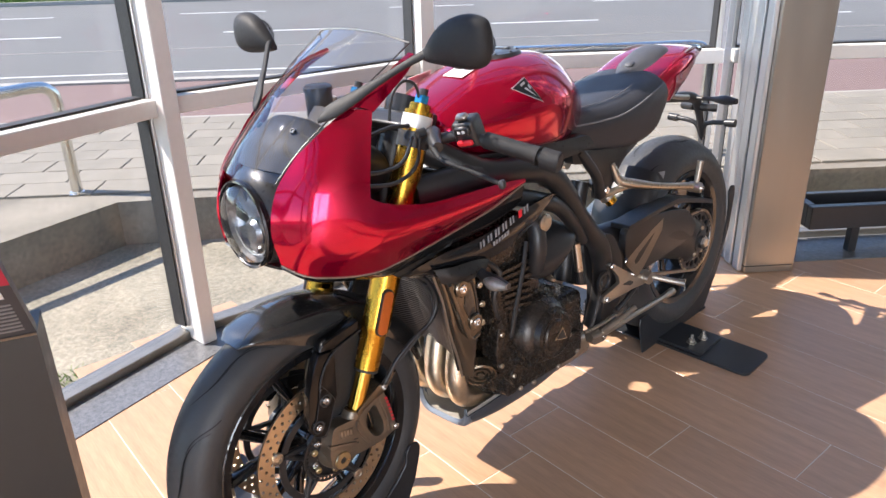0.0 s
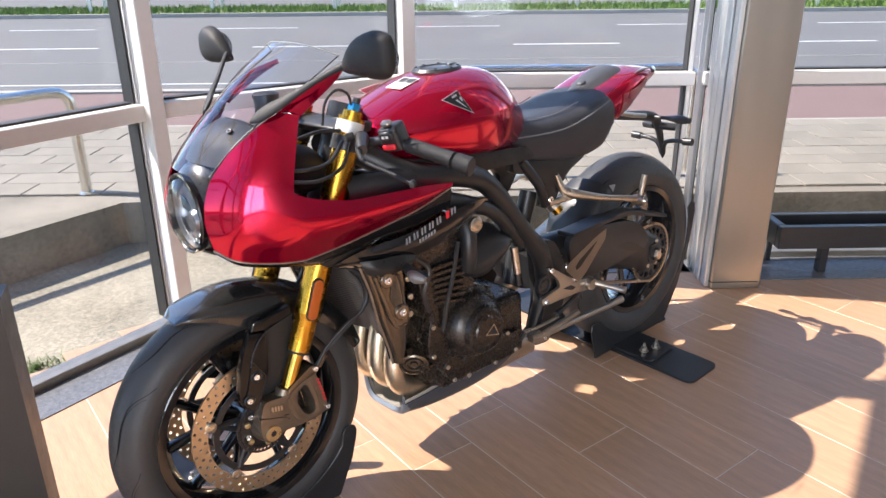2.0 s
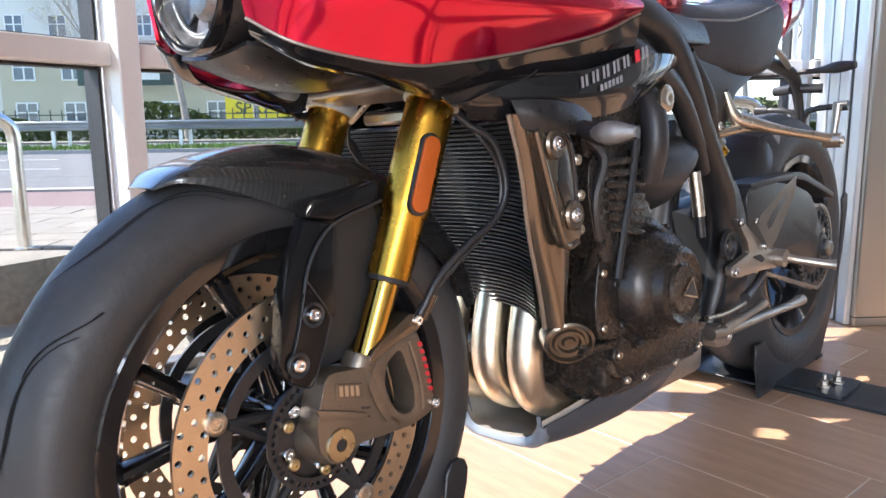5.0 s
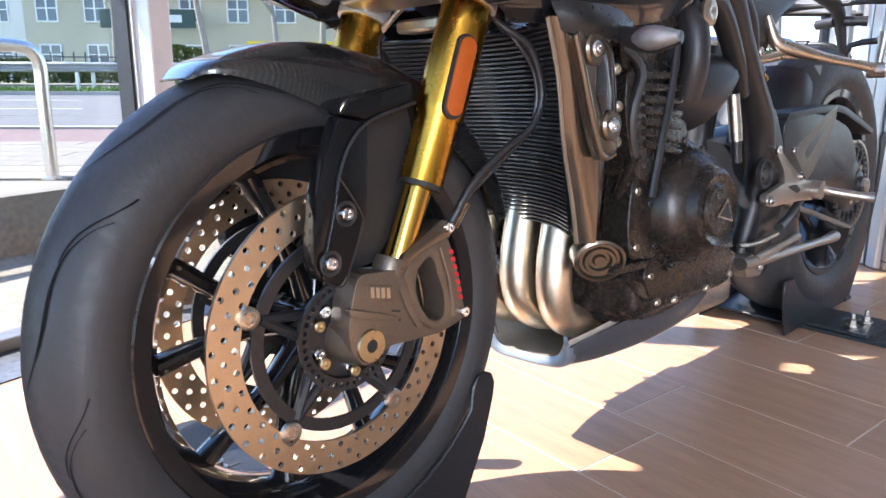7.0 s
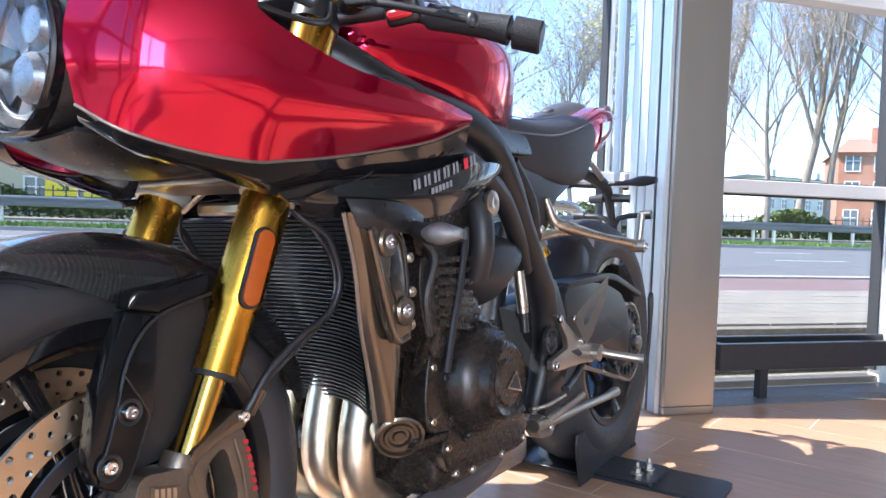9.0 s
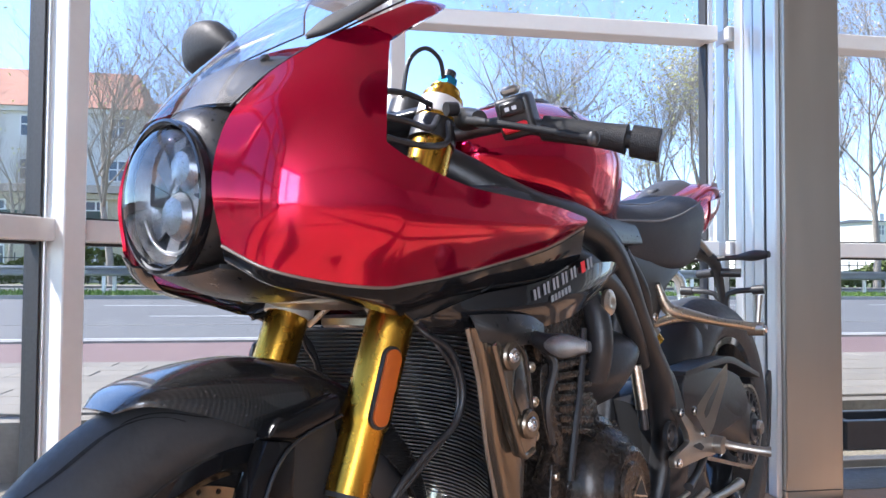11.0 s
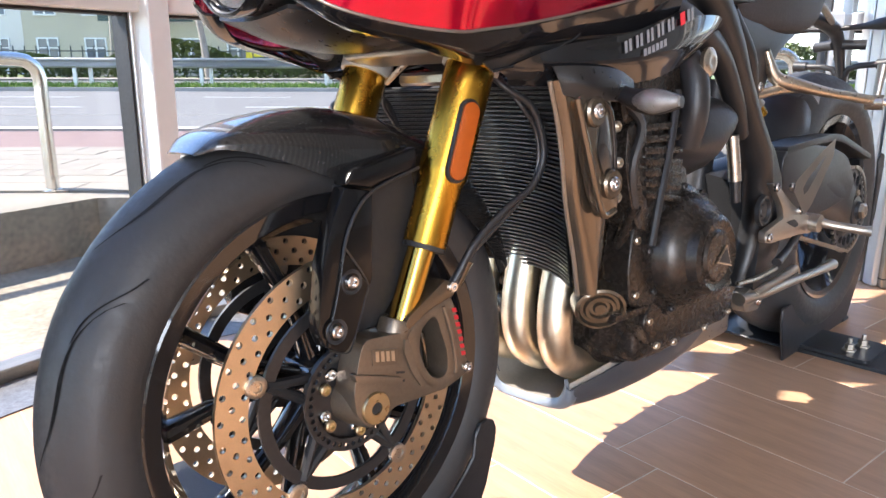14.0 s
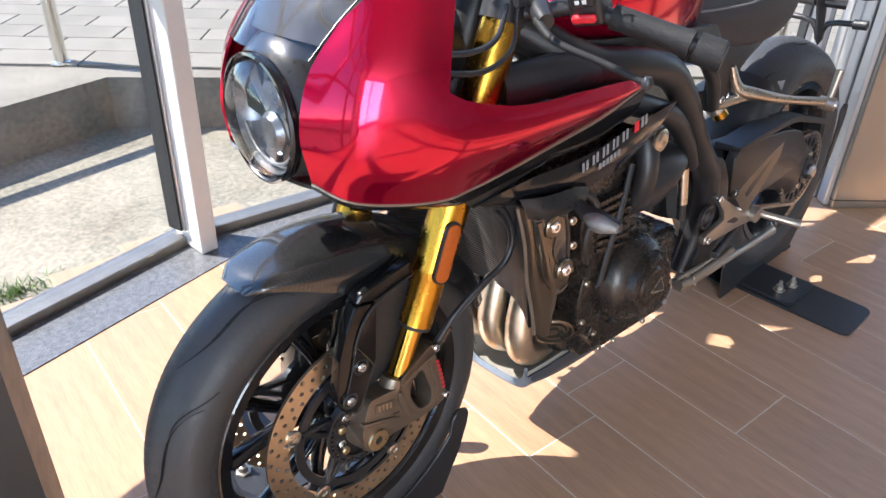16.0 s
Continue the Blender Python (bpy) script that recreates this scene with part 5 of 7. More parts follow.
for s in (1, -1):
    fin_top = [(1.455, 0.094, 0.728), (1.400, 0.112, 0.720), (1.340, 0.128, 0.722), (1.285, 0.140, 0.722)]
    fin_low = [(1.448, 0.092, 0.722), (1.385, 0.106, 0.706), (1.318, 0.115, 0.688), (1.288, 0.132, 0.712)]
    part("chin_fin", patch([fin_top, [tuple((Vector(p) + Vector(q)) / 2 + Vector((0, 0.002, 0))) for p, q in zip(fin_top, fin_low)], fin_low], 4, 5, 0.004, s < 0), NOSE, bike, "pointed black fin under the fairing", auto=50)
part("inner_fairing", box((1.300, -0.085, 0.770), (1.42, 0.085, 0.90), 0.02, 2), BLACK, bike, "black inner fairing structure")

# mirrors
for s in (1, -1):
    arm = []
    path = [(1.394, 0.104, 0.962), (1.376, 0.120, 0.976), (1.350, 0.148, 0.996), (1.316, 0.178, 1.022), (1.286, 0.208, 1.046), (1.258, 0.238, 1.066)]
    across = Vector((-0.09, 0.10 * s, 0.07)).normalized().cross(Vector((0.45, 0.50 * s, 0.74)).normalized()).normalized()
    up_ = Vector((0.45, 0.50 * s, 0.74)).normalized()
    for (x, y, z), w, h in zip(path, (0.004, 0.016, 0.014, 0.0085, 0.0075, 0.0085), (0.003, 0.006, 0.006, 0.005, 0.005, 0.006)):
        arm.append([Vector((x, s * y, z)) + across * (w * math.cos(a)) + up_ * (h * math.sin(a)) for a in [math.pi * k / 5 for k in range(10)]])
    part("mirror_arm", loft(arm, 4, 2), ARMM, bike, "flat tapering black mirror arm", auto=60)
    rings = []
    for i, (y, zc, h, dx) in enumerate(((0.222, 1.056, 0.004, 0.006), (0.242, 1.066, 0.018, 0.018), (0.274, 1.079, 0.034, 0.028), (0.312, 1.084, 0.042, 0.030), (0.342, 1.084, 0.041, 0.027), (0.361, 1.085, 0.033, 0.019), (0.369, 1.086, 0.015, 0.008))):
        ring = []
        for a in range(0, 360, 30):
            c, sn = math.cos(radians(a)), math.sin(radians(a))
            ring.append((1.248 + dx * (c if c > 0 else c * 0.35) - 0.04 * (y - 0.30), s * y, zc + h * (abs(sn) ** 0.75) * (1 if sn > 0 else -1)))
        rings.append(ring)
    hd = part("mirror_head", loft(rings, 3, 2), ARMM, bike, "rounded black rear-view mirror", auto=70)
    gl = [(0.100 * math.cos(radians(a)) * 0.60, 0.032 * math.sin(radians(a))) for a in range(0, 360, 20)]
    bm = bmesh.new()
    bm.faces.new([bm.verts.new((1.2345 - 0.04 * (0.306 + u - 0.30), s * (0.306 + u), 1.080 + v)) for u, v in gl])
    bmesh.ops.solidify(bm, geom=bm.faces[:], thickness=0.002)
    part("mirror_glass", bm, CHROME, hd, "mirror glass", smooth=False)

# fuel tank
tank_s = []
for x, w, zt, zm, zb in ((1.095, 0.085, 0.905, 0.882, 0.845), (1.075, 0.112, 0.925, 0.888, 0.838), (1.02, 0.142, 0.952, 0.898, 0.830), (0.945, 0.168, 0.980, 0.908, 0.824), (0.86, 0.178, 1.000, 0.914, 0.816), (0.775, 0.172, 1.006, 0.912, 0.810), (0.70, 0.148, 0.994, 0.902, 0.806), (0.64, 0.115, 0.962, 0.885, 0.802), (0.595, 0.088, 0.912, 0.866, 0.800), (0.575, 0.066, 0.88, 0.852, 0.802)):
    tank_s.append(half_ring(x, [(0, zt), (w * 0.38, zt - 0.004), (w * 0.70, zt - (zt - zm) * 0.34), (w * 0.93, zm + (zt - zm) * 0.25), (w, zm - 0.01), (w * 0.95, zb + (zm - zb) * 0.42), (w * 0.84, zb + 0.004), (w * 0.6, zb), (0, zb)]))
tank = part("fuel_tank", loft(tank_s, 5, 4), RED, bike, "glossy metallic red fuel tank", auto=60)
part("filler_cap", lathe([(0, 0.008), (0.034, 0.008), (0.040, 0.006), (0.046, 0.010), (0.058, 0.009), (0.064, 0.003), (0.064, -0.008)], pose(0.822, 0, 1.000, 0, 3), 44), BLACKM, tank, "black filler cap ring")
for i in range(8):
    a = radians(45 * i)
    bolt((0.822 + 0.052 * math.cos(a), 0.052 * math.sin(a), 1.0085 - 0.0027 * math.cos(a)), (0, 0, 1), 0.004, tank, BLACK)
part("cap_hinge", box((0.762, -0.012, 1.003), (0.786, 0.012, 1.014), 0.003), BLACKM, tank)
part("notice_label", moved(box((-0.032, -0.030, 0), (0.030, 0.030, 0.0008)), pose(0.944, 0.012, 0.9815, 0, 17)), WHITE, tank, "white notice sticker")
part("notice_print", moved(box((-0.028, 0.002, 0.0008), (-0.004, 0.028, 0.0013)), pose(0.944, 0.012, 0.9815, 0, 17)), GASKET, tank)
part("notice_print", moved(box((-0.028, -0.026, 0.0008), (-0.004, -0.002, 0.0013)), pose(0.944, 0.012, 0.9815, 0, 17)), GASKET, tank)
for s in (1, -1):
    # triangular emblem: pale rim, black field, pale strokes, pressed on the tank side
    def on_tank(pts, off):
        bm = bmesh.new()
        o, ex, ez = Vector((0.907, s * 0.1625, 0.940)), Vector((-1, -s * 0.04, -0.08)).normalized(), Vector((0.02, -s * 0.66, 0.75)).normalized()
        nn = (ex.cross(ez)).normalized()
        nn = nn if nn.y * s > 0 else -nn
        bm.faces.new([bm.verts.new(o + ex * a + ez * b + nn * (off + 0.0065)) for a, b in pts])
        bmesh.ops.solidify(bm, geom=bm.faces[:], thickness=0.0008)
        return bm
    em = part("emblem", on_tank([(-0.046, 0.008), (0.020, 0.034), (0.034, -0.034)], 0.0018), WHITE, tank, "pale-rimmed black triangular emblem", smooth=False)
    part("emblem_field", on_tank([(-0.041, 0.0075), (0.0185, 0.0305), (0.031, -0.0305)], 0.0026), GASKET, em, smooth=False)
    for pts in ([(-0.012, 0.014), (0.008, 0.022), (0.010, 0.017), (-0.009, 0.009)], [(-0.004, 0.004), (0.004, 0.007), (0.022, -0.018), (0.017, -0.016)], [(0.012, 0.010), (0.019, 0.014), (0.021, 0.004), (0.015, 0.0)]):
        part("emblem_stroke", on_tank(pts, 0.0033), WHITE, em, smooth=False)
    # black trim and air duct below the tank
    part("tank_trim", slab(rounded([(1.10, 0.842), (0.98, 0.826), (0.80, 0.812), (0.63, 0.802), (0.60, 0.770), (0.74, 0.768), (0.92, 0.776), (1.08, 0.79)]), s * 0.100, s * 0.138, 0.012), NOSE, bike, "gloss black trim under the tank")
    part("air_duct", tube([(1.19, s * 0.11, 0.79), (1.08, s * 0.145, 0.800), (0.96, s * 0.158, 0.792), (0.84, s * 0.15, 0.775)], [0.03, 0.028, 0.026, 0.02], 12, 4), BLACK, bike, "black air duct")

# seat, hump and tail
seat_s = []
for x, w, zt, zb in ((0.672, 0.058, 0.835, 0.772), (0.645, 0.086, 0.850, 0.760), (0.57, 0.108, 0.850, 0.742), (0.48, 0.126, 0.852, 0.728), (0.40, 0.135, 0.864, 0.720), (0.33, 0.134, 0.880, 0.722), (0.27, 0.128, 0.890, 0.735), (0.225, 0.118, 0.893, 0.77)):
    seat_s.append(half_ring(x, [(0, zt), (w * 0.5, zt - 0.002), (w * 0.86, zt - 0.016), (w, zt - 0.044), (w * 0.96, (zt + zb) / 2 - 0.02), (w * 0.84, zb + 0.006), (w * 0.5, zb), (0, zb)]))
seat = part("rider_seat", loft(seat_s, 5, 4), LEATHER, bike, "black stitched rider seat", auto=60)
for s in (1, -1):
    part("seam", tube([(x, s * (w * 0.985), zt - 0.036) for x, w, zt, zb in ((0.645, 0.086, 0.850, 0), (0.57, 0.108, 0.850, 0), (0.48, 0.126, 0.852, 0), (0.40, 0.135, 0.868, 0), (0.33, 0.134, 0.888, 0), (0.27, 0.128, 0.905, 0))], 0.0022, 8, 5), THREAD, seat)
    part("seam", tube([(x, s * (w * 0.66), zt - 0.0035) for x, w, zt, zb in ((0.63, 0.09, 0.851, 0), (0.55, 0.112, 0.851, 0), (0.46, 0.128, 0.856, 0), (0.37, 0.135, 0.877, 0))], 0.0013, 6, 5), THREAD, seat)
hump_s = []
for x, w, zt, zb in ((0.305, 0.030, 0.884, 0.868), (0.270, 0.046, 0.898, 0.872), (0.222, 0.060, 0.920, 0.880), (0.165, 0.066, 0.940, 0.886), (0.120, 0.068, 0.947, 0.886), (0.092, 0.060, 0.944, 0.886)):
    hump_s.append(half_ring(x, [(0, zt), (w * 0.45, zt - 0.004), (w * 0.8, zt - 0.020), (w, zb + 0.012), (w * 0.9, zb), (w * 0.4, zb - 0.004), (0, zb - 0.004)]))
hump = part("seat_hump", loft(hump_s, 4, 4), GREYVINYL, bike, "dark grey padded seat hump", auto=60)
part("button", lathe([(0, 0.004), (0.011, 0.004), (0.014, 0.002), (0.015, 0)], along((0.250, 0.004, 0.9085), (0.42, 0.0, 0.9)), 20), GREYVINYL, hump)
tail_s = []
for x, w, zt, zb in ((0.255, 0.122, 0.888, 0.772), (0.20, 0.121, 0.908, 0.794), (0.14, 0.116, 0.928, 0.820), (0.07, 0.104, 0.940, 0.852), (0.01, 0.086, 0.938, 0.876), (-0.055, 0.064, 0.930, 0.892), (-0.085, 0.036, 0.922, 0.902)):
    tail_s.append(half_ring(x, [(0, zt), (w * 0.55, zt - 0.003), (w * 0.9, zt - 0.014), (w, zt - (zt - zb) * 0.42), (w * 0.86, zb + 0.010), (w * 0.5, zb), (0, zb)]))
tail = part("tail_unit", loft(tail_s, 4, 4), RED, bike, "red pointed tail unit", auto=60)
part("tail_panel", patch([[(0.20, 0.123, 0.876), (0.20, 0.120, 0.840), (0.205, 0.108, 0.806)], [(0.12, 0.117, 0.892), (0.12, 0.113, 0.862), (0.125, 0.098, 0.834)], [(0.05, 0.102, 0.912), (0.05, 0.097, 0.888), (0.055, 0.084, 0.868)]], 4, 4, 0.002), RED_DEEP, tail)
part("tail_panel", patch([[(0.20, 0.123, 0.876), (0.20, 0.120, 0.840), (0.205, 0.108, 0.806)], [(0.12, 0.117, 0.892), (0.12, 0.113, 0.862), (0.125, 0.098, 0.834)], [(0.05, 0.102, 0.912), (0.05, 0.097, 0.888), (0.055, 0.084, 0.868)]], 4, 4, 0.002, True), RED_DEEP, tail)
for s in (1, -1):
    for q in (0.0, 0.011, 0.022):
        part("tail_stripe", tube([(0.115 - q, s * (0.1005 - q * 0.4), 0.9295 - q * 0.1), (0.06 - q, s * (0.0905 - q * 0.4), 0.9345 - q * 0.1), (0.0 - q, s * (0.0745 - q * 0.4), 0.9315 - q * 0.1)], [0.0018, 0.0030, 0.0015], 6, 4), SILVERPRINT, tail)
part("tail_light", tube([(-0.015, 0.08, 0.922), (-0.068, 0.05, 0.922), (-0.090, 0, 0.922), (-0.068, -0.05, 0.922), (-0.015, -0.08, 0.922)], 0.006, 10, 4), GLOSS, tail)
part("seat_base", slab(rounded([(0.66, 0.772), (0.55, 0.744), (0.42, 0.724), (0.33, 0.722), (0.20, 0.79), (0.20, 0.80), (0.30, 0.76), (0.55, 0.78)]), -0.095, 0.095, 0.006), BLACK, bike)

# subframe, passenger pegs, plate carrier
for s in (1, -1):
    sub = part("subframe", slab(rounded([(0.655, 0.770), (0.55, 0.745), (0.40, 0.728), (0.345, 0.722), (0.43, 0.690), (0.485, 0.615), (0.53, 0.605), (0.52, 0.68), (0.58, 0.72), (0.65, 0.735)]), s * 0.075, s * 0.105, 0.008), FRAMEM, bike, "black subframe plate")
    part("strut", tube([(0.62, s * 0.10, 0.76), (0.56, s * 0.11, 0.69), (0.52, s * 0.10, 0.62)], 0.014, 12, 4), FRAMEM, sub)
    bolt((0.505, s * 0.105, 0.63), (0, s, 0), 0.010, sub)
    hang = part("peg_hanger", tube([(0.478, s * 0.105, 0.695), (0.455, s * 0.115, 0.645), (0.42, s * 0.140, 0.628), (0.34, s * 0.182, 0.604), (0.248, s * 0.220, 0.586)], [0.007, 0.013, 0.013, 0.009, 0.010], 12, 5), STEEL, bike, "polished passenger peg hanger")
    part("hanger_arm", tube([(0.50, s * 0.10, 0.615), (0.44, s * 0.122, 0.622), (0.38, s * 0.140, 0.617)], [0.009, 0.010, 0.008], 12, 4), STEEL, hang)
    part("peg_joint", tube([(0.244, s * 0.208, 0.582), (0.240, s * 0.240, 0.582)], 0.015, 18, 1), STEEL, hang)
    part("folded_peg", tube([(0.238, s * 0.224, 0.588), (0.228, s * 0.228, 0.655)], [0.007, 0.009], 12, 1), SILVER, hang)
    bolt((0.240, s * 0.240, 0.582), (0, s, 0), 0.008, hang)
pc = part("plate_carrier", tube([(0.12, 0, 0.80), (0.0, 0, 0.775), (-0.12, 0, 0.758), (-0.18, 0, 0.735), (-0.215, 0, 0.67), (-0.235, 0, 0.615)], [0.02, 0.016, 0.018, 0.016, 0.012, 0.010], 12, 4), BLACK, bike, "black number plate carrier with stubby indicators")
part("carrier_strut", tube([(0.14, 0.05, 0.81), (0.03, 0.04, 0.785), (-0.08, 0.02, 0.765)], 0.008, 10, 4), STEEL, pc)
part("cross_arm", tube([(-0.225, -0.115, 0.665), (-0.222, -0.02, 0.655), (-0.24, 0.0, 0.598), (-0.222, 0.02, 0.655), (-0.225, 0.115, 0.665)], 0.008, 10, 3), BLACK, pc)
for s in (1, -1):
    ind = part("indicator", tube([(-0.14, s * 0.02, 0.752), (-0.14, s * 0.075, 0.754), (-0.128, s * 0.12, 0.756), (-0.118, s * 0.162, 0.757)], [0.006, 0.008, 0.015, 0.009], 14, 4), BLACK, pc)
    part("arm_end", tube([(-0.225, s * 0.085, 0.663), (-0.225, s * 0.118, 0.665)], 0.013, 14, 1), BLACK, pc)
    part("plate_light", tube([(-0.19, s * 0.01, 0.715), (-0.21, s * 0.06, 0.712)], 0.013, 12, 1), BLACK, pc)

# main frame
for s in (1, -1):
    spar = part("frame_spar", tube([(1.13, s * 0.07, 0.86), (1.04, s * 0.150, 0.806), (0.93, s * 0.176, 0.790), (0.845, s * 0.180, 0.765), (0.775, s * 0.178, 0.708), (0.725, s * 0.174, 0.650), (0.670, s * 0.168, 0.588), (0.600, s * 0.158, 0.508), (0.575, s * 0.146, 0.40), (0.60, s * 0.130, 0.265)], [0.028, 0.026, 0.025, 0.025, 0.025, 0.024, 0.026, 0.028, 0.026, 0.020], 16, 6), FRAMEM, bike, "thick black aluminium frame spar")
    part("lower_spar", tube([(1.09, s * 0.15, 0.765), (0.98, s * 0.180, 0.748), (0.90, s * 0.188, 0.725), (0.815, s * 0.184, 0.690), (0.74, s * 0.176, 0.622), (0.69, s * 0.166, 0.565)], [0.016, 0.017, 0.018, 0.018, 0.017, 0.015], 14, 5), FRAMEM, spar)
    part("pivot_plate", slab(rounded([(0.615, 0.555), (0.55, 0.535), (0.505, 0.46), (0.50, 0.34), (0.555, 0.255), (0.615, 0.262), (0.59, 0.36), (0.60, 0.46)]), s * 0.11, s * 0.165, 0.012), FRAMEM, spar)
    boss = part("spar_boss", lathe([(0, 0), (0.020, 0), (0.020, 0.006), (0.013, 0.010), (0.006, 0.010), (0, 0.006)], axis_y(0.893, 0.207, 0.678) if s > 0 else pose(0.893, -0.207, 0.678, 90), 24), STEEL, spar)
    part("pivot_cap", lathe([(0, 0.006), (0.010, 0.006), (0.012, 0.002), (0.019, 0.002), (0.021, 0.008), (0.026, 0.008), (0.027, 0)], axis_y(0.606, 0.172, 0.425) if s > 0 else pose(0.606, -0.172, 0.425, 90), 28), BLACKM, spar)
    # black side panel with printed lettering bars
    P = [[(1.275, 0.160, 0.668), (1.20, 0.192, 0.695), (1.10, 0.213, 0.708), (0.99, 0.222, 0.728), (0.885, 0.216, 0.735), (0.842, 0.203, 0.728)],
         [(1.26, 0.158, 0.660), (1.19, 0.196, 0.672), (1.10, 0.216, 0.680), (1.00, 0.224, 0.696), (0.91, 0.218, 0.712), (0.855, 0.203, 0.720)],
         [(1.25, 0.15, 0.652), (1.18, 0.184, 0.650), (1.10, 0.204, 0.650), (1.02, 0.212, 0.660), (0.94, 0.208, 0.684), (0.885, 0.196, 0.704)]]
    sp_ = part("side_panel", patch(P, 6, 6, 0.004, s < 0), GLOSS, bike, "gloss black side panel with silver lettering bars", auto=55)

    def printed(x0, x1, z0, z1, lean, material):
        bm = slab([(x0, z0), (x1, z0), (x1 - lean, z1), (x0 - lean, z1)], -0.0005, 0.0005)
        return part("lettering_bar", moved(bm, Matrix.Translation((1.062, s * 0.2215, 0.701)) @ pose(0, 0, 0, 10 * s, 16, -4.0 * s)), material, sp_, smooth=False)
    for i in range(5):
        x = 0.054 - i * 0.0225
        printed(x, x - 0.0045, 0.0, 0.013, 0.0045, SILVERPRINT)
        printed(x - 0.0085, x - 0.0130, 0.0, 0.013, 0.0045, SILVERPRINT)
    for i in range(6):
        printed(0.022 - i * 0.0085, 0.0165 - i * 0.0085, -0.013, -0.005, 0.003, SILVERPRINT)
    printed(-0.064, -0.074, 0.0, 0.013, 0.0045, REDPRINT)
    printed(-0.080, -0.085, 0.0, 0.013, 0.0045, SILVERPRINT)
    printed(-0.089, -0.094, 0.0, 0.013, 0.0045, SILVERPRINT)

# radiator: tapered core with fins, side shrouds
RT, RB = Vector((1.200, 0, 0.652)), Vector((1.121, 0, 0.392))
core = []
for t in (0.0, 0.25, 0.5, 0.75, 1.0):
    c = RB.lerp(RT, t)
    w = 0.150 + 0.032 * t
    core.append([(c.x - 0.004 + 0.066 * y * y - 0.066, w * y, c.z) for y in (-1, -0.6, -0.2, 0.2, 0.6, 1)])
rad = part("radiator", patch(core, 3, 3, 0.012), GASKET, bike, "black curved radiator with fine fins")
fin = None
for i in range(44):
    t = (i + 0.5) / 44
    c = RB.lerp(RT, t)
    w = 0.148 + 0.032 * t
    m = Matrix.Translation((c.x + 0.012, 0, c.z)) @ Matrix.Diagonal((1, w, 1, 1))
    if fin is None:
        fb = bmesh.new()
        k = 8
        up, dn = [], []
        for j in range(k + 1):
            y = -1 + 2 * j / k
            x = 0.066 * y * y - 0.066
            up.append([fb.verts.new((x - 0.004, y, 0.0017)), fb.verts.new((x + 0.004, y, 0.0010)), fb.verts.new((x + 0.004, y, -0.0010)), fb.verts.new((x - 0.004, y, -0.0017))])
        for p, q in zip(up, up[1:]):
            for e in range(3):
                fb.faces.new((p[e], q[e], q[e + 1], p[e + 1]))
        fin = part("fin", fb, FINM, rad, smooth=False, m=m)
    else:
        share(fin, rad, m)
for s in (1, -1):
    tank_side = tube([RT + Vector((-0.004, s * 0.188, 0.0)), RB + Vector((-0.004, s * 0.156, 0.0))], 0.009, 10, 1)
    part("end_tank", tank_side, BLACK, rad)
    shr = [[(x, y, z), (x - 0.009, y + 0.014, z), (x - 0.009 - 0.5 * d, y + 0.019, z), (x - 0.009 - d, y + 0.016, z + 0.006)] for x, y, z, d in ((1.222, 0.188, 0.656, 0.085), (1.197, 0.184, 0.590, 0.075), (1.176, 0.176, 0.515, 0.060), (1.150, 0.168, 0.440, 0.034), (1.134, 0.162, 0.385, 0.014))]
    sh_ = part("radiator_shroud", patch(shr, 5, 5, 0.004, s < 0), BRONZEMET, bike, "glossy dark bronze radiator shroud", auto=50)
    part("shroud_edge", tube([(x, s * (y + 0.001), z) for x, y, z in (r[0] for r in shr)], 0.003, 8, 5), TITAN, sh_)
    ear = [[(1.225, 0.196, 0.672), (1.19, 0.214, 0.672), (1.13, 0.218, 0.668), (1.085, 0.212, 0.655)], [(1.220, 0.200, 0.658), (1.19, 0.222, 0.652), (1.135, 0.226, 0.648), (1.095, 0.218, 0.640)], [(1.212, 0.202, 0.640), (1.185, 0.218, 0.634), (1.145, 0.220, 0.632), (1.11, 0.212, 0.630)]]
    part("shroud_ear", patch(ear, 4, 4, 0.004, s < 0), NOSE, sh_, auto=50)
    web = slab(rounded([(1.205, 0.640), (1.165, 0.644), (1.140, 0.622), (1.130, 0.585), (1.124, 0.545), (1.114, 0.520), (1.122, 0.494), (1.148, 0.492), (1.164, 0.520), (1.184, 0.575)]), s * 0.200, s * 0.216, 0.005)
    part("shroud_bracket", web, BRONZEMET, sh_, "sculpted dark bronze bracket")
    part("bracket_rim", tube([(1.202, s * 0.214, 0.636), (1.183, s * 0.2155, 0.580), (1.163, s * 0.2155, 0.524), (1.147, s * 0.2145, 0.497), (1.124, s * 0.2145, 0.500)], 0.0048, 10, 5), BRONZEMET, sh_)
    part("bracket_rim", tube([(1.166, s * 0.2145, 0.640), (1.140, s * 0.2155, 0.622), (1.130, s * 0.2155, 0.585), (1.126, s * 0.2155, 0.548), (1.118, s * 0.2145, 0.520)], 0.0035, 10, 5), GLOSS, sh_)
    part("carbon_inlay", slab(rounded([(1.160, 0.618), (1.146, 0.610), (1.138, 0.580), (1.134, 0.552), (1.152, 0.545), (1.168, 0.575)]), s * 0.2155, s * 0.2182, 0.001), CARBON, sh_)
    for q in ((1.173, 0.621), (1.137, 0.534)):
        part("bolt_boss", lathe([(0.0185, -0.006), (0.0185, 0.004), (0.016, 0.007), (0.0095, 0.007), (0.009, 0.003)], axis_y(q[0], 0.2165, q[1]) if s > 0 else pose(q[0], -0.2165, q[1], 90), 24), BRONZEMET, sh_)
        bolt((q[0], s * 0.2195, q[1]), (0.1, s, 0), 0.0092, sh_)
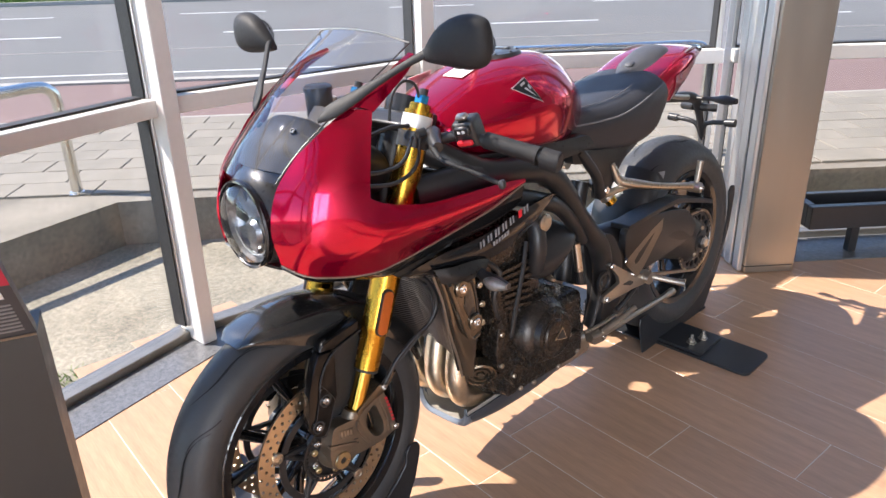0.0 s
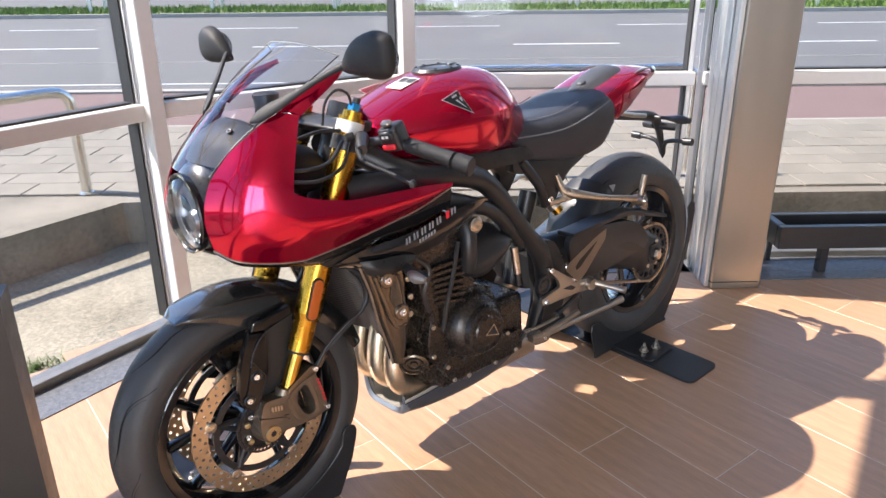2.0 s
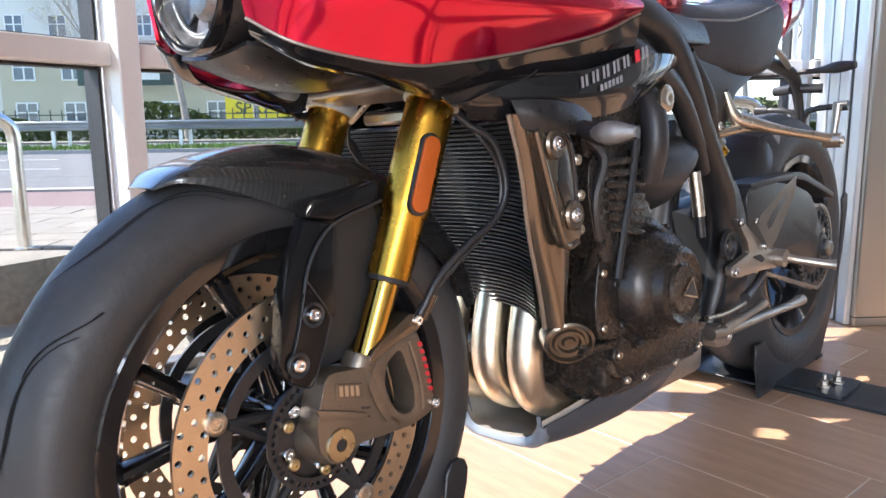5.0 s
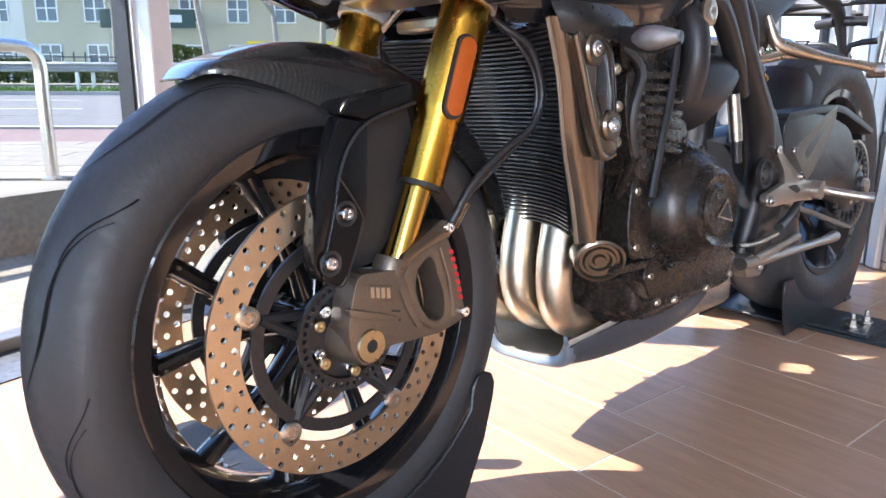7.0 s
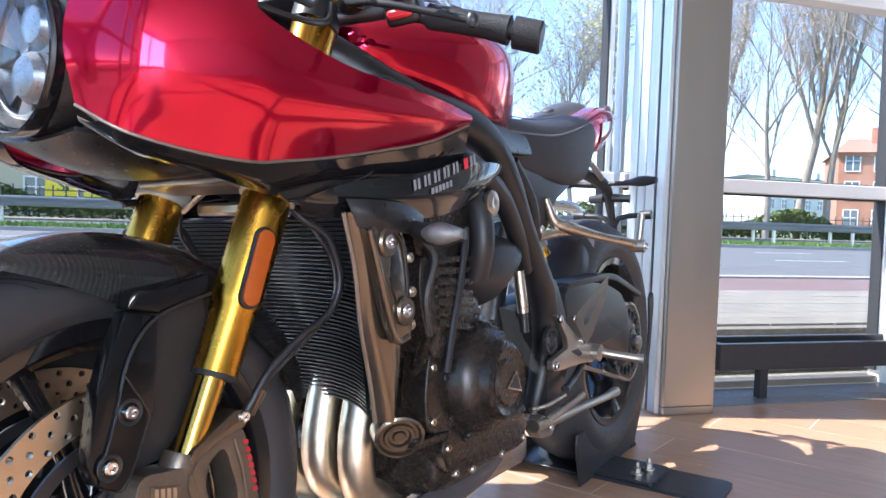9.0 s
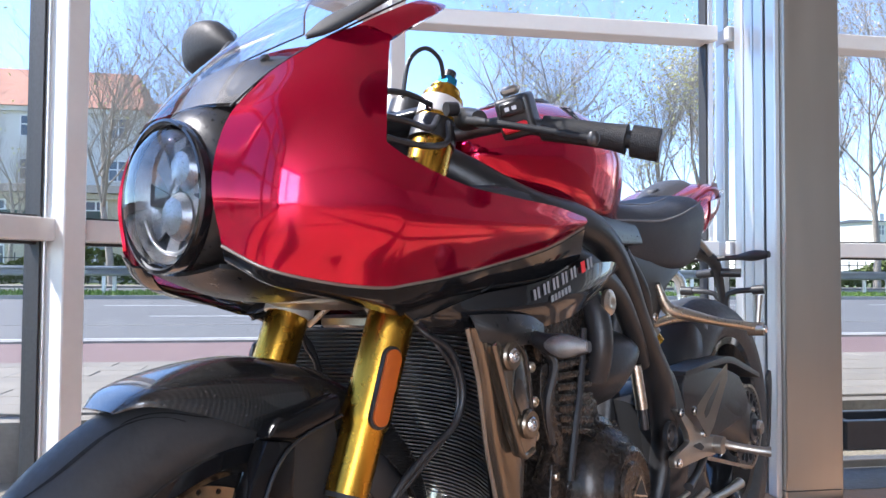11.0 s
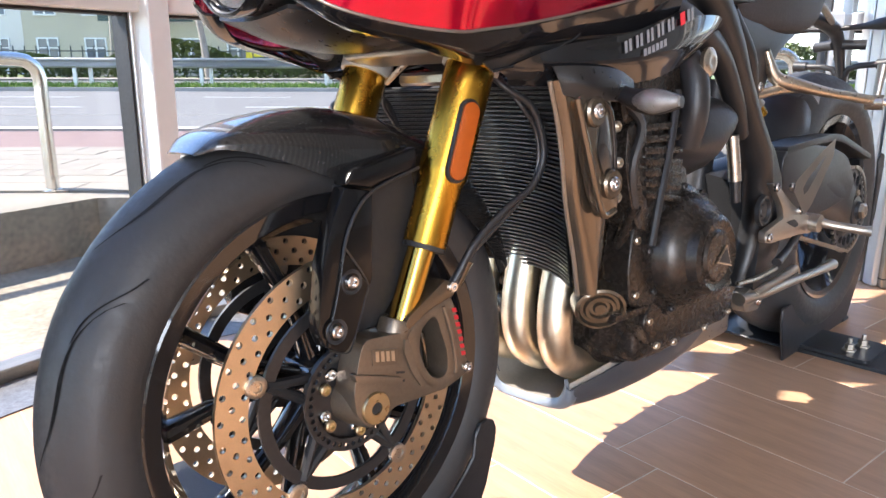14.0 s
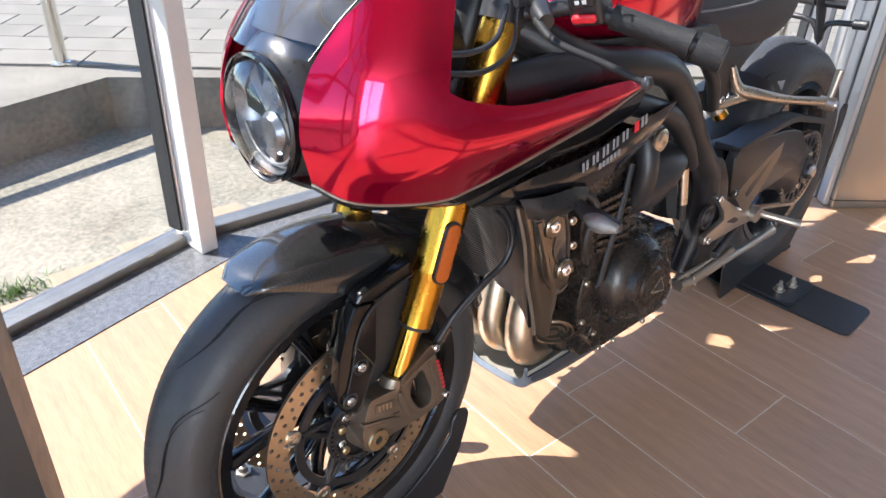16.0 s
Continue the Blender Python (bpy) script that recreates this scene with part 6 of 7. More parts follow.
    for q in ((1.104, 0.60), (1.098, 0.555), (1.10, 0.512)):
        bolt((q[0], s * 0.200, q[1]), (0.1, s, 0), 0.007, sh_, STEEL)
    ii = part("front_indicator", tube([(1.118, s * 0.205, 0.646), (1.122, s * 0.235, 0.634), (1.126, s * 0.270, 0.630), (1.122, s * 0.302, 0.630)], [0.008, 0.012, 0.0155, 0.007], 14, 4), BLACK, bike, "small black indicator with a clear lens")
    part("indicator_lens", tube([(1.128, s * 0.244, 0.632), (1.134, s * 0.272, 0.631), (1.130, s * 0.303, 0.631)], [0.008, 0.0142, 0.006], 14, 4), LAMPGREY, ii, "clear faceted lens")

# engine
eng = part("engine", box((0.66, -0.150, 0.215), (0.975, 0.150, 0.42), 0.025, 3), ENGINE, bike, "dark graphite three-cylinder engine", auto=40)
part("cylinder_block", slab(rounded([(1.00, 0.40), (1.055, 0.60), (0.90, 0.655), (0.845, 0.43)]), -0.172, 0.172, 0.012), ENGINE, eng)
part("cylinder_head", slab(rounded([(1.06, 0.595), (1.075, 0.66), (0.91, 0.705), (0.89, 0.645)]), -0.182, 0.182, 0.012), ENGINE, eng)
for i in range(7):
    f = i / 6
    part("cooling_fin", slab(rounded([(1.012 + 0.01 * f, 0.500 + f * 0.088), (0.918, 0.482 + f * 0.108), (0.916, 0.490 + f * 0.108), (1.012 + 0.01 * f, 0.510 + f * 0.088)]), -0.190, 0.190, 0.003), ENGINE, eng)
part("cam_chain_cover", slab(rounded([(1.055, 0.60), (1.058, 0.55), (1.045, 0.50), (1.030, 0.46), (1.000, 0.45), (1.005, 0.52), (1.015, 0.60)]), -0.186, 0.186, 0.010, 3), ENGINE, eng)
part("sump", loft([half_ring(x, [(0, zt), (w, zt - 0.01), (w * 0.96, (zt + zb) / 2), (w * 0.7, zb), (0, zb - 0.004)]) for x, w, zt, zb in ((1.00, 0.10, 0.30, 0.235), (0.96, 0.140, 0.32, 0.205), (0.85, 0.155, 0.32, 0.190), (0.72, 0.145, 0.31, 0.200), (0.66, 0.11, 0.30, 0.225))], 3, 3), ENGINE, eng)
for s in (1, -1):
    # round casing cover
    ym = axis_y(0.884, 0.140, 0.402) if s > 0 else pose(0.884, -0.140, 0.402, 90)
    cov = part("casing_cover", lathe([(0, 0.094), (0.036, 0.094), (0.040, 0.090), (0.044, 0.090), (0.054, 0.094), (0.061, 0.090), (0.066, 0.076), (0.080, 0.066), (0.088, 0.052), (0.092, 0.036), (0.100, 0.032), (0.104, 0.024), (0.104, 0.0)], ym, 56), ENGINE, eng, "round brownish graphite casing cover", auto=30)
    part("cover_arm", slab(rounded([(0.99, 0.50), (1.022, 0.455), (1.034, 0.40), (1.03, 0.34), (0.96, 0.33), (0.93, 0.42), (0.94, 0.51)]), s * 0.13, s * 0.176, 0.014, 3), ENGINE, eng)
    part("starter_cover", slab(rounded([(0.95, 0.345), (0.985, 0.30), (0.96, 0.245), (0.72, 0.235), (0.69, 0.285), (0.76, 0.33), (0.84, 0.318)]), s * 0.12, s * 0.168, 0.012, 3), ENGINE, eng)
    for q in ((1.02, 0.49), (0.975, 0.515)):
        part("cylinder_stud", tube([(q[0], s * 0.150, q[1] - 0.06), (q[0] + 0.012, s * 0.184, q[1])], 0.010, 12, 1), ENGINE, eng)
    for i in range(9):
        a = radians(40 * i + 10)
        bolt((0.884 + 0.098 * math.cos(a), s * 0.174, 0.402 + 0.098 * math.sin(a)), (0, s, 0), 0.006, cov, BLACKM)
        part("bolt_boss", tube([(0.884 + 0.100 * math.cos(a), s * 0.14, 0.402 + 0.100 * math.sin(a)), (0.884 + 0.100 * math.cos(a), s * 0.173, 0.402 + 0.100 * math.sin(a))], 0.010, 10, 1), ENGINE, cov)
    part("cover_emblem", moved(slab([(0.014, 0.024), (0.014, -0.024), (-0.016, 0.0)], -0.001, 0.001), Matrix.Translation((0.868, s * 0.2355, 0.402)) @ pose(0, 0, 0, 0, 75)), STEEL, cov)
    part("emblem_field", moved(slab([(0.0115, 0.019), (0.0115, -0.019), (-0.012, 0.0)], -0.0012, 0.0017), Matrix.Translation((0.868, s * 0.2355, 0.402)) @ pose(0, 0, 0, 0, 75)), GASKET, cov)
    pulley = along((1.056, s * 0.142, 0.342), (0.62, 0.74 * s, -0.22)) @ Matrix.Diagonal((1.15, 1.15, 1.0, 1.0))
    part("round_plug", lathe([(0, 0.008), (0.007, 0.008), (0.009, 0.003), (0.013, 0.003), (0.015, 0.009), (0.019, 0.009), (0.021, 0.004), (0.025, 0.004), (0.028, 0.010), (0.032, 0.008), (0.033, -0.02)], pulley, 36), BRONZEMET, eng, "ribbed round metal plug")
    for q in ((0.97, 0.30), (0.95, 0.25), (0.90, 0.242), (0.80, 0.240), (0.72, 0.25), (0.75, 0.32), (1.02, 0.36), (1.015, 0.44)):
        bolt((q[0], s * (0.168 if q[0] < 1 else 0.176), q[1]), (0, s, 0), 0.0065, eng, STEEL)
    # intake and airbox bulges behind the cylinder
    part("intake_cover", loft([[(x, s * (0.10 + w * c), z + h * sn) for c, sn in [(math.cos(radians(a)), math.sin(radians(a))) for a in range(0, 360, 45)]] for x, z, w, h in ((0.915, 0.560, 0.085, 0.030), (0.88, 0.565, 0.098, 0.055), (0.82, 0.572, 0.104, 0.068), (0.765, 0.590, 0.098, 0.045), (0.722, 0.592, 0.07, 0.022), (0.712, 0.592, 0.04, 0.008))], 4, 3), BLACK, eng, "bulging black intake cover")
    part("coolant_hose", tube([(0.900, s * 0.175, 0.690), (0.906, s * 0.196, 0.655), (0.908, s * 0.200, 0.610), (0.900, s * 0.185, 0.565)], 0.021, 12, 5), BLACK, eng)
    part("plug_lead", tube([(1.07, s * 0.17, 0.64), (1.03, s * 0.19, 0.60), (1.045, s * 0.187, 0.54), (1.02, s * 0.18, 0.46)], 0.007, 8, 5), BLACK, eng)
    part("wiring", tube([(0.99, s * 0.185, 0.43), (0.975, s * 0.19, 0.50), (0.955, s * 0.19, 0.56), (0.93, s * 0.185, 0.64)], 0.006, 8, 5), BLACK, eng)
    part("crankcase_rib", slab(rounded([(1.05, 0.318), (0.70, 0.30), (0.70, 0.312), (1.05, 0.332)]), s * 0.13, s * 0.166, 0.004), ENGINE, eng)
    part("breather_valve", tube([(0.715, s * 0.165, 0.565), (0.71, s * 0.168, 0.525), (0.706, s * 0.170, 0.49)], 0.011, 12, 1), STEEL, eng, "steel shock remote adjuster")
    part("breather_valve_end", tube([(0.706, s * 0.170, 0.49), (0.702, s * 0.170, 0.455)], 0.009, 12, 1), BLACKM, eng)

# exhaust headers and belly pan
for y in (-0.078, 0.0, 0.070):
    part("header_pipe", tube([(1.000, y, 0.500), (1.036, y, 0.430), (1.052, y, 0.372), (1.064, y, 0.320), (1.066, y, 0.278), (1.052, y * 0.95, 0.240), (1.020, y * 0.88, 0.216), (0.975, y * 0.75, 0.205), (0.90, y * 0.5, 0.200), (0.85, y * 0.4, 0.195)], 0.0262, 20, 6), HEADER, bike, "straw-tinted brushed steel exhaust header pipe")
    part("header_collar", tube([(1.008, y, 0.484), (1.016, y, 0.468)], 0.032, 18, 1), STEEL, bike)
part("collector_box", box((0.55, -0.10, 0.150), (0.88, 0.10, 0.215), 0.02, 3), STEEL, bike, "steel exhaust collector box")
bp = []
for x, w, z, e, f in ((1.048, 0.090, 0.150, 0.186, 0.262), (1.000, 0.100, 0.145, 0.194, 0.250), (0.93, 0.108, 0.141, 0.204, 0.235), (0.82, 0.112, 0.140, 0.214, 0.222), (0.72, 0.110, 0.147, 0.222, 0.222), (0.63, 0.100, 0.166, 0.232, 0.232), (0.57, 0.085, 0.19, 0.25, 0.25)):
    bp.append([(x, -w, f), (x, -w * 0.98, (z + f) / 2), (x, -w * 0.75, z), (x, 0, z - 0.006), (x, w * 0.75, z), (x, w * 0.98, (z + e) / 2), (x, w, e)])
bpan = part("belly_pan", patch(bp, 4, 4, 0.004), BELLY, bike, "black belly pan under the headers", auto=45)
lip = [[(x + d, y * k, z - 0.001 + g) for x, y, z in bp[0]] for d, k, g in ((0.002, 0.84, 0.014), (0.008, 0.93, 0.004), (0.002, 1.004, -0.001), (-0.020, 1.01, -0.001))]
# bright lining added so the inside of the pan looks lit
part("heat_foil", patch([[(x, y * 0.94, z + 0.008) for x, y, z in r] for r in bp[:4]], 4, 4, 0.001), PANLINER, bpan, "added bright lining for the lit inside of the belly pan", auto=45)
part("pan_lip", patch(lip, 2, 4, 0.006), LIPLIT, bpan, "front lip of the belly pan, tinted pale for sun and sky light", auto=45)

# swingarm, rear wheel, chain
sw = part("swingarm", loft([[(x, y0 + w * c * 0.5, z + h * sn) for c, sn in [(math.cos(radians(a)), math.sin(radians(a))) for a in range(0, 360, 40)]] for x, y0, w, z, h in ((0.57, 0.03, 0.20, 0.405, 0.055), (0.48, 0.05, 0.17, 0.415, 0.070), (0.36, 0.085, 0.10, 0.420, 0.080), (0.22, 0.105, 0.07, 0.410, 0.085), (0.10, 0.108, 0.065, 0.375, 0.085), (0.02, 0.102, 0.07, 0.335, 0.085), (-0.07, 0.098, 0.05, 0.325, 0.05))], 4, 3), FRAMEM, bike, "black single-sided swingarm")
part("chain_guard", slab(rounded([(0.44, 0.49), (0.30, 0.500), (0.16, 0.500), (0.02, 0.462), (-0.06, 0.440), (-0.06, 0.452), (0.02, 0.476), (0.16, 0.516), (0.30, 0.512), (0.44, 0.505)]), 0.08, 0.140, 0.004), BLACK, sw)
part("chain_cover", slab(rounded([(0.46, 0.500), (0.30, 0.500), (0.20, 0.488), (0.10, 0.462), (0.04, 0.400), (0.06, 0.365), (0.20, 0.352), (0.34, 0.345), (0.45, 0.39)]), 0.118, 0.140, 0.010, 3), BLACKM, sw)
RXM = axis_y(0, 0, RZ)
rw = part("rear_wheel", lathe([(0.205, -0.080), (0.222, -0.083), (0.226, -0.078), (0.216, -0.068), (0.200, -0.05), (0.195, 0.0), (0.200, 0.05), (0.216, 0.068), (0.226, 0.078), (0.222, 0.083), (0.205, 0.080), (0.188, 0.05), (0.182, 0.0), (0.188, -0.05)], RXM, 64, True), GLOSS, bike, "gloss black cast rear wheel rim")
part("tyre", lathe(tyre_profile(0.325, 0.096, 0.221, 0.066), RXM, 96), RUBBER, rw, "wide black rear road tyre")
g0 = None
for i in range(9):
    for s in (1, -1):
        m = Matrix.Translation((0, 0, RZ)) @ Matrix.Rotation(radians(40 * i + (20 if s < 0 else 0)), 4, "Y") @ Matrix.Diagonal((1, s, 1, 1))
        if g0 is None:
            g0 = part("tread_groove", groove_bm(0.325, 0.096, 0.066, 0, 28, 0.012, 0.085, 0.005, 1.0), GROOVE, rw, m=m)
        else:
            share(g0, rw, m)
part("hub", lathe([(0, -0.09), (0.04, -0.09), (0.055, -0.06), (0.05, 0.0), (0.06, 0.06), (0.06, 0.09), (0, 0.09)], RXM, 40), GLOSS, rw)
for i in range(5):
    for s in (-1, 1):
        a, b = radians(72 * i + 30 + s * 6), radians(72 * i + 30 + s * 16)
        part("spoke", tube([(0.05 * math.cos(a), -0.02, RZ + 0.05 * math.sin(a)), (0.12 * math.cos((a + b) / 2), -0.01, RZ + 0.12 * math.sin((a + b) / 2)), (0.193 * math.cos(b), 0, RZ + 0.193 * math.sin(b))], [0.016, 0.012, 0.014], 10, 4), GLOSS, rw)
spk = part("sprocket", moved(drilled_ring(0.055, 0.098, 0.006, 16, 1, 0.013, False), axis_y(0, 0.118, RZ)), BLACKM, rw, "drilled rear sprocket")
tooth = None
for i in range(42):
    m = Matrix.Translation((0, 0.118, RZ)) @ Matrix.Rotation(2 * math.pi * i / 42, 4, "Y")
    if tooth is None:
        tooth = part("tooth", slab([(0.096, -0.004), (0.104, -0.0015), (0.104, 0.0015), (0.096, 0.004)], -0.0028, 0.0028), STEEL, spk, smooth=False, m=m)
    else:
        share(tooth, spk, m)
part("sprocket_carrier", lathe([(0, 0.030), (0.020, 0.030), (0.022, 0.022), (0.034, 0.020), (0.036, 0.008), (0.052, 0.006), (0.055, -0.012)], axis_y(0, 0.118, RZ), 36), BLACKM, rw)
part("wheel_nut", lathe([(0, 0.012), (0.014, 0.012), (0.019, 0.008), (0.020, 0)], axis_y(0, 0.146, RZ), 6), STEEL, rw)
for i in range(6):
    a = radians(60 * i)
    bolt((0.045 * math.cos(a), 0.128, RZ + 0.045 * math.sin(a)), (0, 1, 0), 0.007, rw, STEEL)
chain = part("chain", tube([(0.0, 0.118, RZ + 0.099), (0.50, 0.118, 0.445)], 0.0035, 6, 1), BLACKM, bike, "steel drive chain")
lk = None
loop = [(0.52 - 0.0159 * i, 0.445 + (RZ + 0.101 - 0.445) * (i / 33)) for i in range(33)] + [(0.101 * math.cos(a), RZ + 0.101 * math.sin(a)) for a in [math.pi / 2 + 0.157 * k for k in range(1, 20)]] + [(0.0159 * i, RZ - 0.101 + (0.365 - RZ + 0.101) * (i / 33)) for i in range(33)]
for i, (x, z) in enumerate(loop):
    x2, z2 = loop[(i + 1) % len(loop)]
    a = math.atan2(z2 - z, x2 - x) if i < len(loop) - 1 else 0
    m = Matrix.Translation((x, 0.118, z)) @ Matrix.Rotation(-a, 4, "Y")
    if lk is None:
        lk = part("chain_link", merge(slab([(-0.008, -0.0035), (0.008, -0.0035), (0.0095, 0), (0.008, 0.0045), (0.004, 0.0028), (-0.004, 0.0028), (-0.008, 0.0045), (-0.0095, 0)], 0.006, 0.0085), slab([(-0.008, -0.0035), (0.008, -0.0035), (0.0095, 0), (0.008, 0.0045), (0.004, 0.0028), (-0.004, 0.0028), (-0.008, 0.0045), (-0.0095, 0)], -0.0085, -0.006)), STEEL, chain, smooth=False, m=m)
    else:
        share(lk, chain, m)
hug = []
for a, w in ((14, 0.085), (28, 0.095), (42, 0.095), (54, 0.080)):
    hug.append([((0.342 - 0.05 * abs(t) ** 2.5) * math.cos(radians(a)), w * math.sin(t * math.pi / 2), RZ + (0.342 - 0.05 * abs(t) ** 2.5) * math.sin(radians(a))) for t in (-1, -0.6, 0, 0.6, 1)])
hgo = part("rear_hugger", patch(hug, 5, 5, 0.003), BLACK, bike, "satin black rear tyre hugger", auto=60)
part("hugger_emblem", moved(slab([(0, 0.012), (0.012, -0.010), (-0.012, -0.010)], -0.001, 0.001), along((0.20, 0.100, 0.588), (0.35, 1, 0.35)) @ pose(0, 0, 0, 90)), SILVERPRINT, hgo)
part("rear_shock", tube([(0.50, 0.02, 0.64), (0.55, 0.02, 0.50), (0.58, 0.02, 0.38)], 0.026, 14, 1), BLACKM, bike)
part("shock_reservoir", tube([(0.475, 0.045, 0.640), (0.445, 0.075, 0.585)], 0.022, 18, 1), SILVER, bike, "bright shock reservoir")
part("reservoir_cap", tube([(0.445, 0.075, 0.585), (0.437, 0.082, 0.570)], 0.017, 16, 1), GOLD, bike)
part("silencer", loft([[(x, -0.15 + w * c, z + w * 1.2 * sn) for c, sn in [(math.cos(radians(a)), math.sin(radians(a))) for a in range(0, 360, 45)]] for x, z, w in ((0.50, 0.25, 0.03), (0.40, 0.29, 0.05), (0.20, 0.36, 0.055), (0.05, 0.42, 0.05))], 4, 3), STEEL, bike, "steel silencer")

# rearset, gear pedal, side stand
for s in (1, -1):
    rs = part("rearset_plate", slab(rounded([(0.605, 0.474), (0.585, 0.470), (0.515, 0.420), (0.458, 0.390), (0.405, 0.384), (0.400, 0.356), (0.430, 0.348), (0.478, 0.356), (0.605, 0.366), (0.628, 0.374), (0.628, 0.392), (0.552, 0.402), (0.560, 0.425)]), s * 0.178, s * 0.190, 0.004), SILVER, bike, "bare alloy rearset plate")
    part("plate_slot", slab(rounded([(0.545, 0.394), (0.500, 0.374), (0.485, 0.378), (0.505, 0.392)]), s * 0.1895, s * 0.1905), GASKET, rs)
    bm = bmesh.new()
    o = [(0.362, 0.522), (0.416, 0.508), (0.528, 0.468), (0.540, 0.450), (0.487, 0.396), (0.455, 0.412), (0.366, 0.490)]
    i_ = [(0.402, 0.496), (0.420, 0.490), (0.482, 0.462), (0.500, 0.448), (0.494, 0.436), (0.478, 0.440), (0.428, 0.474)]
    vo, vi = [[bm.verts.new((x, s * 0.200, z)) for x, z in q] for q in (o, i_)]
    for k in range(7):
        bm.faces.new((vo[k], vo[(k + 1) % 7], vi[(k + 1) % 7], vi[k]))
    bmesh.ops.solidify(bm, geom=bm.faces[:], thickness=0.006)
    part("heel_guard", bm, SILVER, rs, "slotted bare alloy heel guard", smooth=False)
    part("foot_peg", tube([(0.415, s * 0.192, 0.370), (0.400, s * 0.215, 0.362), (0.375, s * 0.262, 0.352), (0.368, s * 0.278, 0.350)], [0.012, 0.0085, 0.009, 0.011], 12, 4), SILVER, rs)
    part("peg_boss", tube([(0.425, s * 0.176, 0.370), (0.425, s * 0.206, 0.368)], 0.018, 18, 1), SILVER, rs)
    for q in ((0.592, 0.465), (0.615, 0.380), (0.487, 0.405), (0.528, 0.455)):
        bolt((q[0], s * 0.190, q[1]), (0, s, 0), 0.008, rs)
    part("rod_end", tube([(0.43, s * 0.165, 0.372), (0.425, s * 0.160, 0.31)], 0.007, 10, 1), BLACKM, rs)
    part("pedal", tube([(0.43, s * 0.175, 0.36), (0.50, s * 0.180, 0.330), (0.57, s * 0.188, 0.318)], [0.008, 0.007, 0.009], 10, 4), BLACKM, rs)
ss = part("side_stand", tube([(0.64, 0.152, 0.250), (0.57, 0.162, 0.248), (0.45, 0.166, 0.245), (0.30, 0.168, 0.240), (0.225, 0.168, 0.240)], [0.014, 0.012, 0.009, 0.009, 0.012], 12, 5), SILVER, bike, "folded bare metal side stand")
part("stand_bracket", slab(rounded([(0.64, 0.26), (0.58, 0.275), (0.545, 0.25), (0.57, 0.215), (0.63, 0.222)]), 0.135, 0.160, 0.005), SILVER, ss)
part("stand_tang", tube([(0.60, 0.160, 0.255), (0.52, 0.172, 0.268), (0.455, 0.176, 0.278)], [0.012, 0.008, 0.009], 10, 4), SILVER, ss)
bolt((0.590, 0.162, 0.238), (0, 1, 0), 0.009, ss)
part("gear_link", tube([(0.69, 0.172, 0.30), (0.62, 0.175, 0.295), (0.55, 0.178, 0.30)], 0.005, 8, 3), STEEL, ss)

# handlebars, levers, switchgear
for s in (1, -1):
    fb = fork_at(0.885, s * 0.103)
    bar = part("clip_on_bar", tube([fb + Vector((-0.01, s * 0.03, 0)), (1.125, s * 0.19, 0.897), (1.065, s * 0.352, 0.860)], 0.011, 14, 1), BLACKM, bike, "black clip-on handlebar")
    part("bar_clamp", tube([fork_at(0.900, s * 0.103), fork_at(0.872, s * 0.103)], 0.0325, 20, 1), BLACKM, bar)
    part("grip", tube([(1.105, s * 0.235, 0.887), (1.080, s * 0.310, 0.870), (1.071, s * 0.338, 0.863)], [0.0165, 0.0160, 0.018], 16, 3), GRIPM, bar, "ribbed black rubber grip")
    part("bar_end", tube([(1.068, s * 0.344, 0.861), (1.057, s * 0.376, 0.853)], 0.0190, 20, 1), GRIPM, bar)
    part("bar_end_ring", tube([(1.0572, s * 0.3755, 0.8531), (1.0565, s * 0.3775, 0.8526)], 0.0165, 20, 1), BLACKM, bar)
    sg_ = part("switch_block", moved(box((-0.022, -0.024, -0.027), (0.022, 0.024, 0.027), 0.009, 3), pose(1.120, s * 0.205, 0.905, 10 * s, 18, 20 * s)), BLACK, bar, "black switch block with a red button")
    part("rocker_switch", moved(box((0.020, -0.016, 0.004), (0.030, 0.018, 0.022), 0.003), pose(1.120, s * 0.205, 0.905, 10 * s, 18, 20 * s)), BLACKM, sg_)
    part("red_button", moved(box((0.022, -0.018, -0.018), (0.031, 0.016, -0.006), 0.003), pose(1.120, s * 0.205, 0.905, 10 * s, 18, 20 * s)), REDPRINT, sg_)
    part("trigger", moved(box((0.0, -0.012, 0.028), (0.018, 0.012, 0.040), 0.004), pose(1.120, s * 0.205, 0.905, 10 * s, 18, 20 * s)), SILVER, sg_)
    part("switch_print", moved(box((0.0302, -0.008, 0.010), (0.0308, -0.002, 0.015)), pose(1.120, s * 0.205, 0.905, 10 * s, 18, 20 * s)), WHITE, sg_)
    part("switch_print", moved(box((0.0302, 0.002, 0.010), (0.0308, 0.008, 0.015)), pose(1.120, s * 0.205, 0.905, 10 * s, 18, 20 * s)), WHITE, sg_)
    part("lever_perch", tube([(1.165, s * 0.150, 0.902), (1.185, s * 0.175, 0.895), (1.200, s * 0.20, 0.888)], [0.016, 0.014, 0.011], 12, 3), BLACKM, bar)
    part("lever", tube([(1.200, s * 0.185, 0.888), (1.222, s * 0.235, 0.874), (1.208, s * 0.30, 0.858), (1.196, s * 0.352, 0.845)], [0.0070, 0.0048, 0.0040, 0.0038], 10, 5), ARMM, bar, "black ball-end lever")
    part("lever_ball", lathe([(0, 0.0078), (0.0042, 0.0068), (0.0072, 0.003), (0.0072, -0.003), (0.0042, -0.0068), (0, -0.0078)], pose(1.195, s * 0.357, 0.844), 16), BLACKM, bar)
    part("lever_adjuster", tube([(1.19, s * 0.155, 0.91), (1.205, s * 0.150, 0.908)], 0.009, 12, 1), BLACKM, bar)
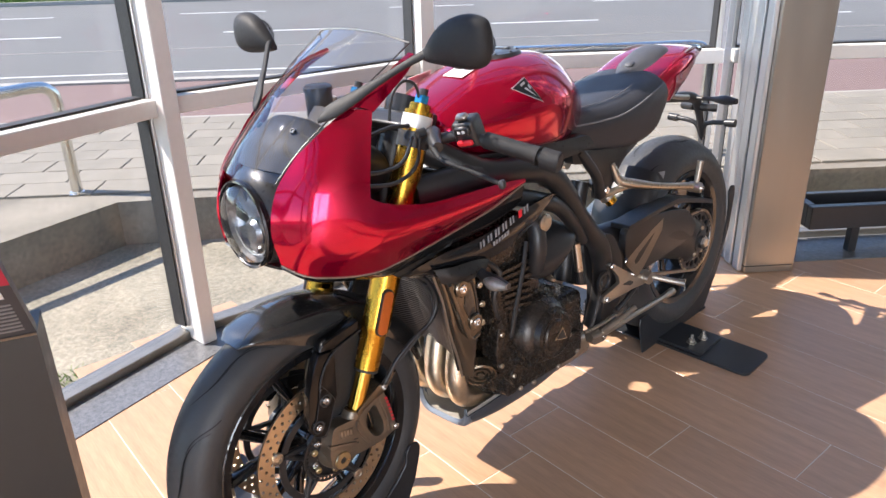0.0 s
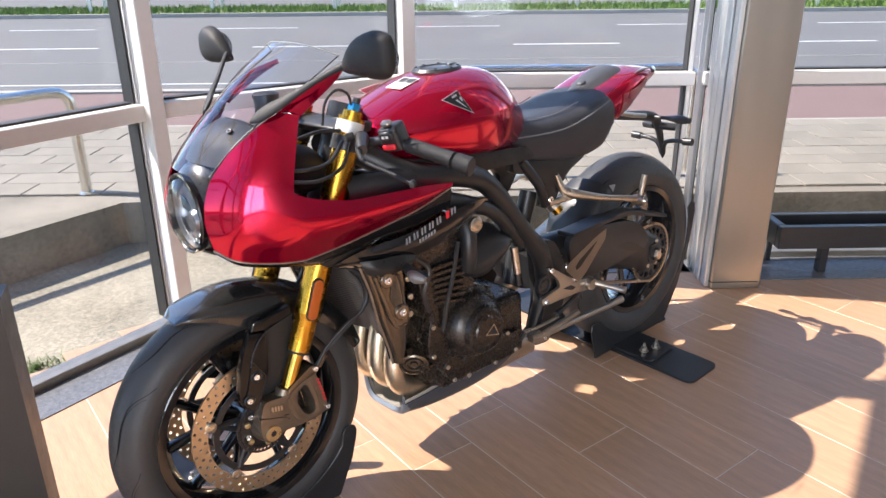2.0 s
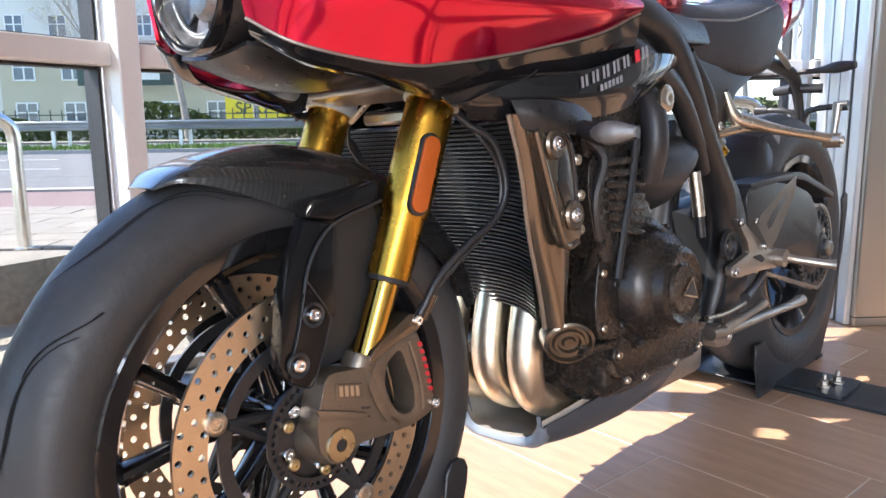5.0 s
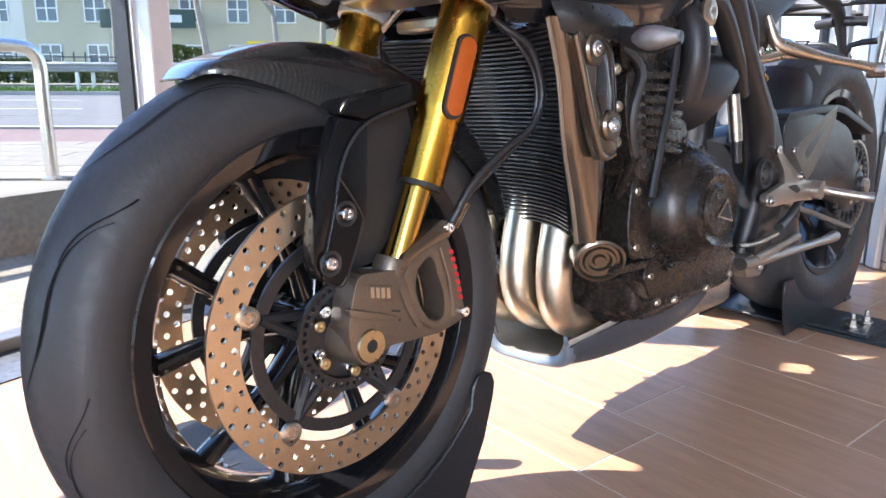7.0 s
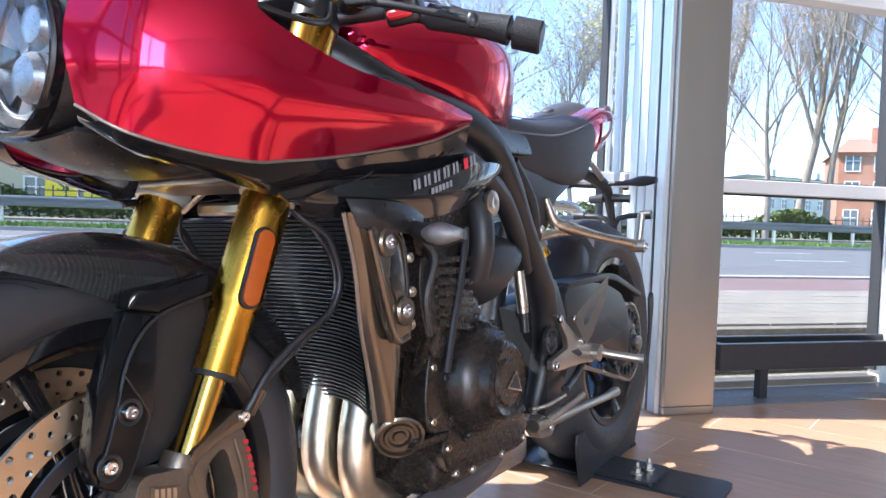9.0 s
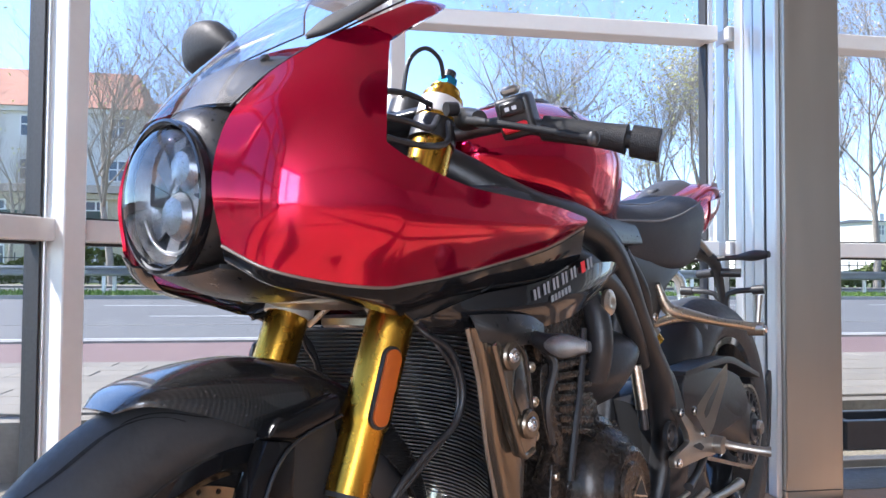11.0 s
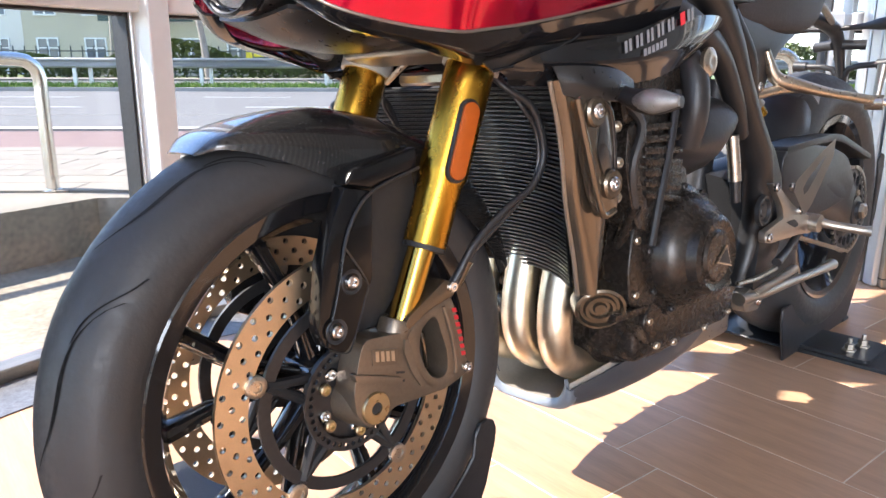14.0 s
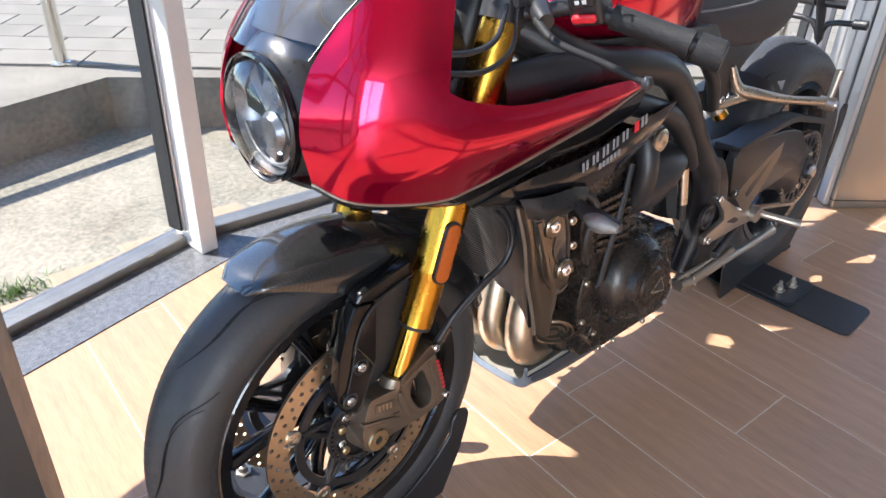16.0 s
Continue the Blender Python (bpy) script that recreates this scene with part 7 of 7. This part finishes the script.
res = part("fluid_reservoir", lathe([(0, 0.030), (0.026, 0.030), (0.028, 0.026), (0.028, -0.024), (0.024, -0.030), (0, -0.030)], pose(1.245, -0.104, 0.952), 28), BLACK, bike, "black brake fluid reservoir")
part("reservoir_lid", lathe([(0, 0.004), (0.024, 0.004), (0.030, 0.0), (0.030, -0.008)], pose(1.245, -0.104, 0.984), 28), BLACK, res)
for pts, r in (([(1.205, 0.135, 0.900), (1.26, 0.17, 0.872), (1.32, 0.185, 0.868), (1.37, 0.17, 0.872)], 0.004), ([(1.190, 0.14, 0.895), (1.235, 0.175, 0.858), (1.30, 0.19, 0.845), (1.36, 0.175, 0.85)], 0.0035), ([(1.155, 0.105, 0.962), (1.165, 0.105, 0.990), (1.190, 0.10, 1.000), (1.215, 0.095, 0.978), (1.222, 0.09, 0.93)], 0.003), ([(1.20, 0.12, 0.92), (1.25, 0.12, 0.925), (1.32, 0.12, 0.915)], 0.004)):
    part("cable", tube(pts, r, 8, 6), BLACK, bike)
for s in (1, -1):
    part("brake_hose", tube([(1.240, s * 0.085, 0.690), (1.231, s * 0.125, 0.652), (1.196, s * 0.140, 0.626), (1.176, s * 0.142, 0.575), (1.192, s * 0.140, 0.535), (1.235, s * 0.132, 0.508), (1.280, s * 0.122, 0.472), (1.300, s * 0.114, 0.440), (1.316, s * 0.104, 0.410)], [0.0045, 0.0045, 0.005, 0.0055, 0.005, 0.005, 0.005, 0.0055, 0.007], 10, 6), BLACK, bike, "black braided brake hose")
    part("brake_hose", tube([(1.235, s * 0.09, 0.690), (1.214, s * 0.132, 0.635), (1.188, s * 0.138, 0.600), (1.182, s * 0.138, 0.560), (1.20, s * 0.136, 0.525), (1.25, s * 0.128, 0.487), (1.290, s * 0.118, 0.455)], 0.0028, 8, 6), BLACK, bike)
    part("hose_union", tube([(1.288, s * 0.116, 0.452), (1.302, s * 0.108, 0.425)], 0.0075, 12, 1), BRONZEMET, bike)
part("cross_hose", tube([(1.262, -0.06, 0.66), (1.262, 0.0, 0.690), (1.255, 0.05, 0.69)], 0.004, 8, 5), STEEL, bike)
part("horn_bracket", box((1.20, -0.07, 0.655), (1.235, 0.03, 0.672), 0.004), SILVER, bike)
part("cockpit_loom", loft([[(x, 0.008 + w * math.cos(radians(a)), z + h * math.sin(radians(a))) for a in range(0, 360, 40)] for x, w, z, h in ((1.330, 0.045, 0.850, 0.030), (1.300, 0.062, 0.846, 0.046), (1.255, 0.066, 0.838, 0.052), (1.215, 0.058, 0.830, 0.044), (1.195, 0.040, 0.826, 0.026))], 3, 2), ARMM, bike, "black wiring and ignition housing")
part("headstock", tube([(1.10, 0, 0.95), (1.215, 0, 0.68)], 0.040, 18, 1), FRAMEM, bike)


def settle(ob):
    """Lets the middle of the body sit a touch lower and narrower, as it does on its stand."""
    for ch in ob.children:
        if ch.name.split(".")[0] in ("tip_emblem", "headlamp", "nose_shell", "front_wheel", "rear_wheel", "chain", "swingarm", "tail_unit", "plate_carrier", "rear_hugger", "rivet", "fork_foot", "brake_caliper", "belly_pan", "header_pipe"):
            continue
        if ch.name == "front_mudguard":
            settle(ch)
            continue

        def shifted(v):
            w = max(0.0, min(1.0, (v.x - 0.30) / 0.35)) * max(0.0, min(1.0, (v.z - 0.24) / 0.14)) * max(0.0, min(1.0, (0.86 - v.z) / 0.16))
            k = max(0.0, min(1.0, (v.x - 0.30) / 0.35)) * max(0.0, min(1.0, (v.z - 0.24) / 0.26)) * max(0.0, min(1.0, (1.05 - v.z) / 0.10))
            return Vector((v.x, v.y - 0.05 * v.y * k, v.z - 0.021 * w))
        if ch.matrix_basis == Matrix.Identity(4):
            for v in ch.data.vertices:
                v.co = shifted(v.co)
        else:
            ch.matrix_basis = Matrix.Translation(shifted(ch.matrix_basis.translation) - ch.matrix_basis.translation) @ ch.matrix_basis
        settle(ch)


settle(bike)

# ---- wheel stands ----


def wheel_stand(at, R, half, horn, base_x, label):
    root = new("wheel_stand")
    root.location = (at, 0, 0)
    for s in (1, -1):
        cheek = part("cheek_plate", slab(horn, s * half, s * (half + 0.006), 0.002, 1), STANDMET, root, "black powder-coated cheek plate")
        part("fold", tube([(horn[-3][0] * 0.6, s * (half + 0.004), 0.006), (horn[-4][0] * 0.5, s * (half + 0.004), 0.006)], 0.006, 8, 1), STANDMET, cheek)
    part("base_plate", slab_z(base_x - 0.085, base_x + 0.085, -0.41, 0.41, 0.0, 0.008, 0.025), STANDMET, root)
    part("upper_plate", slab_z(base_x - 0.075, base_x + 0.075, -0.255, 0.255, 0.0085, 0.016, 0.015), STANDMET, root)
    part("cradle_floor", box((-0.16, -half, 0.016), (0.19, half, 0.022), 0.002), STANDMET, root)
    for s in (1, -1):
        for dx, dy in ((-0.02, 0.214), (0.03, 0.20)):
            b = part("clamp_bolt", lathe([(0.016, 0), (0.016, 0.004), (0.010, 0.005), (0.010, 0.016), (0.005, 0.018), (0.005, 0.030), (0, 0.031)], pose(base_x + dx, s * dy, 0.016), 6), SILVER, root)
            part("slot", box((base_x + dx - 0.035, s * dy - 0.004, 0.0161), (base_x + dx + 0.035, s * dy + 0.004, 0.0167)), GASKET, root, smooth=False)
    return tagged(root, label, "wheel stand", "wheel stands")


def slab_z(x0, x1, y0, y1, z0, z1, r):
    pts = []
    for cx, cy, a in ((x1 - r, y1 - r, 0), (x0 + r, y1 - r, 90), (x0 + r, y0 + r, 180), (x1 - r, y0 + r, 270)):
        pts += [(cx + r * math.cos(radians(a + 22.5 * k)), cy + r * math.sin(radians(a + 22.5 * k))) for k in range(5)]
    bm = bmesh.new()
    f = bm.faces.new([bm.verts.new((x, y, z0)) for x, y in pts])
    g = bmesh.ops.extrude_face_region(bm, geom=[f])
    bmesh.ops.translate(bm, vec=(0, 0, z1 - z0), verts=[v for v in g["geom"] if isinstance(v, bmesh.types.BMVert)])
    return bm


rear_horn = arc(0, 0.325, 0.285, 160, 318, 22) + [(0.262, 0.135), (0.262, 0.10), (0.23, 0.0), (-0.18, 0.0), (-0.255, 0.13), (-0.305, 0.28), (-0.318, 0.40), (-0.310, 0.435), (-0.285, 0.440)]
front_horn = arc(0, 0.300, 0.258, 218, 320, 18) + [(0.215, 0.115), (0.205, 0.05), (0.19, 0.0), (-0.19, 0.0), (-0.232, 0.09), (-0.248, 0.150), (-0.250, 0.170), (-0.244, 0.183), (-0.230, 0.190), (-0.216, 0.186), (-0.207, 0.172)]
wheel_stand(0.0, 0.325, 0.100, rear_horn, 0.06, "black steel floor stand cradling the rear tyre")
wheel_stand(FX, 0.300, 0.076, front_horn, 0.04, "black steel floor stand cradling the front tyre")

# ---- low steel bench by the glass ----
bench = new("bench")
bench.matrix_basis = UN @ pose(0.80, 0.45, 0)
for name, a, b in (("front_beam", (0, 0, 0.115), (2.6, 0.035, 0.212)), ("rear_beam", (0, 0.165, 0.115), (2.6, 0.195, 0.212)), ("end_beam", (0.0, 0.036, 0.115), (0.035, 0.164, 0.212)), ("end_beam", (2.565, 0.036, 0.115), (2.6, 0.164, 0.212)), ("tray", (0.036, 0.036, 0.13), (2.564, 0.164, 0.165))):
    part(name, box(a, b, 0.003), STANDMET, bench, smooth=False)
for x in (0.19, 1.3, 2.4):
    part("leg", box((x, 0.01, 0.004), (x + 0.035, 0.045, 0.1149), 0.002), STANDMET, bench, smooth=False)
    part("leg", box((x - 0.16, 0.15, 0.004), (x - 0.14, 0.17, 0.1149), 0.002), STANDMET, bench, smooth=False)
    part("foot", lathe([(0, 0), (0.016, 0), (0.016, 0.004), (0, 0.006)], pose(x - 0.15, 0.16, 0), 12), STANDMET, bench)
tagged(bench, "long low black steel bench frame beside the column", "bench")
tagged(link("sill_wide", box((0.70, 0.395, -0.05), (5.2, 0.60, 0.0035)), GRANITE, UN), "dark granite strip in front of the glass", "sill", kind="structure")

# ---- information totem ----
tot = new("info_totem")
T0 = Vector((1.829, -0.192, 0))
tot.location = T0
WD = Vector((0.93, -0.36, 0)).normalized()
DP = Vector((-WD.y, WD.x, 0)) * -1
ED = Vector((0.046, 0.078, 0.18)).normalized()
TB = 0.631


def quad_slab(o, a, b, n, th):
    bm = bmesh.new()
    f = bm.faces.new([bm.verts.new(v) for v in (o, o + a, o + a + b, o + b)])
    g = bmesh.ops.extrude_face_region(bm, geom=[f])
    bmesh.ops.translate(bm, vec=n * th, verts=[v for v in g["geom"] if isinstance(v, bmesh.types.BMVert)])
    return bm


up = Vector((0, 0, 1))
part("body", quad_slab(Vector((0, 0, 0.0)), WD * 0.42, up * TB, DP, 0.10), TOTEM, tot, "dark grey metal totem body", smooth=False)
FN = WD.cross(ED).normalized()
FN = FN if FN.y > 0 else -FN
pan = part("panel", quad_slab(up * TB, WD * 0.42, ED * 0.42, -FN, 0.02), SLATE, tot, "sloped slate panel with red band and pale print bars", smooth=False)
part("panel_trim", quad_slab(up * (TB - 0.002) + FN * 0.001, WD * 0.42, ED * 0.006, FN, 0.0015), SILVER, pan, smooth=False)


def on_panel(a, b, w, h, material, name="print_bar", lift=0.0012):
    return part(name, quad_slab(up * TB + WD * a + ED * b + FN * 0.0002, WD * w, ED * h, FN, lift), material, pan, smooth=False)


on_panel(0.0, 0.136, 0.42, 0.052, PANELRED, "red_band")
on_panel(0.018, 0.104, 0.078, 0.016, WHITE)
rr = random.Random(3)
for i in range(8):
    on_panel(0.014, 0.016 + i * 0.0098, rr.uniform(0.05, 0.12), 0.0042, SILVERPRINT)
for i in range(7):
    on_panel(0.014, 0.200 + i * 0.012, rr.uniform(0.05, 0.13), 0.004, SILVERPRINT)
tagged(tot, "dark grey information totem with a sloped printed panel", "totem")

# ---- floor planks ----
TILT = radians(-5.0)
FR = Matrix.Rotation(TILT, 4, "Z")
W_, L_ = 0.20, 1.20
OFFS = {0: 0.16, 1: 0.73, 2: 0.44, 3: 0.14, 7: -0.72, 8: -0.14}
near, rest = [], []
rf = random.Random(21)
for k in range(-32, 36):
    off = OFFS.get(k, rf.uniform(0, L_))
    for j in range(-3, 9):
        x0, y0 = 0.04 + W_ * k, off + L_ * j
        c = FR @ Vector((x0 + W_ / 2, y0 + L_ / 2, 0))
        if c.x < -6.3 or c.x > 7.3 or c.y > 9.4:
            continue
        y1 = y0 + L_
        # planks end at the granite
        lim = -0.83
        if c.x > 1.0:
            lim = -0.99 + (c.x - 1.2) * 0.34
        elif c.x < 0.13:
            lim = -0.93 + (0.13 - c.x) * 0.87
        if c.x > 2.3:
            lim = -0.60 + (c.x - 2.3) * 1.1
        if y1 < lim + 0.05:
            continue
        y0 = max(y0, lim - 0.12)
        (near if (c - Vector((0.6, 0.5, 0))).length < 3.6 else rest).append((x0, y0, y1))
near.sort(key=lambda q: (Vector((q[0] - 0.6, (q[1] + q[2]) / 2 - 0.5))).length)
rest += near[290:]
meshes = {}
for x0, y0, y1 in near[:290]:
    key = round(y1 - y0, 3)
    if key not in meshes:
        bm = box((0.0013, 0.0013, -0.004), (W_ - 0.0013, key - 0.0013, 0.0), 0.0005)
        me = bpy.data.meshes.new("plank")
        bm.to_mesh(me)
        bm.free()
        me.materials.append(WOODTILE)
        meshes[key] = me
    o = new("plank", meshes[key])
    o.parent, o.matrix_basis = floor, FR @ pose(x0, y0, 0)
vs, fs = [], []
for x0, y0, y1 in rest:
    k = len(vs)
    vs += [FR @ Vector(v) for v in ((x0 + 0.0016, y0, 0), (x0 + W_ - 0.0016, y0, 0), (x0 + W_ - 0.0016, y1 - 0.003, 0), (x0 + 0.0016, y1 - 0.003, 0))]
    fs.append((k, k + 1, k + 2, k + 3))
me = bpy.data.meshes.new("far_planks")
me.from_pydata(vs, [], fs)
me.materials.append(WOODTILE)
o = new("far_planks", me)
o.parent = floor
tagged(o, "more wood-look planks across the showroom", kind="stuff")

# ---- paving blocks ----
pav = bpy.data.objects["pavement"]
pm = None
vs, fs = [], []
bl, bw = 0.40, 0.205
rp = random.Random(8)
cnt = 0
cells = []
for r_ in range(8):
    for i in range(-26, 34):
        u0 = i * bl + (0.5 * bl if r_ % 2 else 0) + 0.07
        cells.append((abs(u0 + 0.8), u0, 1.205 + r_ * bw))
cells.sort()
for n_, (_, u0, n0) in enumerate(cells):
    if n_ < 290:
        if pm is None:
            bm = box((0.003, 0.003, 0.155), (bl - 0.003, bw - 0.003, 0.170), 0.003)
            pm = bpy.data.meshes.new("paving_block")
            bm.to_mesh(pm)
            bm.free()
            pm.materials.append(PAVER)
        o = new("paving_block", pm)
        o.parent, o.matrix_basis = pav, pose(u0, n0, rp.uniform(-0.0015, 0.0015))
    else:
        k = len(vs)
        vs += [(u0 + 0.003, n0 + 0.003, 0.169), (u0 + bl - 0.003, n0 + 0.003, 0.169), (u0 + bl - 0.003, n0 + bw - 0.003, 0.169), (u0 + 0.003, n0 + bw - 0.003, 0.169)]
        fs.append((k, k + 1, k + 2, k + 3))
me = bpy.data.meshes.new("far_blocks")
me.from_pydata(vs, [], fs)
me.materials.append(PAVER)
o = new("far_blocks", me)
o.parent = pav
tagged(o, "more paving blocks along the street", kind="stuff")
